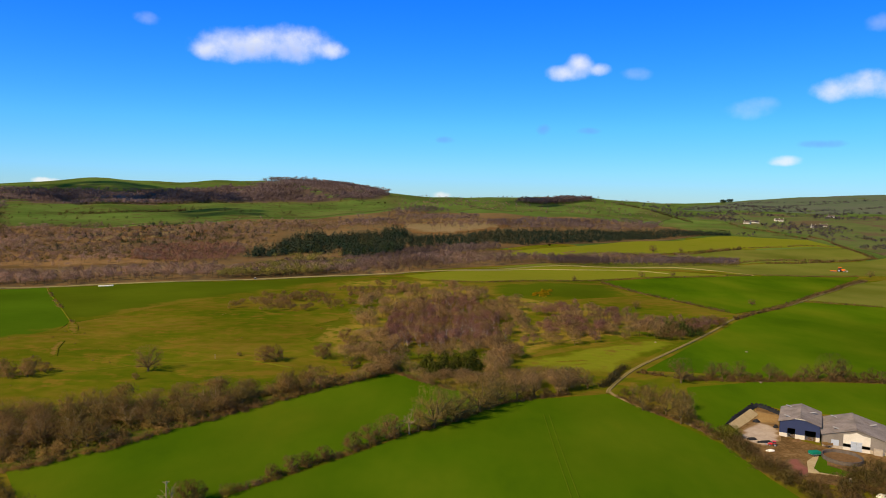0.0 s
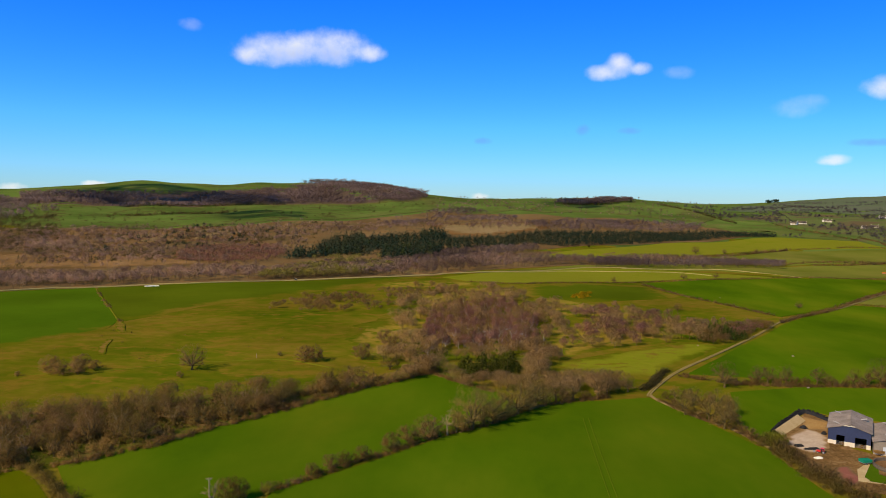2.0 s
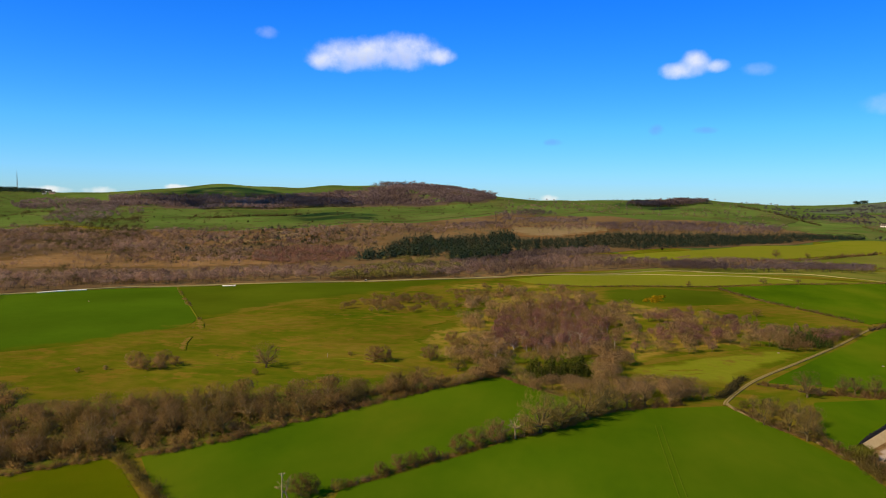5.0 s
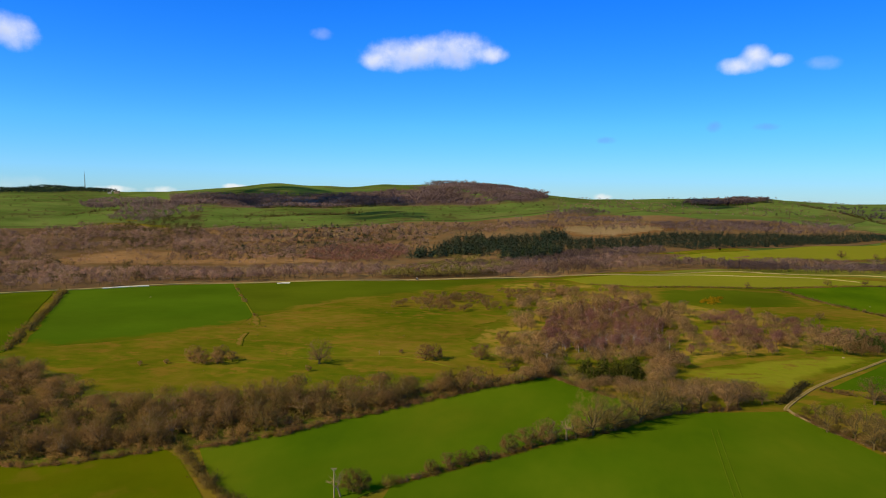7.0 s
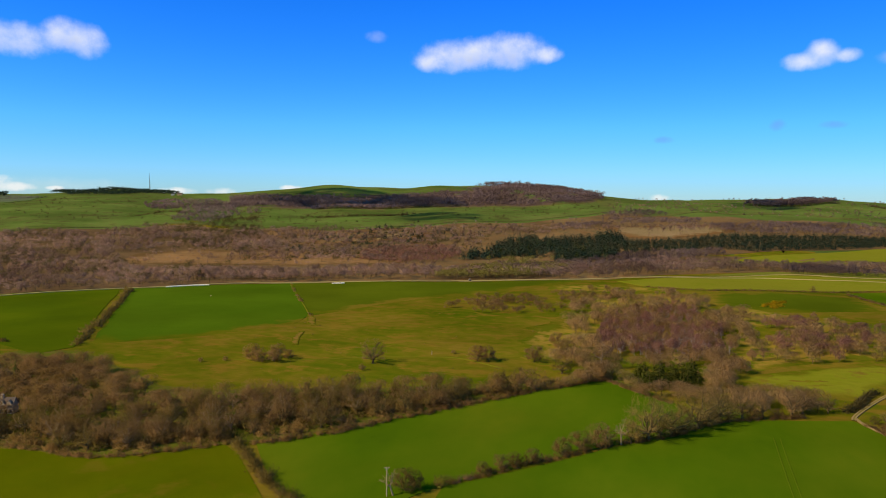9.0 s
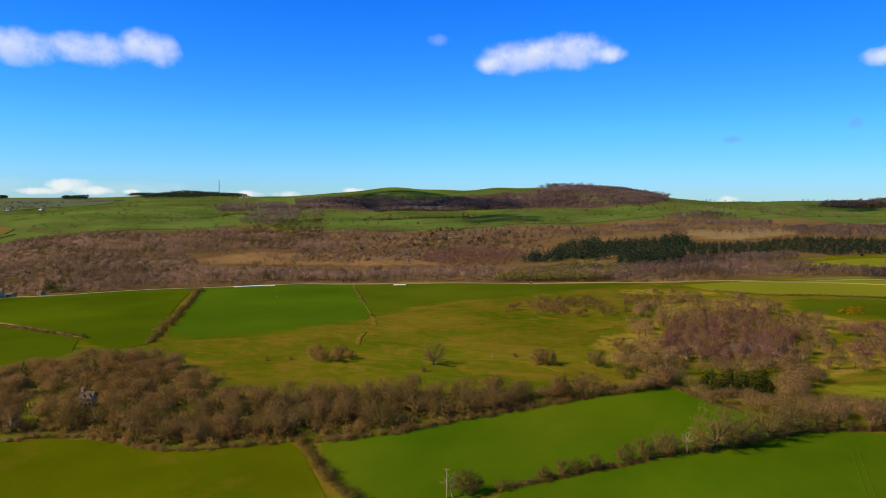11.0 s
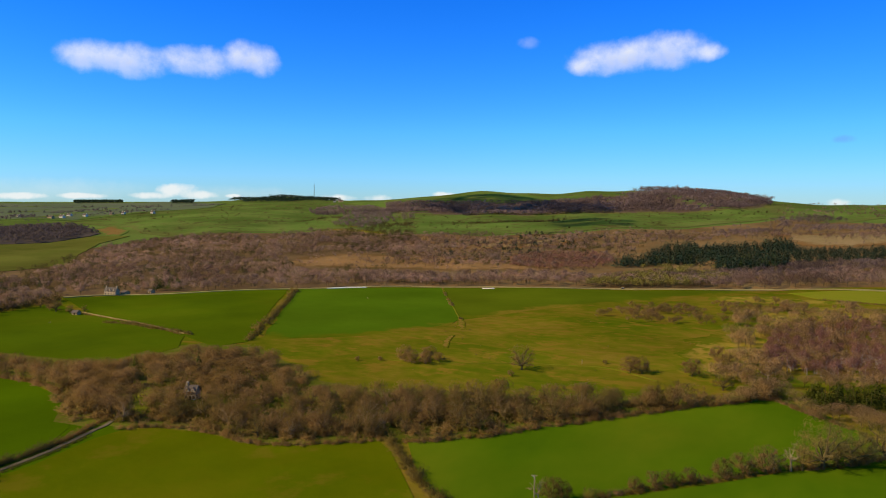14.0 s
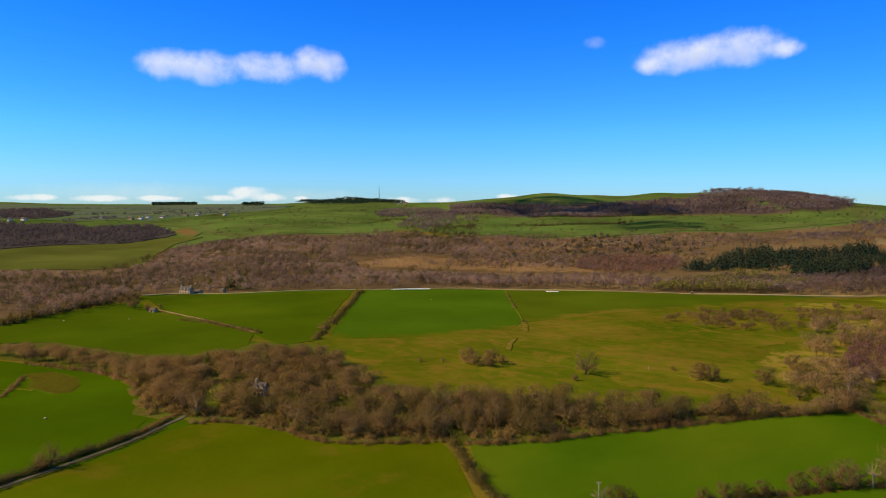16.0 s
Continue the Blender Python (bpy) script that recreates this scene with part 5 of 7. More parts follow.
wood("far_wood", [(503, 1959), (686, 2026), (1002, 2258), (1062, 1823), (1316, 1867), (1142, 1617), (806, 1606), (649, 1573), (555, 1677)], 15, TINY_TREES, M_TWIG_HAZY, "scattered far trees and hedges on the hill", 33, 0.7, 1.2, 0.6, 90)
wood("hill_bushes", [(-134, 1964), (115, 2138), (365, 2080), (503, 1959), (544, 1685), (294, 1672), (86, 1590), (-108, 1584)], 26, TINY_TREES, M_TWIG_FAR, "scattered thorn bushes on the hilltop pasture", 38, 0.4, 0.8, 0.3, 90)
wood("hilltop_grove", [(194, 1890), (229, 1933), (358, 2041), (432, 1998), (409, 1967), (264, 1847)], 6.5, TINY_TREES, M_TWIG_HILL, "small brown grove on the hilltop", 39, 1.2, 2.0)

wood("hillside_trees", [(-484, 702), (-355, 746), (-308, 782), (-247, 833), (-250, 1011), (-203, 1118), (-184, 1233), (-366, 1173), (-432, 1098), (-656, 955)], 15, FAR_TREES, M_TWIG_FAR, "taller bare trees standing over the regrowth", 55, 0.8, 1.25, 0.4, 60)
wood("hillside_shrubs", [(-494, 718), (-363, 764), (-267, 855), (-250, 1011), (-203, 1118), (-184, 1233), (-366, 1173), (-432, 1098), (-656, 955)], 15, FAR_SCRUB, M_TWIG_DARK, "dark evergreen shrubs over dead bracken", 56, 0.8, 2.0, 0.4, 50)
wood("hillside_shrubs", [(-743, 835), (-746, 925), (-609, 962), (-509, 1092), (-373, 802), (-419, 739), (-554, 760)], 15, FAR_SCRUB, M_TWIG_DARK, "dark evergreen shrubs on the felled slope", 57, 0.6, 1.3, 0.35, 50)
wood("hillside_evergreens", [(-638, 308), (-739, 387), (-718, 497), (-701, 557), (-557, 456), (-591, 408), (-613, 346)], 24, FIRS, M_CONIFER, "dark evergreens in a bare valley wood", 58, 0.6, 1.1, 0.4, 60)
wood("hillside_trees", [(-558, 207), (-547, 240), (-594, 336), (-478, 503), (-357, 607), (-390, 663), (-603, 635), (-824, 815), (-961, 741), (-896, 593), (-739, 387), (-782, 291)], 17, FAR_TREES, M_TWIG_DARK, "darker bare trees scattered in the valley wood", 59, 0.8, 1.3, 0.3, 60)

wood("upland_thorns", [(-1468, 880), (-1523, 1140), (-1540, 1387), (-1468, 1547), (-1420, 1731), (-1049, 1515), (-885, 1396), (-624, 1002), (-798, 989), (-889, 879), (-935, 803), (-1077, 806), (-1197, 869)], 34, FAR_SCRUB, M_TWIG_DARK, "dark thorn bushes dotted over upland pasture", 61, 0.7, 1.6, 0.42, 110)
wood("upland_thorns", [(-675, 982), (-441, 1121), (-237, 1305), (-170, 1452), (-106, 1564), (-130, 1899), (-448, 1557), (-751, 1392), (-857, 1249)], 30, FAR_SCRUB, M_TWIG_DARK, "dark thorn bushes scattered over hill pasture", 62, 0.7, 1.6, 0.45, 110)
wood("upland_thorns", [(-130, 1899), (111, 2076), (359, 2044), (529, 2058), (551, 1664), (477, 1515), (289, 1639), (85, 1571), (-106, 1564)], 26, FAR_SCRUB, M_TWIG_FAR, "thorn bushes over hilltop pasture", 63, 0.9, 1.9, 0.3, 110)

# trees that stand alone, in hedges and along the edges of the near woods
def kit(seed, height, spread, **more):
    return grown(random.Random(seed), height, spread, **more)


OAK, ASH, THORN = [], [], []
for k in range(7):
    OAK.append(kit(100 + k, 12, 15.0, limbs=11, twigs=2300, twig_width=0.032, twig_length=1.5, stem=1.6, low=0.17, dome=0.28))
    ASH.append(kit(130 + k, 11, 10.5, limbs=9, twigs=1400, twig_width=0.032, twig_length=1.5, stem=1.5, low=0.2, dome=0.2))
    THORN.append(kit(160 + k, 6, 7.6, limbs=8, twigs=1900, twig_width=0.034, twig_length=1.0, low=0.1, dome=0.35))
SNAG = [kit(190 + k, 10, 6.5, limbs=6, twigs=50, twig_width=0.04, twig_length=1.1, stem=1.2, low=0.35, lean=0.25 * k) for k in range(2)]
TREES = {}


def tree(kind, x, y, height, twig, label, bark=None, group="", turn=None):
    """One tree as a thing: trunk with limbs, and crown."""
    bark = bark or M_BARK
    kits, full = {"oak": (OAK, 12), "ash": (ASH, 11), "thorn": (THORN, 6), "snag": (SNAG, 10)}[kind]
    pick = int(abs(x * 7.3 + y * 3.1)) % len(kits)
    key = (kind, pick, twig.name, bark.name)
    s = height / full
    m = on_land(x, y, (x * 37 + y * 53) % 360 if turn is None else turn) @ Matrix.Scale(s, 4)
    if key in TREES:
        ob = copy_thing(TREES[key], m)
        ob.matrix_basis = m
        return tagged(ob, label, "tree", group or "none") if group else tagged(ob, label, "tree")
    limbs, twigs = kits[pick]
    ob = new(kind + "_tree" if kind != "snag" else "dead_tree")
    ob.matrix_basis = m
    part("trunk", limbs, bark, ob)
    part("crown", twigs, twig, ob)
    TREES[key] = ob
    return tagged(ob, label, "tree", group)


# the big hedgerow between the two near fields
for (x, y), h in zip([(-1.8, 236.6), (5.6, 242.6), (14.9, 254.0), (22.5, 264.6)], (16.5, 15.5, 15.5, 14)):
    tree("oak", x, y, h, M_TWIG_LICHEN, "broad bare oak with mossy limbs in a field hedge", group="hedgerow oaks")
for (x, y), h in zip([(30.9, 271.7), (38.3, 276.1), (49.2, 283.7), (53.9, 289.1), (63.8, 294.2)], (11, 10, 11, 9, 7)):
    tree("ash", x, y, h * 1.15, M_TWIG_PALE, "bare ash at the head of the field", group="hedgerow ashes")
for (x, y), h in zip([(-16.3, 225.6), (-22.4, 220.8), (-27.7, 215.2), (-35.0, 205.4), (-39.7, 201.6), (-43.1, 198.0), (-47.5, 192.2)], (8.5, 7, 6, 5, 4.6, 5, 4.2)):
    tree("thorn", x, y, h, M_TWIG, "bare brown hawthorn in a field hedge", group="hedgerow thorns")
for (x, y), h, t in zip([(-10.1, 230.4), (-14.6, 228.2)], (11, 8), (0, 30)):
    tree("snag", x, y, h, M_TWIG, "pale barkless dead tree with broken limbs", M_BARK_PALE, "dead trees", t)
for (x, y), h in zip([(-66.6, 169.6)], (9.5,)):
    tree("snag", x, y, h, M_TWIG, "slender pale dead tree beside a pole", M_BARK_PALE, turn=200)
for (x, y), h in zip([(-64.3, 173.2), (-62.3, 174.5)], (7, 6)):
    tree("thorn", x, y, h, M_TWIG_OLIVE, "ivy-dulled thorn at a hedge end", group="hedgerow thorns")
for (x, y), h in zip([(-55.8, 179.5)], (3.4,)):
    tree("thorn", x, y, h, M_LEAF, "small thorn in fresh green leaf")
for (x, y), h in zip([(-7.1, 232.6), (2.2, 239.1), (10.0, 247.2), (18.6, 258.4), (25.6, 267.2)], (8.5, 9, 9.5, 9, 8)):
    tree("ash", x, y, h, M_TWIG_LICHEN, "mossy bare ash between hedgerow oaks", group="hedgerow ashes")
for (x, y), h in zip([(-4.8, 233.8), (7.9, 243.3), (20.4, 259.9), (34.4, 272.1), (43.5, 278.5)], (4.5, 5, 5, 4.5, 4)):
    tree("thorn", x, y, h, M_TWIG, "bare brown hawthorn in a field hedge", group="hedgerow thorns")
# trees by the stone track
for (x, y), h in zip([(78.5, 262.7), (85.3, 255.9), (88.0, 247.2), (85.1, 275.3), (91.8, 267.9), (95.9, 263.7), (80.8, 285.0)], (10, 11, 11, 9, 10, 9, 6)):
    tree("ash", x, y, h, M_TWIG_LICHEN, "bare greenish ash beside the farm track", group="trackside ashes")
for (x, y), h in zip([(108.0, 305.6), (124, 311), (129, 312), (136, 310), (150, 311), (165, 310), (172, 311), (177, 309), (183, 310), (195, 307), (197, 303), (204, 300)], (12, 9, 9, 9.5, 8.5, 8, 7.5, 13, 10, 7, 7, 8)):
    tree("oak" if h > 11 else "ash", x, y, h, M_TWIG, "bare tree on a field bank", group="field bank trees")
for i, (x, y) in enumerate([(112.9, 307.4), (118, 309), (122, 310), (132, 310), (139, 308), (143, 307), (154, 310), (157, 309), (161, 309), (168, 309), (179, 308), (186, 308), (191, 307)]):
    tree("thorn", x, y, 2.6 + (i * 29 % 25) / 10, M_TWIG, "low bare thorn on a field bank", group="field bank thorns")
for i, (x, y) in enumerate([(77.2, 284.6), (77.5, 274.4), (78.0, 268.0), (81.2, 262.3), (82.9, 257.1), (86.7, 252.6), (89.7, 246.0), (91.9, 241.0), (93.1, 236.2), (87.8, 273.1), (91.8, 258.2), (93.7, 253.4), (85.7, 285.3), (94.0, 281.7), (99.1, 276.2)]):
    tree("thorn", x, y, 3.5 + (i * 31 % 30) / 10, M_TWIG if i % 3 else M_TWIG_OLIVE, "bare brown thorn beside the farm track", group="trackside thorns")
# lone trees on the moor
for (x, y), h in zip([(-132, 309), (-84, 328), (-79, 329), (-57, 334), (-44, 353), (-52, 374), (-184, 291), (-177, 293), (-174, 301), (-131.2, 294.3)], (11.5, 9.5, 9, 10, 10, 9, 8, 8, 6, 3.5)):
    tree("oak" if h > 11 else "thorn", x, y, h * (1.1 if h > 11 else 0.92), M_TWIG, "lone bare tree on rough pasture", group="moor trees")
for (x, y), h in zip([(-211, 282), (-201, 288), (-190, 294), (-181, 302), (-100, 340), (-89, 351)], (2.6, 2.6, 8.5, 8, 2.4, 2.4)):
    tree("thorn", x, y, h, M_TWIG, "low bare thorn on rough pasture", group="moor trees")
for (x, y), h in zip([(317, 1041), (359, 1041), (416, 1071), (209, 721), (246, 735), (133, 693), (145, 513), (484, 779), (248, 549)], (13, 8, 6, 8, 7, 6, 7, 9, 6)):
    tree("oak", x, y, h, M_TWIG, "bare tree standing in open fields", group="field trees")
for (x, y), h in zip([(-90, 242), (-83, 250), (-76, 261), (-63, 286), (-57, 296), (-41, 316)], (9, 8, 10, 9, 8, 9)):
    tree("oak", x, y, h, M_TWIG_OLIVE, "rounded bare oak at the edge of a wood", group="wood edge oaks")
for (x, y), h in zip([(-213.1, 100.0), (-214.8, 97.6), (-497, 298), (-508, 300), (-523, 302), (-480, 298), (-483, 311)], (9, 6, 13, 11, 9, 8, 6)):
    tree("ash", x, y, h, M_TWIG, "bare tree beside a lane", group="lane trees")
for (x, y), h in zip([(98.2, 229.5), (100.8, 231.0), (97.6, 231.8)], (6, 5, 5)):
    tree("thorn", x, y, h, M_LEAF, "yellow-green willow coming into leaf", group="willows")
for (x, y), h in zip([(118.9, 187.9), (128.2, 197.7), (118.0, 191.8), (126.3, 190.1), (111.7, 184.2), (122.9, 197.2)], (7, 7, 6, 8, 6, 5)):
    tree("thorn", x, y, h, M_TWIG_OLIVE, "bare scrubby thorn below the farmyard", group="farm thorns")

def fir(x, y, height, label):
    """One dark evergreen: stem and drooping crown."""
    r = random.Random(int(abs(x * 13 + y * 7)))
    v, f, n, k = conifer(r, height, height * 0.46, 420, 0.14, height * 0.13)
    ob = base("fir_tree", x, y, 0, label, "tree", "dark evergreens")
    part("crown", (v, f[:-k], n), M_FIR_OLIVE, ob)
    part("trunk", rod((0, 0, -0.3), (0, 0, height * 0.9), height * 0.014, 0.03, 6), M_BARK, ob)
    return ob


for (x, y), h in zip([(-256, 220), (-201, 204), (-282, 206), (-284, 194), (-540, 424), (-534, 436), (-548, 428), (-570, 420), (-610, 352), (-628, 340)], (10.5, 8, 9, 8, 15, 13, 12, 12, 12, 10)):
    fir(x, y, h, "dark evergreen standing in a bare wood")
for (x, y), h in zip([(-539, 417), (-528, 424), (-524, 430)], (17, 19, 12)):
    fir(x, y, h, "dark evergreen beside a stone house")

# the valley wood: its nearer trees one by one, the rest as a mass
VALLEY = [(-298, 185), (-294, 209), (-279, 243), (-262, 259), (-221, 248), (-190.4, 228.4), (-167.9, 230.7), (-128.8, 251.8), (-102.8, 266.0), (-79.1, 277.6), (-59.1, 283.6), (-37.4, 298.8), (-37.0, 295.6), (-57.6, 276.9), (-88.9, 241.5), (-116.5, 206.8), (-157.7, 177.0), (-173.1, 170.5), (-195.9, 170.1), (-213.7, 163.6), (-224.6, 156.7), (-238.2, 156.2), (-248.7, 155.6)]
spots = strewn(VALLEY, 6.3, 41)
cx, cy = -228.1, 192.6
# a gap among the trees before the cottage
spots = [p for p in spots if not (abs((p[0] * cy - p[1] * cx) / math.hypot(cx, cy)) < 4 and -9.5 < math.hypot(p[0], p[1]) - math.hypot(cx, cy) < 6)]
spots.sort(key=lambda p: math.hypot(p[0], p[1]))
spin = random.Random(3)
for x, y, z in spots[:150]:
    tree(spin.choice(("oak", "oak", "ash")), x, y, spin.uniform(5.6, 10.2), spin.choice((M_TWIG, M_TWIG, M_TWIG_OLIVE)), "bare brown tree on the edge of a valley wood", spin.choice((M_BARK, M_BARK, M_BARK_PALE)), "valley wood trees")
rest = [p for p in spots[150:]]
planted("valley_wood", MID_TREES, rest, grow_sizes(len(rest), 0.65, 1.1, 4), M_TWIG, "bare brown oak and ash wood above a pasture", "wood", 5)
low = strewn(VALLEY, 4.2, 44)
planted("valley_undergrowth", FAR_SCRUB, low, grow_sizes(len(low), 0.5, 1.1, 45), M_TWIG_OLIVE, "mossy brambles under the bare wood", "undergrowth", 46)
wood("valley_wood", [(-418, 154), (-413, 153), (-401, 164), (-378, 182), (-311, 189), (-290, 199), (-276, 240), (-257, 254), (-246, 259), (-267, 232), (-284, 202), (-278.9, 173.4), (-276.0, 166.3), (-309, 173), (-356, 171), (-389, 159)], 5.4, MID_TREES, M_TWIG, "bare tree belt along a stream", 42, 0.7, 1.0)
wood("lane_scrub", [(-274, 162), (-249, 151), (-234, 147), (-232, 156), (-250, 170), (-275, 178), (-290, 178)], 4.0, MID_BUSHES, M_TWIG_SCRUB, "brown scrub along the bend of a lane", 205, 0.7, 1.3)
wood("lane_trees", [(-262, 166), (-287, 188), (-290, 200), (-264, 190), (-246, 169), (-236, 150)], 5.0, MID_TREES, M_TWIG, "bare brown trees round the bend of a lane", 133, 0.55, 0.95)
wood("valley_undergrowth", [(-235.7, 154.5), (-213.1, 163.2), (-195.5, 169.6), (-172.2, 169.7), (-157.0, 176.2), (-115.8, 205.7), (-88.6, 240.8), (-57.4, 276.1), (-19.6, 314.9), (-24.0, 321.3), (-60.8, 291.4), (-94.4, 256.2), (-125.9, 223.4), (-172.0, 193.1), (-209.8, 182.2), (-238.8, 166.7)], 3.7, MID_BUSHES, M_TWIG_SCRUB, "tan scrub under the valley trees", 47, 0.75, 1.45, 0.15, 15)
wood("birch_grove", [(-31, 389), (-33, 441), (-27, 475), (-21, 510), (-5, 498), (9, 543), (26, 516), (27, 469), (40, 445), (31, 411), (37, 390), (21, 365), (6, 377), (-2, 352), (-16, 370), (-23, 356)], 4.5, PURPLE_BIRCH, M_TWIG_PURPLE, "grove of bare reddish-purple birches on the moor", 43, 0.5, 1.05, 0.3, 14, bark=M_BIRCH)
wood("birch_grove", [(-31, 389), (-33, 441), (-21, 510), (9, 543), (29, 503), (40, 445), (37, 390), (22, 371), (-2, 358), (-23, 359)], 7.5, PURPLE_BIRCH, M_TWIG, "bare brown birches among the purple ones", 96, 0.55, 1.1, 0.3, 16, bark=M_BIRCH)
for i, (x, y) in enumerate([(-26, 358), (-24, 362), (-14, 388), (-12, 383), (-7, 375), (-3, 385), (3, 396), (7, 390), (12, 403), (19, 398), (24, 411), (-26, 348), (-18, 372), (0, 373), (16, 417), (25, 392)]):
    tree("ash", x, y, 7.5 + (i * 37 % 20) / 10, M_TWIG_PURPLE, "slender white-stemmed birch with purple twigs", M_BIRCH, "moor birches")
wood("moor_scrub", [(-60, 330), (-59, 399), (-59, 511), (-39, 587), (10, 635), (33, 581), (67, 510), (110, 480), (146, 422), (133, 402), (89, 387), (55, 368), (33, 330), (-4.8, 312.5), (-20.2, 310.8), (-38.2, 291.3)], 8.2, SCRUB, M_TWIG_PALE, "loose bare scrub and thorn trees on the moor", 44, 0.6, 1.35, 0.56, 20)
wood("moor_scrub", [(62, 472), (93, 515), (127, 482), (171, 453), (194, 463), (137, 396), (89, 387), (62, 377), (37, 370)], 7.8, SCRUB + PURPLE_BIRCH, M_TWIG_PURPLE, "bare scrub belt beside a pale pasture", 48, 0.6, 1.1, 0.34, 25)
wood("moor_scrub", [(-146, 467), (-144, 531), (-103, 568), (-43, 652), (-29, 570), (-59, 511), (-92, 465)], 5.4, SCRUB, M_TWIG, "low brown scrub on the moor's edge", 45, 0.35, 0.8, 0.4, 24)
wood("stream_wood", [(-39.4, 282.8), (-20.6, 316.0), (-15.2, 313.4), (-4.5, 294.4), (12.8, 300.4), (23.7, 312.7), (59.0, 307.4), (70.0, 299.6), (52.7, 286.1), (28.3, 279.9), (5.2, 288.0), (-4.3, 283.7), (-20.8, 319.2), (-38.2, 291.3)], 4.8, MID_TREES, M_TWIG_PALE, "belt of bare trees beside the stream", 46, 0.55, 0.9)
wood("stream_wood", [(24, 341), (34, 343), (33.3, 318.8), (23.7, 312.7)], 4.8, MID_TREES, M_TWIG_PALE, "bare trees below the birch grove", 49, 0.55, 0.9)
wood("moor_scrub", [(-34.4, 300.2), (-22, 333), (-11, 348), (6, 362), (32, 383), (45, 363), (34, 343), (6, 343), (-11, 332), (-22.5, 306.5)], 7.6, SCRUB, M_TWIG_PALE, "rounded bare thorn trees at the foot of the grove", 92, 0.75, 1.15, 0.25, 20)
wood("young_conifers", [(-9.2, 303.7), (-7.1, 321.1), (17, 335), (20.0, 321.0), (10.5, 306.1), (-3.3, 296.5)], 4.2, SAPLINGS, M_FIR_GREEN, "clump of green young evergreens by the stream", 50, 1.1, 1.7)
wood("young_conifers", [(127, 401), (145, 441), (170, 453), (155, 408), (137, 394)], 4.0, SAPLINGS, M_FIR_OLIVE, "dark evergreen clump beside the track", 51, 0.8, 1.4, 0.2, 12)
wood("moor_scrub", [(123, 391), (142, 431), (199, 474), (186, 447), (139, 393)], 5.0, SCRUB, M_TWIG, "bare scrub beside the stony track", 60, 0.5, 0.9, 0.1, 20)
wood("gorse_patch", [(76, 572), (85, 594), (96, 601), (94, 585), (84, 563)], 3.4, MID_BUSHES, M_GORSE, "gorse in yellow flower on the moor", 52, 0.6, 1.0)
wood("farm_thicket", [(104.5, 190.5), (110.7, 196.0), (119.9, 197.8), (134.9, 203.5), (140.5, 198.7), (125.3, 176.5), (103.5, 174.7)], 4.2, SCRUB, M_TWIG, "bare brown thicket below the farmyard", 95, 0.35, 0.62)
wood("moor_tussocks", [(-190, 274), (-237, 368), (-225, 408), (-174, 442), (-131, 481), (-68, 459), (-60, 330), (-69.9, 282.7), (-112.7, 284.5), (-176.9, 274.2)], 19, MID_BUSHES, M_TWIG_OLIVE, "scattered rush tussocks on rough pasture", 53, 0.1, 0.28, 0.42, 30, category="tussocks")


# ---- hedges ----
def hedge(points, height, width, seed, label, material=None, gaps=0.0, step=None):
    """A hedge: bushes of uneven size close together along a line, as one thing."""
    path = smooth_path(points, step or max(1.2, width * 0.5))
    r = random.Random(seed)
    spots, sizes = [], []
    for p in path:
        if noise.noise((p.x / 11, p.y / 11, seed)) * 0.5 + 0.5 < gaps:
            continue
        x, y = p.x + r.uniform(-0.25, 0.25) * width, p.y + r.uniform(-0.25, 0.25) * width
        spots.append((x, y, float(land(x, y)) - 0.1))
        sizes.append(height / 3.2 * r.uniform(0.65, 1.15))
    off = math.hypot(path[len(path) // 2].x, path[len(path) // 2].y)
    kinds = FINE_BUSHES if off < 300 and height > 4.4 else FAR_SCRUB if off > 450 else NEAR_BUSHES if off < 300 else MID_BUSHES
    return planted("hedge", kinds, spots, sizes, material or M_TWIG, label, "hedge", seed, kind="")


hedge([(-56.6, 180.1), (-47.3, 191.4), (-36.6, 203.1), (-24.7, 217.2), (-10.9, 230.5), (4.6, 242.1), (22.4, 263.1), (52.2, 283.3)], 2.8, 4, 61, "brown bramble and thorn hedge below oaks")
hedge([(-490, 202), (-503, 227), (-525, 265), (-540, 300), (-548, 330)], 6.0, 7, 201, "dark thicket along the foot of a bare wood", M_TWIG_DARK)
hedge([(-496, 202), (-510, 227), (-533, 265), (-548, 300), (-556, 330)], 8.0, 8, 202, "dark brambles under a wood's edge", M_TWIG_OLIVE)
hedge([(-426, 284), (-402, 288), (-372, 284), (-334, 282)], 3.0, 2.5, 203, "low gappy thorn hedge along a lane", M_TWIG_OLIVE, 0.35)
hedge([(-128.9, 190.8), (-117.4, 180.3), (-105.4, 169.0), (-95.8, 161.0), (-85.8, 152.8)], 3.6, 4, 62, "thick olive-brown hedge between two pastures", M_TWIG_OLIVE)
hedge([(-436, 488), (-380, 413), (-342, 358), (-313, 316), (-295, 290)], 4.2, 5, 63, "dark bushy hedge running up a pasture", M_TWIG_OLIVE)
hedge([(-330, 576), (-286, 510), (-255, 464), (-225, 419)], 1.9, 3, 64, "gappy thorn hedge at a field edge", None, 0.56)
hedge([(202, 472), (240, 513), (302, 575), (380, 662), (455, 742)], 3.0, 3.5, 65, "brown hedge bank along a stony track")
hedge([(94, 323), (114, 311), (140, 307), (171, 307), (199, 304), (227, 297)], 3.0, 3, 66, "low gappy hedge bank between green fields", None, 0.3)
hedge([(74.6, 279.1), (82.5, 259.3), (90.7, 246.2), (95.2, 231.5)], 2.4, 3, 67, "brown hedge beside a narrow track")
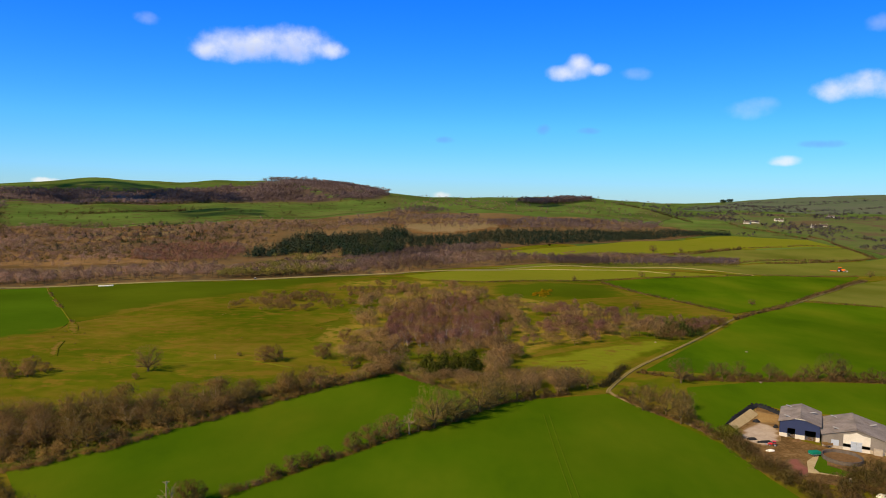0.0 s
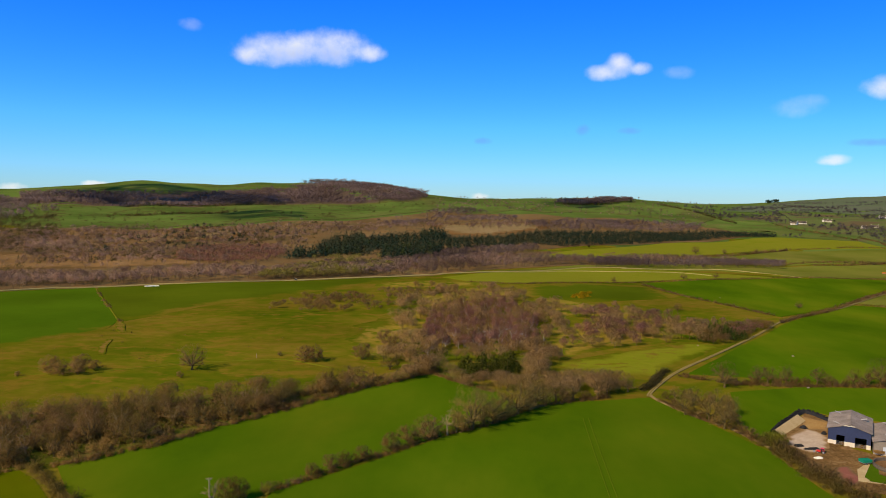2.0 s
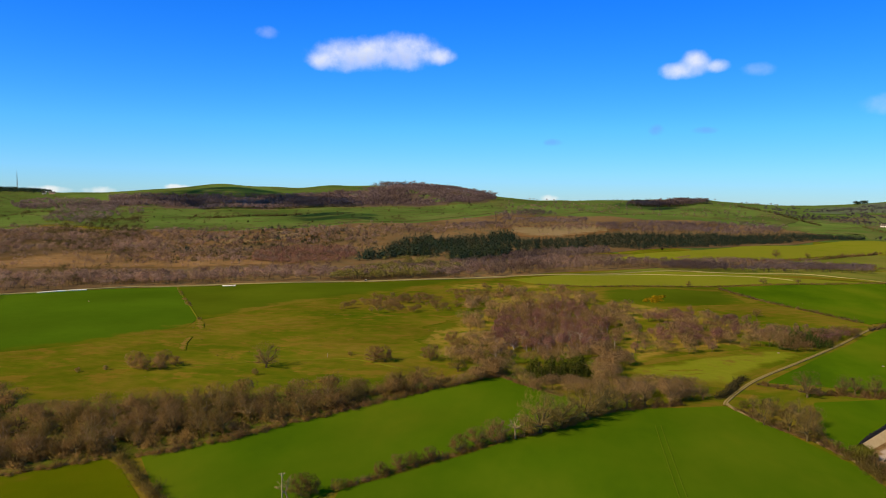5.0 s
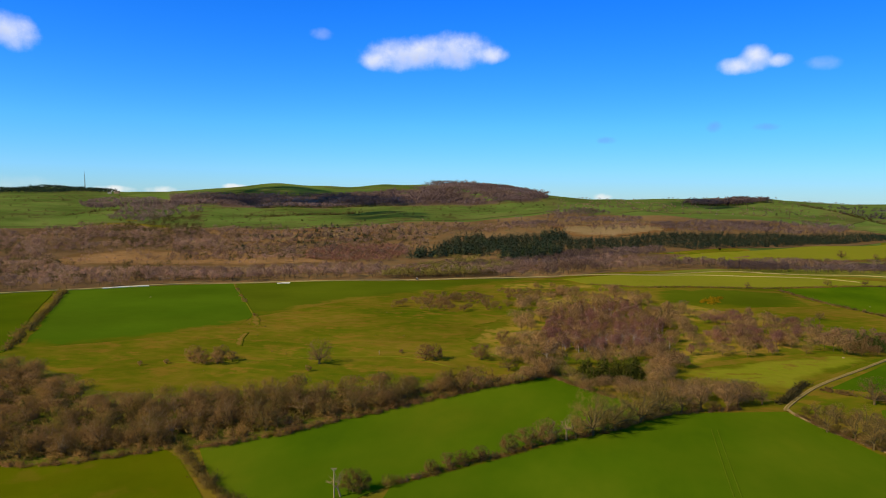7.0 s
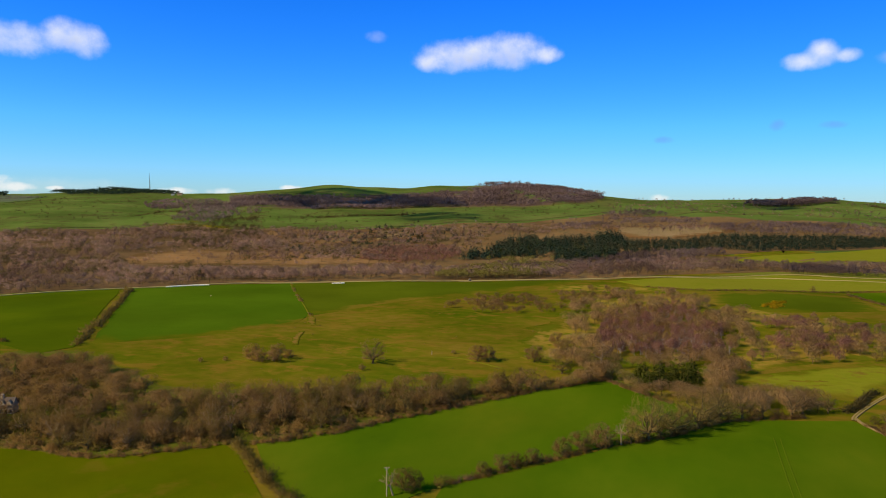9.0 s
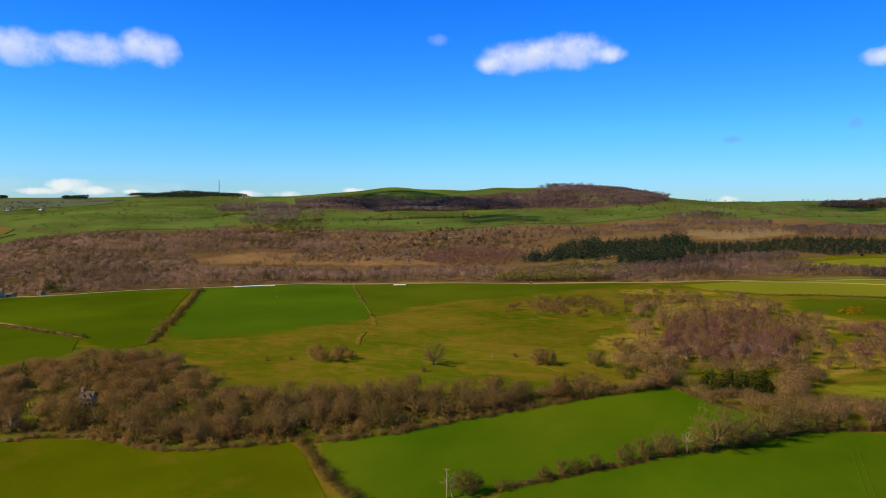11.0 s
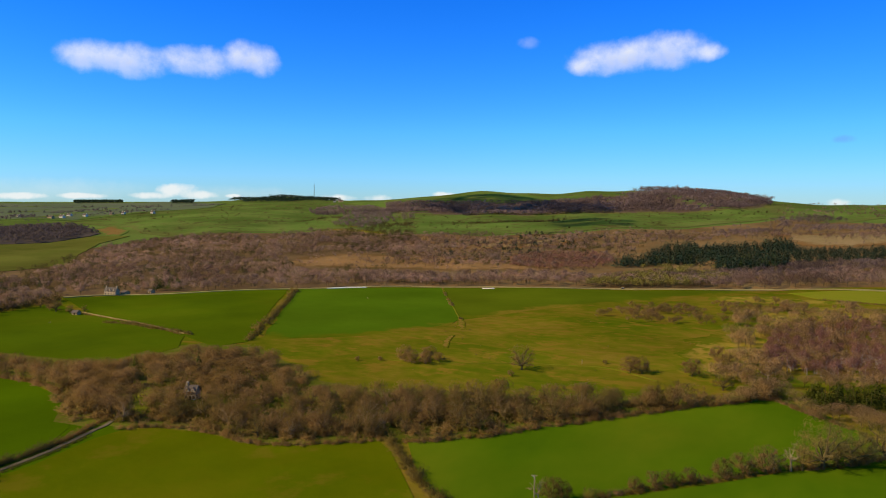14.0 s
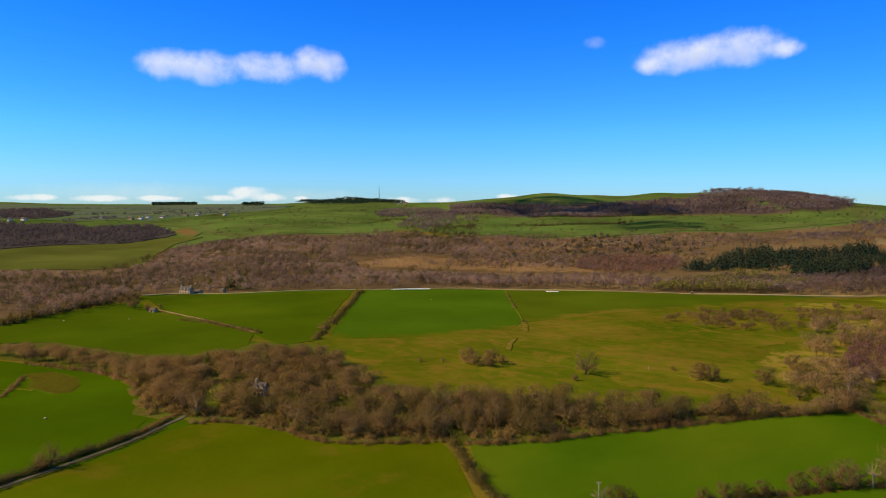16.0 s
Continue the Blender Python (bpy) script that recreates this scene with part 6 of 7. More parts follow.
hedge([(93.8, 229.0), (97.2, 218.3), (97.8, 203.6), (99.5, 190.1), (101.5, 179.0), (103.6, 169.9)], 5.4, 6, 68, "thick olive hedge below the farmyard", M_TWIG_OLIVE)
hedge([(98.6, 227.8), (100.9, 212.0), (104.0, 197.1), (106.8, 181.6)], 4.6, 6, 69, "brown bramble hedge behind the farmyard")
hedge([(157, 683), (172, 611), (198, 537), (212, 495)], 2.4, 3, 70, "thin thorn hedge across pasture", None, 0.35)
hedge([(-12, 669), (42, 655), (123, 684), (215, 712), (322, 757), (477, 789)], 2.2, 3, 71, "low dark hedge along a strip field")
hedge([(302, 566), (326, 551), (346, 535), (383, 507)], 2.2, 3, 72, "low hedge between fields", None, 0.3)
hedge([(-211.0, 76.5), (-212.7, 85.6), (-214.1, 95.4), (-216.8, 108.3), (-218.9, 122.4), (-221.4, 131.9)], 3.4, 2.2, 73, "dark hedge bank along a lane", M_TWIG_DARK)
hedge([(-206.0, 74.7), (-207.5, 83.5), (-208.8, 94.5), (-211.2, 109.0), (-214.5, 125.8), (-219.9, 141.8)], 1.3, 1.4, 88, "low rough verge along a lane", M_TWIG_DARK, 0.3)
hedge([(-220.8, 131.6), (-223.9, 139.9), (-228.5, 149.7), (-230.5, 157.1)], 2.6, 2.4, 74, "dark hedge along the lane's bend")
hedge([(-523, 307), (-488, 303), (-457, 301), (-387, 289), (-334, 277)], 1.6, 2, 75, "gappy brown hedge along a pale lane", None, 0.5)
hedge([(226, 994), (300, 997), (373, 1020), (479, 1111)], 5, 5, 76, "bushy hedge between pale fields")
hedge([(396, 916), (482, 953), (551, 965), (619, 993)], 4, 5, 77, "dark hedge across the valley fields", None, 0.25)
hedge([(675, 1279), (678, 1209), (638, 1074), (620, 988)], 4, 5, 78, "hedge running down to a wood")
hedge([(-123.0, 193.4), (-106.5, 208.7), (-87.0, 236.5), (-57.0, 273.9), (-31.7, 300.1), (-18.6, 313.9)], 3.4, 4, 79, "brown wood-edge hedge of brambles")
hedge([(-217.1, 152.6), (-210.4, 161.1), (-193.0, 167.5), (-170.1, 167.6), (-155.1, 174.0), (-133.4, 190.0)], 2.8, 4, 80, "brown brambly edge of the valley wood")
hedge([(-369, 162), (-336, 169), (-305, 172), (-276.0, 166.3), (-254.2, 157.1)], 3.0, 4, 81, "brown hedge round a pasture's end")
hedge([(-312, 127), (-323, 136), (-341, 149)], 2.0, 2.5, 82, "short brown hedge across a pasture")
hedge([(425, 907), (468, 909), (545, 961)], 4, 5, 90, "dark hedge across pale fields", None, 0.2)
hedge([(483, 1125), (553, 1127), (584, 1137), (646, 1142)], 3.5, 5, 91, "thin dark hedge between hill fields", None, 0.3)
hedge([(491, 1928), (544, 1802), (565, 1581)], 7, 9, 92, "dark hedge falling down the hillside", M_TWIG_DARK, 0.1, 6)
hedge([(-680, 1229), (-602, 1274), (-500, 1391)], 6.5, 9, 93, "broken thorn line across an upland pasture", M_TWIG_DARK, 0.3, 5)
hedge([(-684, 1258), (-587, 1258), (-528, 1342), (-506, 1371)], 6.5, 9, 83, "dark thorn line across an upland pasture", M_TWIG_DARK, 0.2, 5)
hedge([(-734, 1400), (-647, 1463), (-556, 1509), (-452, 1571)], 7.5, 9, 84, "upland thorn hedge below the wood", M_TWIG_DARK, 0.1, 5)
hedge([(-955, 1073), (-943, 1169), (-823, 1129), (-719, 1135)], 6, 8, 85, "thin upland thorn hedge on pasture", M_TWIG_DARK, 0.2, 6)
hedge([(645, 1562), (640, 1315), (657, 1244)], 5, 6, 86, "far hedge on the hillside", None, 0.2, 6)
hedge([(71.3, 297.0), (76.6, 307.1), (84, 322), (89, 332)], 3.2, 2.5, 89, "short dark hedge bank beside the track", M_TWIG_DARK)
hedge([(-18.8, 308.9), (-10.8, 299.6), (-2.0, 291.0), (5.2, 284.4)], 2.6, 3, 87, "brambly hedge at a field corner")


# ---- the farmyard ----
patch("farmyard", [(100.7, 234.5), (125.8, 269.3), (130.6, 261.6), (118.7, 236.2), (127.3, 226.5), (143.9, 217.1), (157.5, 208.3), (141.8, 186.8), (118.7, 190.2), (106.8, 194.8), (102.7, 203.1), (102.5, 215.7), (100.8, 223.0)], M_MUD, "muddy brown farmyard with wheel marks", "yard", lift=0.16, uneven=1.5)
patch("concrete_apron", [(107.5, 241.3), (118.2, 252.4), (122.3, 243.7), (116.1, 230.1), (107.0, 223.7), (103.2, 231.2)], M_APRON, "pale worn concrete apron in a farmyard", "yard", lift=0.26)
patch("silage_floor", [(123.0, 265.6), (129.8, 258.1), (124.0, 248.7), (116.6, 249.7)], M_SILAGE, "ochre silage clamp floor", "yard", lift=0.24)
patch("gravel_patch", [(108.3, 211.8), (113.6, 213.8), (112.4, 202.3), (107.3, 197.4), (104.8, 200.7)], M_RED_EARTH, "red-brown gravel by the yard entrance", "yard", lift=0.26)
patch("grass_verge", [(122.5, 217.7), (124.7, 217.8), (119.4, 207.6), (123.2, 203.4), (129.9, 203.1), (120.5, 198.6), (113.7, 201.5), (114.0, 205.2)], M_FIELD_BRIGHT, "small green grass plot beside a tank", "verge", lift=0.28)
patch("concrete_path", [(114.9, 211.0), (121.3, 217.5), (122.3, 216.7), (113.5, 204.3), (122.1, 201.5), (120.2, 198.7), (110.1, 201.2)], M_SAND, "yellowish concrete path round the tank", "path", lift=0.27)


def barn(x, y, turn, width, depth, eaves, ridge, label, front, side):
    """A portal-frame shed: front is a list of (name, material, x0, z0, x1, z1) panels on the gable; returns the thing."""
    ob = base("barn", x, y, turn, label, "barn", "farm barns", 0.2)
    t = 0.25
    slope = (ridge - eaves) / (width / 2)
    bm = bmesh.new()
    for sx in (1, -1):
        cx = width / 2
        outer = [(cx, ridge), (cx + sx * (cx + 0.5), eaves - 0.5 * slope)]
        q = []
        for yy in (-0.5, depth + 0.5):
            for px, pz in outer:
                q += [bm.verts.new((px, yy, pz)), bm.verts.new((px, yy, pz + 0.16))]
        for a in ((0, 2, 6, 4), (1, 5, 7, 3), (0, 1, 3, 2), (4, 6, 7, 5), (2, 3, 7, 6), (0, 4, 5, 1)):
            bm.faces.new([q[i] for i in a])
    part("roof", bm, M_SHEET, ob, "weathered grey corrugated fibre-cement roof")
    part("ridge_cap", box(width / 2 - 0.22, -0.5, ridge + 0.1, width / 2 + 0.22, depth + 0.5, ridge + 0.24, 0.03), M_SHEET, ob)
    for k in range(4):
        yy = depth * (0.14 + 0.24 * k)
        for sx in (-1, 1):
            a = width * 0.25
            z = eaves + (ridge - eaves) * 0.5 + 0.17
            bm = box(-1.9, -0.5, 0, 1.9, 0.5, 0.03)
            bmesh.ops.rotate(bm, verts=bm.verts, matrix=Matrix.Rotation(math.atan(slope) * -sx, 3, "Y"))
            bmesh.ops.translate(bm, verts=bm.verts, vec=(width / 2 + sx * a, yy, z))
            if (k + (sx > 0)) % 3 == 0:
                part("roof_light", bm, M_SKYLIGHT, ob)
            else:
                bm.free()
    # back gable and sides
    bm = bmesh.new()
    ring = [bm.verts.new(v) for v in ((0, depth, 0), (width, depth, 0), (width, depth, eaves), (width / 2, depth, ridge), (0, depth, eaves))]
    f = bm.faces.new(ring)
    made = bmesh.ops.extrude_face_region(bm, geom=[f])
    bmesh.ops.translate(bm, verts=[v for v in made["geom"] if isinstance(v, bmesh.types.BMVert)], vec=(0, -t, 0))
    part("back_wall", bm, side, ob)
    part("side_wall", box(0, t, 0, t, depth - t, eaves), side, ob)
    part("side_wall", box(width - t, t, 0, width, depth - t, 1.8), M_CONCRETE, ob, "concrete lower side wall")
    n = int(depth / 4.5)
    for k in range(n + 1):
        yy = t + (depth - 2 * t - 0.3) * k / n
        part("stanchion", box(width - 0.3, yy, 1.8, width, yy + 0.3, eaves), M_STEEL, ob)
    part("cladding_strip", box(width - 0.12, t, eaves - 1.3, width + 0.02, depth - t, eaves), side, ob)
    for name, mat, x0, z0, x1, z1 in front:
        part(name, box(x0, 0, z0, x1, t, z1), mat, ob)
    # gable triangle
    bm = bmesh.new()
    ring = [bm.verts.new(v) for v in ((0, 0, eaves - 0.02), (width, 0, eaves - 0.02), (width / 2, 0, ridge))]
    f = bm.faces.new(ring)
    made = bmesh.ops.extrude_face_region(bm, geom=[f])
    bmesh.ops.translate(bm, verts=[v for v in made["geom"] if isinstance(v, bmesh.types.BMVert)], vec=(0, t, 0))
    part("gable", bm, front[0][1], ob)
    part("barn_floor", box(t, t, 0.1, width - t, depth - t, 0.25), M_MUD, ob)
    return ob


W, E = 12.4, 5.7
blue_barn = barn(118.3, 236.1, -28.5, W, 19.0, E, 7.6, "dark blue clad cattle shed with white block base", [
    ("cladding", M_BLUE, 0, 1.7, 2.5, 3.6), ("cladding", M_BLUE, 4.9, 1.7, 7.9, 3.6), ("cladding", M_BLUE, 11.2, 1.7, W, 3.6), ("cladding", M_BLUE, 0, 3.6, W, E),
    ("block_wall", M_WHITE_WALL, 0, 0, 2.5, 1.7), ("block_wall", M_WHITE_WALL, 4.9, 0, 7.9, 1.7), ("block_wall", M_WHITE_WALL, 11.2, 0, W, 1.7)], M_BLUE)
for x0, x1 in ((2.5, 4.9), (7.9, 11.2)):
    for z in (0.45, 0.8, 1.15, 1.5):
        part("gate_rail", box(x0, 0.08, z, x1, 0.14, z + 0.06), M_STEEL, blue_barn)
part("barge_board", box(W / 2 - 1.6, -0.56, 7.15, W / 2 + 1.6, -0.5, 7.4), M_WHITE_WALL, blue_barn, "white board under the ridge")

W, E = 19.4, 4.6
grey_barn = barn(127.9, 226.2, -26.4, W, 20.0, E, 7.4, "broad grey farm shed with white front panel", [
    ("cladding", M_GREY_CLAD, 0, 1.4, 6.0, E), ("cladding", M_GREY_CLAD, 13.7, 1.4, W, E), ("block_wall", M_CONCRETE, 0, 0, 6.0, 1.4), ("block_wall", M_CONCRETE, 13.7, 0, W, 1.4),
    ("panel", M_WHITE_WALL, 6.0, 2.4, 8.2, E), ("panel", M_WHITE_WALL, 11.4, 2.4, 13.7, E), ("panel", M_WHITE_WALL, 8.2, 3.4, 11.4, E), ("block_wall", M_WHITE_WALL, 6.0, 0, 8.2, 1.3), ("block_wall", M_WHITE_WALL, 11.4, 0, 13.7, 1.3)], M_GREY_CLAD)
bm = bmesh.new()
ring = [bm.verts.new(v) for v in ((6.0, -0.06, 4.4), (13.7, -0.06, 4.4), (13.7, -0.06, 5.4), (11.6, -0.06, 5.7), (9.7, -0.06, 6.5), (7.8, -0.06, 5.7), (6.0, -0.06, 5.4))]
bm.faces.new(ring)
made = bmesh.ops.extrude_face_region(bm, geom=list(bm.faces))
bmesh.ops.translate(bm, verts=[v for v in made["geom"] if isinstance(v, bmesh.types.BMVert)], vec=(0, 0.05, 0))
part("gable_panel", bm, M_WHITE_WALL, grey_barn, "stained white gable panel")
for x0 in (8.2, 9.82):
    door = part("sliding_door", box(x0, -0.05, 0.1, x0 + 1.58, 0.1, 3.4, 0.02), M_DOOR, grey_barn, "grey-blue sheeted sliding door")
    for z in (0.5, 1.7, 2.9):
        part("door_rail", box(x0 + 0.05, -0.1, z, x0 + 1.53, -0.05, z + 0.1), M_STEEL, door)
part("hatch", box(2.6, -0.06, 1.3, 4.8, 0.0, 3.2, 0.02), M_DOOR, grey_barn, "pale sheeted hatch")
part("lean_to", box(14.6, -1.6, 0, 17.2, -0.02, 2.2, 0.04), M_CONCRETE, grey_barn, "small concrete lean-to")


def slurry_tank(x, y, radius, height):
    ob = base("slurry_tank", x, y, 0, "round open slurry tank with stained brown panel wall", "tank", sink=0.4)
    n = 28
    for k in range(n):
        a0, a1 = 2 * math.pi * k / n, 2 * math.pi * (k + 0.97) / n
        bm = bmesh.new()
        q = [bm.verts.new((math.cos(a) * r, math.sin(a) * r, z)) for a in (a0, a1) for r in (radius, radius - 0.16) for z in (0, height)]
        for i in ((0, 1, 5, 4), (2, 6, 7, 3), (1, 3, 7, 5), (0, 4, 6, 2), (0, 2, 3, 1), (4, 5, 7, 6)):
            bm.faces.new([q[j] for j in i])
        part("wall_panel", bm, M_TANK, ob)
    for z in (height, height * 0.55):
        v, f = tube([Vector((math.cos(2 * math.pi * k / 48) * (radius + 0.08), math.sin(2 * math.pi * k / 48) * (radius + 0.08), z)) for k in range(49)], [0.09] * 49, 4)
        part("rim", (np.array(v), np.array(f)), M_TANK, ob)
    bm = bmesh.new()
    bmesh.ops.create_circle(bm, cap_ends=True, segments=48, radius=radius - 0.2, matrix=Matrix.Translation((0, 0, height * 0.55)))
    part("slurry", bm, M_SLURRY, ob, "brown crusted slurry surface")
    return ob


slurry_tank(127.2, 213.2, 5.7, 2.0)


def tyre_bank(points, height):
    """The clamp's bank: a humped earth wall sheeted in black, with old tyres along its crest."""
    path = smooth_path(points, 1.2)
    v, f = [], []
    prof = ((-1.6, 0), (-0.9, 0.75), (0, 1.0), (0.9, 0.75), (1.6, 0))
    for i, p in enumerate(path):
        d = (path[min(i + 1, len(path) - 1)] - path[max(i - 1, 0)]).normalized()
        for o, h in prof:
            q = p + Vector((d.y, -d.x)) * o * (1 + 0.2 * noise.noise((p.x, p.y, o)))
            v.append((q.x, q.y, float(land(q.x, q.y)) - 0.1 + height * h * (1 + 0.25 * noise.noise((p.x * 0.8, p.y * 0.8, 4)))))
    for i in range(len(path) - 1):
        for k in range(4):
            a = i * 5 + k
            f.append((a, a + 1, a + 6, a + 5))
    ob = tagged(new("clamp_bank", mesh_of("clamp_bank", v, f, M_RUBBER)), "black sheeted clamp bank topped with old tyres", "bank")
    tyre = None
    for i, p in enumerate(path[::1]):
        bm_v, bm_f = tube([Vector((math.cos(a) * 0.36, math.sin(a) * 0.36, 0)) for a in np.linspace(0, 6.283, 11)], [0.14] * 11, 4)
        if tyre is None:
            tyre = mesh_of("tyre", np.array(bm_v), np.array(bm_f), M_RUBBER)
        t = new("tyre", tyre)
        t.parent = ob
        t.matrix_basis = pose(p.x + 0.3 * math.sin(i * 2.1), p.y + 0.3 * math.cos(i * 1.7), float(land(p.x, p.y)) + height + 0.05, 12 * math.sin(i), 14 * math.cos(i), 40 * i)
    return ob


tyre_bank([(103.7, 244.2), (110.4, 254.0), (118.3, 263.4), (124.4, 270.1), (128.1, 269.3), (129.9, 263.0), (131.3, 259.5)], 1.25)


def ramp_wall(x, y, turn, length, height, width, label):
    """A leaning concrete wall of the clamp in separate panels."""
    ob = base("clamp_wall", x, y, turn, label, "wall", sink=0.1)
    n = int(length / 1.5)
    for k in range(n):
        bm = bmesh.new()
        x0, x1 = k * length / n + 0.03, (k + 1) * length / n - 0.03
        q = [bm.verts.new(c) for c in ((x0, 0, 0), (x1, 0, 0), (x1, width, height), (x0, width, height), (x0, 0.3, 0), (x1, 0.3, 0), (x1, width + 0.3, height), (x0, width + 0.3, height))]
        for i in ((0, 1, 2, 3), (7, 6, 5, 4), (0, 4, 5, 1), (3, 2, 6, 7), (0, 3, 7, 4), (1, 5, 6, 2)):
            bm.faces.new([q[j] for j in i])
        part("panel", bm, M_SAND, ob)
    return ob


(ax, ay), (bx, by) = [(106.3, 241.3), (122.3, 260.1)]
ramp_wall(ax, ay, math.degrees(math.atan2(by - ay, bx - ax)), math.hypot(bx - ax, by - ay), 1.7, 3.0, "leaning sand-coloured concrete clamp wall")


def wheel(x, y, r, w, parent):
    v, f = tube([Vector((x + math.cos(a) * (r - 0.16), y, r + math.sin(a) * (r - 0.16))) for a in np.linspace(0, 6.283, 17)], [0.17] * 17, 6)
    v = np.array(v)
    v[:, 1] = y + (v[:, 1] - y) * w / 0.34
    hub = part("wheel", rod((x, y - w * 0.35, r), (x, y + w * 0.35, r), r * 0.62, sides=14), M_STEEL, parent)
    tyre = part("tyre", (v, np.array(f)), M_RUBBER, hub)
    return hub


def tractor(x, y, turn, paint, label, size=1.0):
    ob = base("tractor", x, y, turn, label, "tractor")
    ob.matrix_basis = ob.matrix_basis @ Matrix.Scale(size, 4)
    part("bonnet", box(0.4, -0.42, 0.75, 2.1, 0.42, 1.65, 0.1), paint, ob)
    part("chassis", box(-1.1, -0.35, 0.5, 2.2, 0.35, 0.85, 0.05), M_RUBBER, ob)
    cab = part("cab", box(-1.1, -0.72, 0.9, 0.4, 0.72, 2.45, 0.12), M_GLASS, ob)
    part("cab_roof", box(-1.2, -0.82, 2.45, 0.5, 0.82, 2.68, 0.08), paint, cab)
    for sy in (-0.95, 0.95):
        wheel(-0.7, sy, 0.82, 0.5, ob)
        wheel(1.65, sy, 0.55, 0.36, ob)
        part("mudguard", box(-1.4, sy - 0.25, 1.66, 0.05, sy + 0.25, 1.76, 0.04), paint, ob)
    for sy in (-0.3, 0.3):
        part("headlight", box(2.08, sy - 0.1, 1.2, 2.14, sy + 0.1, 1.4, 0.02), M_WRAP, ob)
    part("exhaust", rod((0.9, 0.46, 1.6), (0.9, 0.46, 2.7), 0.05), M_RUBBER, ob)
    for sy in (-0.5, 0.5):
        part("loader_arm", rod((0.3, sy, 1.5), (2.9, sy, 0.7), 0.07), paint, ob)
    part("bucket", box(2.8, -0.95, 0.25, 3.4, 0.95, 0.85, 0.06), M_STEEL, ob)
    return ob


tractor(111.1, 225.2, 160, M_RED, "red farm tractor with loader on a muddy yard", 0.66)
tractor(477.5, 827.0, -32, M_ORANGE, "large orange farm machine working in a far field", 2.2)
tractor(-176.9, 655.3, 100, M_WHITE_WALL, "pale farm machine parked on the valley lane")


def trailer(x, y, turn, paint, label, length=4.2):
    ob = base("trailer", x, y, turn, label, "trailer")
    part("trailer_bed", box(-length / 2, -1.0, 0.75, length / 2, 1.0, 0.95, 0.03), M_STEEL, ob)
    for sy in (-0.98, 0.98):
        part("side_board", box(-length / 2, sy - 0.04, 0.95, length / 2, sy + 0.04, 1.75, 0.02), paint, ob)
    for sx in (-length / 2, length / 2):
        part("end_board", box(sx - 0.04, -0.94, 0.95, sx + 0.04, 0.94, 1.75, 0.02), paint, ob)
    part("cover", box(-length / 2 + 0.1, -0.9, 1.5, length / 2 - 0.1, 0.9, 1.7, 0.05), paint, ob)
    part("drawbar", rod((length / 2, 0, 0.8), (length / 2 + 1.3, 0, 0.5), 0.07), M_STEEL, ob)
    for sy in (-0.9, 0.9):
        wheel(-0.5, sy, 0.45, 0.3, ob)
    return ob


trailer(120.2, 216.5, 12, M_TEAL, "teal green farm trailer beside a concrete path", 3.2)
trailer(470.5, 829.5, -28, M_ORANGE, "orange spreader behind a farm machine", 6.5)
trailer(129.8, 225.6, 10, M_MUD, "rusty brown muck trailer beside the shed", 3.6)


def heap(x, y, w, d, h, material, label, category, name="heap"):
    """A low uneven heap under a sheet."""
    bm = bmesh.new()
    bmesh.ops.create_icosphere(bm, subdivisions=3, radius=1.0)
    for v in bm.verts:
        k = 1 + 0.25 * noise.noise(v.co * 2.3 + Vector((x, y, 0)))
        v.co = Vector((v.co.x * w * k, v.co.y * d * k, max(-0.1, v.co.z) * h * k))
    me = bpy.data.meshes.new(name)
    bm.to_mesh(me)
    bm.free()
    me.materials.append(material)
    ob = new(name, me)
    ob.matrix_basis = on_land(x, y, 15)
    return tagged(ob, label, category)


heap(107.7, 219.9, 1.9, 1.0, 0.6, M_WRAP, "white sheeted heap beside the yard hedge", "heap")
heap(117.2, 251.1, 1.5, 1.2, 1.2, M_RUBBER, "dark heap at the clamp's corner", "heap")
heap(109.6, 228.4, 3.2, 1.0, 0.8, M_RUBBER, "black plastic sheet heap beside the yard", "heap")
heap(106.5, 230.9, 2.0, 1.0, 0.9, M_RUBBER, "black covered heap by a hedge", "heap")
heap(121.3, 244.8, 1.0, 0.8, 1.4, M_RUBBER, "dark machinery heap against the shed", "heap")
heap(126.5, 221.1, 1.6, 1.0, 0.9, M_SLURRY, "brown muck heap beside the tank", "heap")
heap(112.9, 216.8, 2.4, 1.0, 0.35, M_APRON, "pale spill of chippings on the yard", "heap", "chippings_heap")
heap(121.7, 230.6, 2.0, 1.0, 0.9, M_SLURRY, "brown muck heap before the shed", "heap")
heap(121.9, 185.1, 1.6, 1.0, 0.9, M_WRAP, "white sheeted pile among bushes", "heap")


def bale(x, y, turn, material, label, group):
    ob = base("wrapped_bale", x, y, turn, label, "bale", group)
    bm = rod((-0.6, 0, 0.62), (0.6, 0, 0.62), 0.64, sides=14)
    bmesh.ops.bevel(bm, geom=[e for e in bm.edges if e.calc_face_angle(0) > 1.2], offset=0.1, segments=2, affect="EDGES")
    part("wrap", bm, material, ob)
    return ob


def bale_row(points, label, group):
    first = None
    for i, p in enumerate(smooth_path(points, 1.3)):
        if first is None:
            first = bale(p.x, p.y, 41, M_WRAP, label, group)
        else:
            copy_thing(first, on_land(p.x, p.y, 41 + 8 * math.sin(i * 3.1)))


bale_row([(-415, 509), (-403, 521), (-388, 532)], "white plastic-wrapped silage bale in a row by a lane", "lane bales")
bale_row([(-292, 588), (-282, 591)], "white wrapped bale beside a field", "field bales")


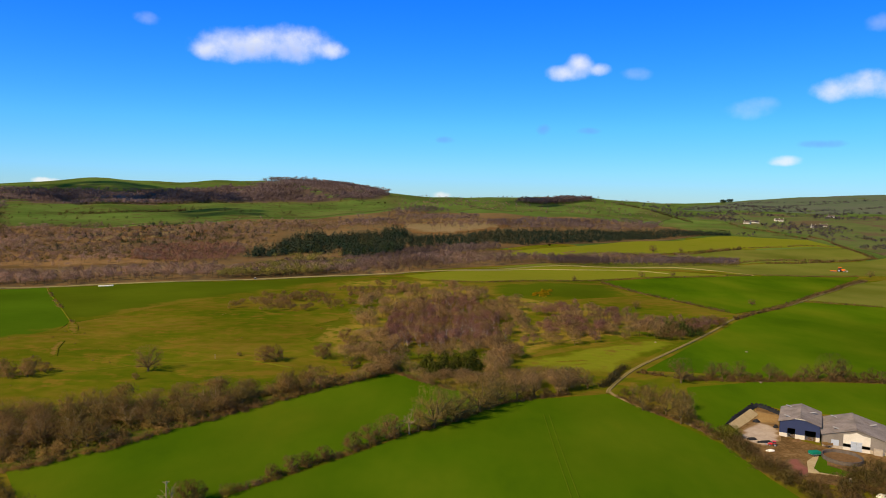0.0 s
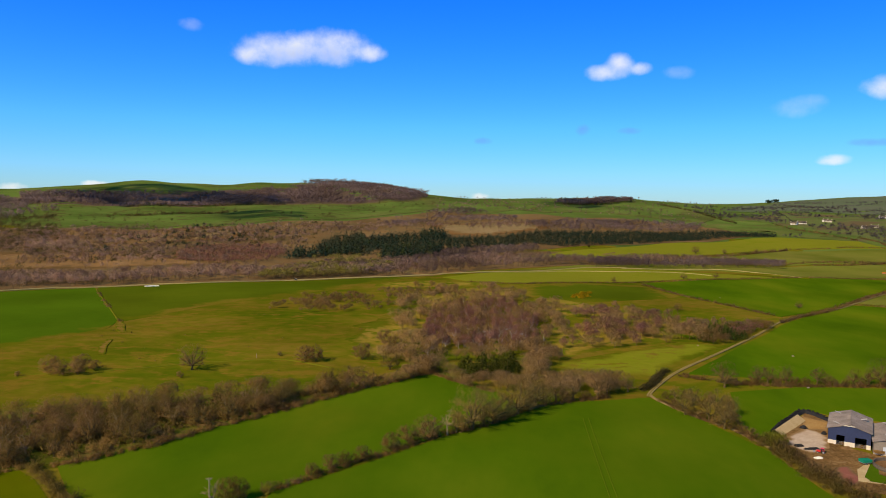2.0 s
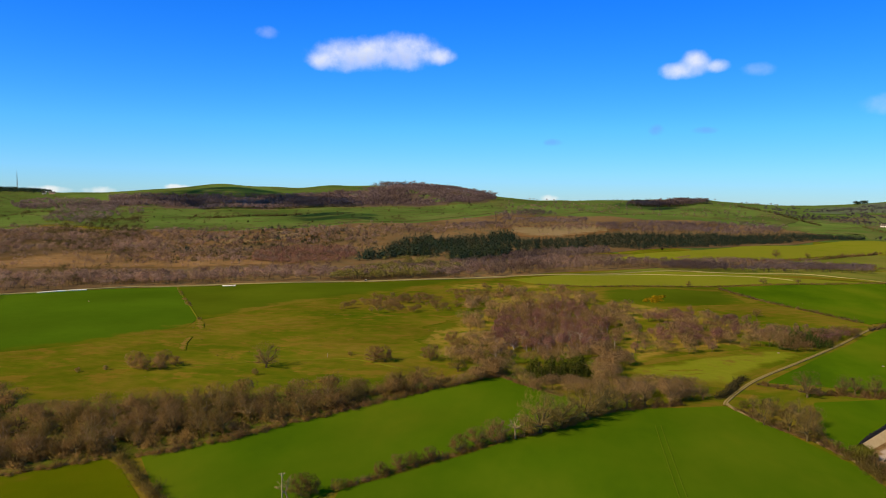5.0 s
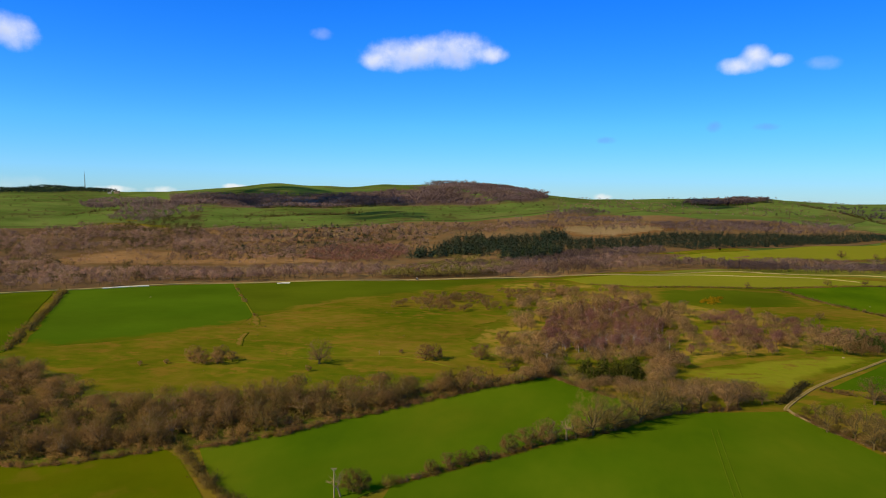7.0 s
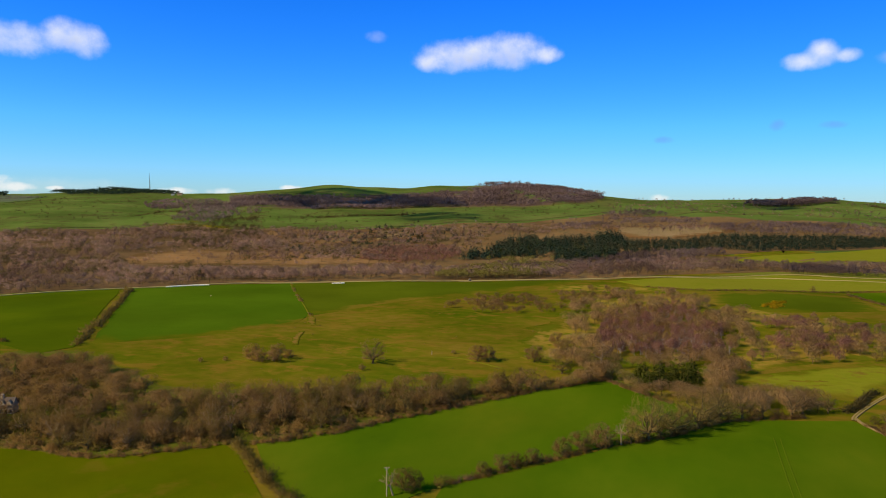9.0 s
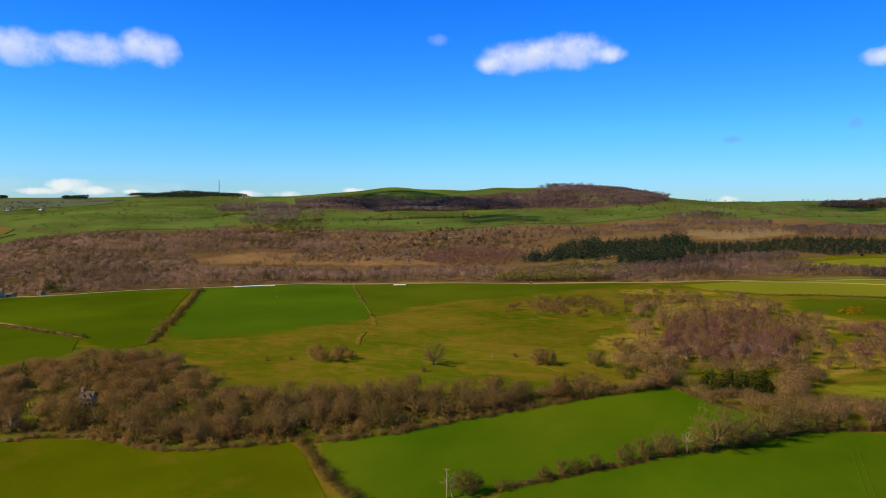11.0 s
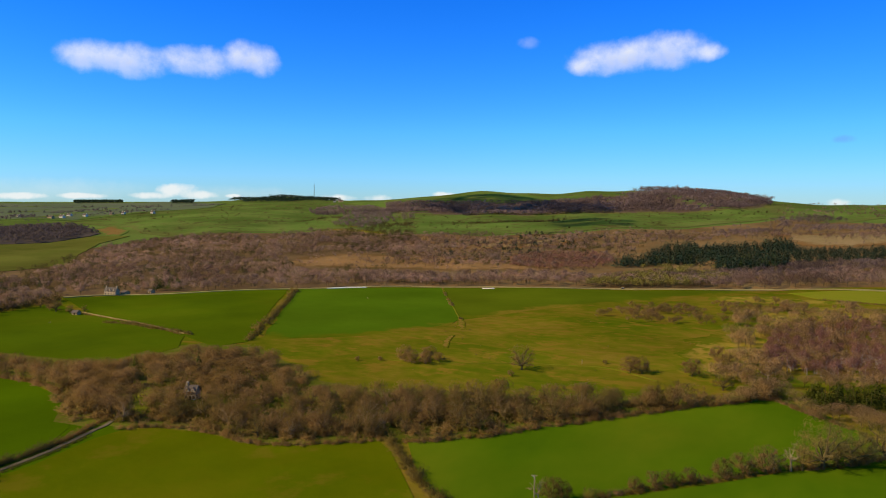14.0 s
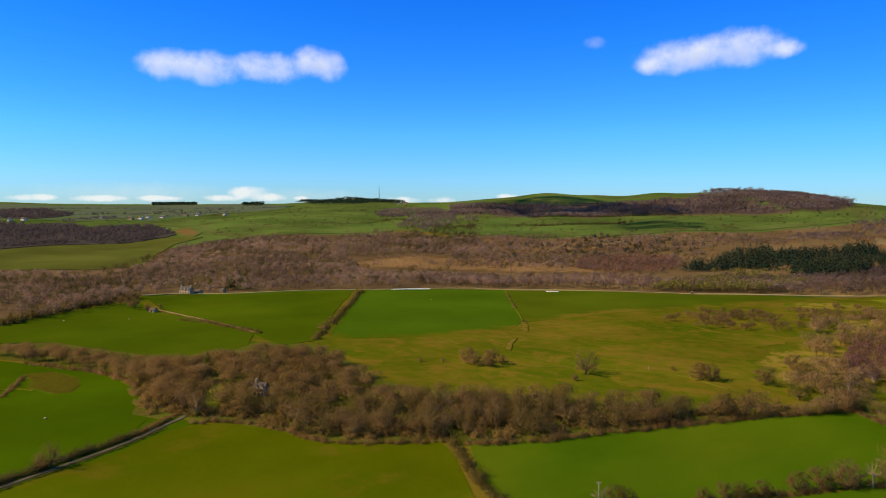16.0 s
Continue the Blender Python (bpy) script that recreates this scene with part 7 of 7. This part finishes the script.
def trough(x, y, turn, label):
    ob = base("trough_stand_in", x, y, turn, label, "trough")
    part("tub", box(-0.55, -0.3, 0.2, 0.55, 0.3, 0.5, 0.05), M_STONE, ob)
    part("rim", box(-0.6, -0.35, 0.5, 0.6, 0.35, 0.55, 0.02), M_CONCRETE, ob)
    for sx in (-0.4, 0.4):
        part("leg", box(sx - 0.08, -0.25, 0, sx + 0.08, 0.25, 0.2), M_STEEL, ob)
    return ob


# troughs stand in for small white sheep-like specks in the pastures
for i, (x, y) in enumerate([(164, 367), (143, 304), (185, 308), (204, 597), (227, 915), (122, 389)] + [(-345, 476), (-265.7, 122.9), (-480, 236), (-456, 269)]):
    trough(x, y, 25 * i, "pale trough standing in for a white speck in pasture")


# ---- poles, fences, mast ----
def power_pole(x, y, turn, height, label):
    ob = base("power_pole", x, y, turn, label, "utility pole", "poles on the pasture", 0.3)
    part("post", rod((0, 0, 0), (0, 0, height), 0.17, 0.12, 10), M_POLE, ob)
    arm = part("crossarm", box(-0.8, -0.05, height - 0.35, 0.8, 0.05, height - 0.2, 0.02), M_POLE, ob)
    for sx in (-0.7, 0, 0.7):
        part("insulator", rod((sx, 0, height - 0.2), (sx, 0, height + 0.05), 0.05, 0.04), M_STONE, arm)
    for sx in (-1, 1):
        part("brace", rod((sx * 0.5, 0.05, height - 0.35), (0, 0.05, height - 1.0), 0.03), M_STEEL, ob)
    return ob


power_pole(-67.9, 168.5, 20, 8.6, "wooden power pole with crossarm in a field")
stub = base("marker_post", 115.5, 189.1, 0, "short weathered post among farm scrub", "post")
part("stake", box(-0.3, -0.15, -0.2, 0.3, 0.15, 3.4, 0.04), M_POLE, stub)
post = base("marker_post", -110.1, 334.6, 0, "pale marker post on rough pasture", "post")
part("stake", rod((0, 0, -0.2), (0, 0, 2.2), 0.14, 0.12, 8), M_POLE, post)


def lattice_mast(x, y, height):
    ob = base("lattice_mast", x, y, 10, "tall grey lattice radio mast on a hill", "mast", sink=1.0)
    for a in range(4):
        c, s = math.cos(a * math.pi / 2), math.sin(a * math.pi / 2)
        part("leg", rod((c * 2.2, s * 2.2, 0), (c * 0.7, s * 0.7, height), 0.28, 0.2, 5), M_GREY_CLAD, ob)
    for k in range(12):
        z0, z1 = height * k / 12, height * (k + 1) / 12
        r0, r1 = 2.2 - 1.5 * k / 12, 2.2 - 1.5 * (k + 1) / 12
        bm = bmesh.new()
        for a in range(4):
            c, s = math.cos(a * math.pi / 2), math.sin(a * math.pi / 2)
            c2, s2 = math.cos((a + 1) * math.pi / 2), math.sin((a + 1) * math.pi / 2)
            rod((c * r0, s * r0, z0), (c2 * r1, s2 * r1, z1), 0.1, sides=4, bm=bm)
        part("bracing", bm, M_GREY_CLAD, ob)
    part("aerial", rod((0, 0, height), (0, 0, height + 9), 0.3, 0.15, 5), M_GREY_CLAD, ob)
    return ob


lattice_mast(-1728.3, 2042.9, 58)


# ---- houses ----
def house(x, y, turn, w, d, eaves, ridge, walls, roof, label, windows=4, chimneys=2, gables=0, group="", name="house"):
    ob = base(name, x, y, turn, label, "house", group, 0.5)
    bm = bmesh.new()
    ring = [bm.verts.new(c) for c in ((0, 0, 0), (0, d, 0), (0, d, eaves), (0, d / 2, ridge), (0, 0, eaves))]
    f = bm.faces.new(ring)
    made = bmesh.ops.extrude_face_region(bm, geom=[f])
    bmesh.ops.translate(bm, verts=[v for v in made["geom"] if isinstance(v, bmesh.types.BMVert)], vec=(w, 0, 0))
    bmesh.ops.translate(bm, verts=bm.verts, vec=(-w / 2, -d / 2, 0))
    part("wall", bm, walls, ob)
    top = bmesh.new()
    k = (ridge - eaves) / (d / 2)
    for sy in (-1, 1):
        q = []
        for xx in (-w / 2 - 0.3, w / 2 + 0.3):
            for yy, zz in ((0, ridge + 0.05), (sy * (d / 2 + 0.4), eaves - 0.4 * k + 0.05)):
                q += [top.verts.new((xx, yy, zz)), top.verts.new((xx, yy, zz + 0.22))]
        for i in ((0, 2, 6, 4), (1, 5, 7, 3), (0, 1, 3, 2), (4, 6, 7, 5), (2, 3, 7, 6), (0, 4, 5, 1)):
            top.faces.new([q[j] for j in i])
    r = part("roof", top, roof, ob)
    for c in range(chimneys):
        cx = -w / 2 + 0.5 + (w - 1.0) * (c / max(1, chimneys - 1))
        part("chimney", box(cx - 0.45, -0.45, ridge - 0.8, cx + 0.45, 0.45, ridge + 1.5, 0.04), walls, r)
    for storey in range(2 if eaves > 4 else 1):
        for i in range(windows):
            cx = -w / 2 + w * (i + 0.5) / windows
            z = 0.9 + storey * 2.6
            door = storey == 0 and i == windows // 2
            win = part("door" if door else "window", box(cx - 0.55, -d / 2 - 0.05, 0.3 if door else z, cx + 0.55, -d / 2 + 0.03, z + 1.3), M_DARK if door else M_GLASS, ob)
            if not door:
                part("sill", box(cx - 0.65, -d / 2 - 0.14, z - 0.12, cx + 0.65, -d / 2 - 0.05, z), M_WHITE_WALL, win)
    for g in range(gables):
        cx = -w / 2 + w * (g + 0.5) / gables
        gm = bmesh.new()
        q = [gm.verts.new(c) for c in ((cx - 1.3, -d / 2 - 0.12, eaves - 0.3), (cx + 1.3, -d / 2 - 0.12, eaves - 0.3), (cx, -d / 2 - 0.12, eaves + 1.9), (cx - 1.3, 0, eaves - 0.3), (cx + 1.3, 0, eaves - 0.3), (cx, 0, eaves + 1.9))]
        for i in ((0, 1, 2), (3, 5, 4), (0, 3, 4, 1), (1, 4, 5, 2), (2, 5, 3, 0)):
            gm.faces.new([q[j] for j in i])
        dormer = part("dormer", gm, walls, r)
    return ob


house(-550.9, 380.6, 8, 13, 4.6, 4.4, 7.0, M_COTTAGE, M_SLATE, "pale stone house with three gables by a wood", 4, 2, 3)
house(-543.2, 388.2, 2, 6, 5, 2.6, 4.2, M_STONE, M_SLATE, "low stone outbuilding beside a house", 2, 0)
house(-531.9, 406.2, -5, 5, 4, 2.8, 4.2, M_STONE, M_SLATE, "small stone shed at the wood's foot", 1, 0)
house(-474, 299, 10, 5, 3.6, 2.4, 3.8, M_STONE, M_SLATE, "small stone barn under trees at a field corner", 1, 0)
house(-228.1, 192.6, 22, 5.0, 4.2, 3.8, 6.0, M_COTTAGE, M_SLATE, "limewashed stone cottage with gables among bare trees", 3, 1, 2)
for i, ((x, y), w) in enumerate(zip([(-1649, 702), (-1654, 733), (-1672, 921), (-1549, 924), (-1559, 956), (-1591, 994), (-1571, 1021), (-1564, 1085), (-1541, 1102), (-1482, 1141)], (8, 10, 7, 9, 11, 8, 8, 6, 6, 8))):
    house(x, y, -12 + 17 * i % 30, w * 1.5, 7, 4.6, 7.4, M_STONE if i % 4 == 3 else M_WHITE_WALL, M_SLATE, "pale village house with slate roof", 4, 2, 0, "village houses")
for i, ((x, y), w) in enumerate(zip([(685, 1561), (717, 1594), (793, 1646), (796, 1633), (977, 1748), (820, 1494), (777, 1453)], (10, 13, 9, 7, 12, 10, 7))):
    house(x, y, -50 + 29 * i % 60, w * 1.4, 7, 4.2, 7.0, M_WHITE_WALL, M_SLATE, "white farmhouse with slate roof on the far slope", 4, 2, 0, "far farmhouses")
house(-1372.9, 1750.8, 20, 14, 8, 5, 8, M_STONE, M_SLATE, "stone hill farm on the skyline", 3, 2)
house(-1401.4, 1754.7, 20, 8, 8, 5, 8, M_WHITE_WALL, M_SLATE, "white hill farm barn on the skyline", 2, 0)

# tree clumps on the skyline
SKY_TREES = [far_tree(random.Random(70 + k), 13, 13, 110, 0.4, 2.2, 0.05) for k in range(6)]
for pts, n, h, label in (([(-551, 2107), (-523, 2118), (-511, 2216), (-481, 2244), (-441, 2271), (-414, 2276)], 30, 1.4, "tall bare trees standing clear on the hill's crest"), ([(-404, 2278), (-343, 2292), (-279, 2384), (-169, 2210)], 40, 1.2, "bare tree line falling along the crest"), ([(-76, 2113), (-25, 2224), (131, 2128)], 10, 0.6, "thin bare trees on the low crest"), ([(182, 2335), (276, 2182), (445, 2228), (498, 2221)], 16, 0.6, "bare trees along the second crest"), ([(542, 2111), (641, 2215), (773, 2340)], 18, 0.7, "bare trees on the falling crest")):
    path = smooth_path(pts, 2.0)
    r = random.Random(n)
    spots = []
    for i in range(n):
        p = path[int(len(path) * (i + r.random() * 0.8) / n) % len(path)]
        spots.append((p.x, p.y - 6, float(land(p.x, p.y - 6)) - 0.3))
    planted("crest_trees", SKY_TREES, spots, [h * r.uniform(0.7, 1.15) for _ in spots], M_TWIG_FAR, label, "trees", n)
for k, pts in enumerate(([(-3805, 2409), (-3618, 2581), (-2635, 1880), (-2411, 1526)], [(-2317, 1874), (-2233, 1909), (-1905, 1628), (-1954, 1580)], [(-2383, 2232), (-1837, 1876), (-1941, 2147), (-1643, 2037), (-1364, 1748), (-1485, 1669), (-1578, 1561)], [(1114, 2791), (1143, 2741), (1049, 2516), (1010, 2530)])):
    wood("skyline_conifers", pts, 16, TINY_TREES, M_CONIFER, "dark conifer block on the far skyline", 90 + k, 1.1, 1.8, category="plantation")



# ---- clouds over the valley, whose shadows lie on the hill ----
def cloud(x, y, wide, deep, tall, seed):
    """A low cumulus over the place x, y as the sun sees it: one lumpy flat-based body."""
    bm = bmesh.new()
    bmesh.ops.create_icosphere(bm, subdivisions=4, radius=1.0)
    for v in bm.verts:
        k = 1 + 0.55 * noise.noise(v.co * 1.7 + Vector((seed, 0, 0))) + 0.4 * noise.noise(v.co * 4.5 + Vector((0, seed, 0)))
        v.co = Vector((v.co.x * wide / 2 * k, v.co.y * deep / 2 * k, max(v.co.z, -0.3) * tall * k))
    me = bpy.data.meshes.new("cloud")
    bm.to_mesh(me)
    bm.free()
    me.materials.append(M_CLOUD)
    me.polygons.foreach_set("use_smooth", np.ones(len(me.polygons), bool))
    ob = new("cloud", me)
    up = TO_SUN * (1150 / TO_SUN.z)
    ob.matrix_basis = pose(x + up.x, y + up.y, float(land(x, y)) + up.z, 0, 0, 25)
    return tagged(ob, "white cumulus cloud drifting over the valley", "cloud", "clouds")


cloud(-829.4, 1665.5, 330, 420, 60, 3.0)
cloud(-590.0, 1636.2, 230, 210, 40, 5.0)
cloud(-424.9, 1330.8, 130, 190, 30, 7.0)
cloud(240.0, 1880.0, 110, 190, 30, 9.0)

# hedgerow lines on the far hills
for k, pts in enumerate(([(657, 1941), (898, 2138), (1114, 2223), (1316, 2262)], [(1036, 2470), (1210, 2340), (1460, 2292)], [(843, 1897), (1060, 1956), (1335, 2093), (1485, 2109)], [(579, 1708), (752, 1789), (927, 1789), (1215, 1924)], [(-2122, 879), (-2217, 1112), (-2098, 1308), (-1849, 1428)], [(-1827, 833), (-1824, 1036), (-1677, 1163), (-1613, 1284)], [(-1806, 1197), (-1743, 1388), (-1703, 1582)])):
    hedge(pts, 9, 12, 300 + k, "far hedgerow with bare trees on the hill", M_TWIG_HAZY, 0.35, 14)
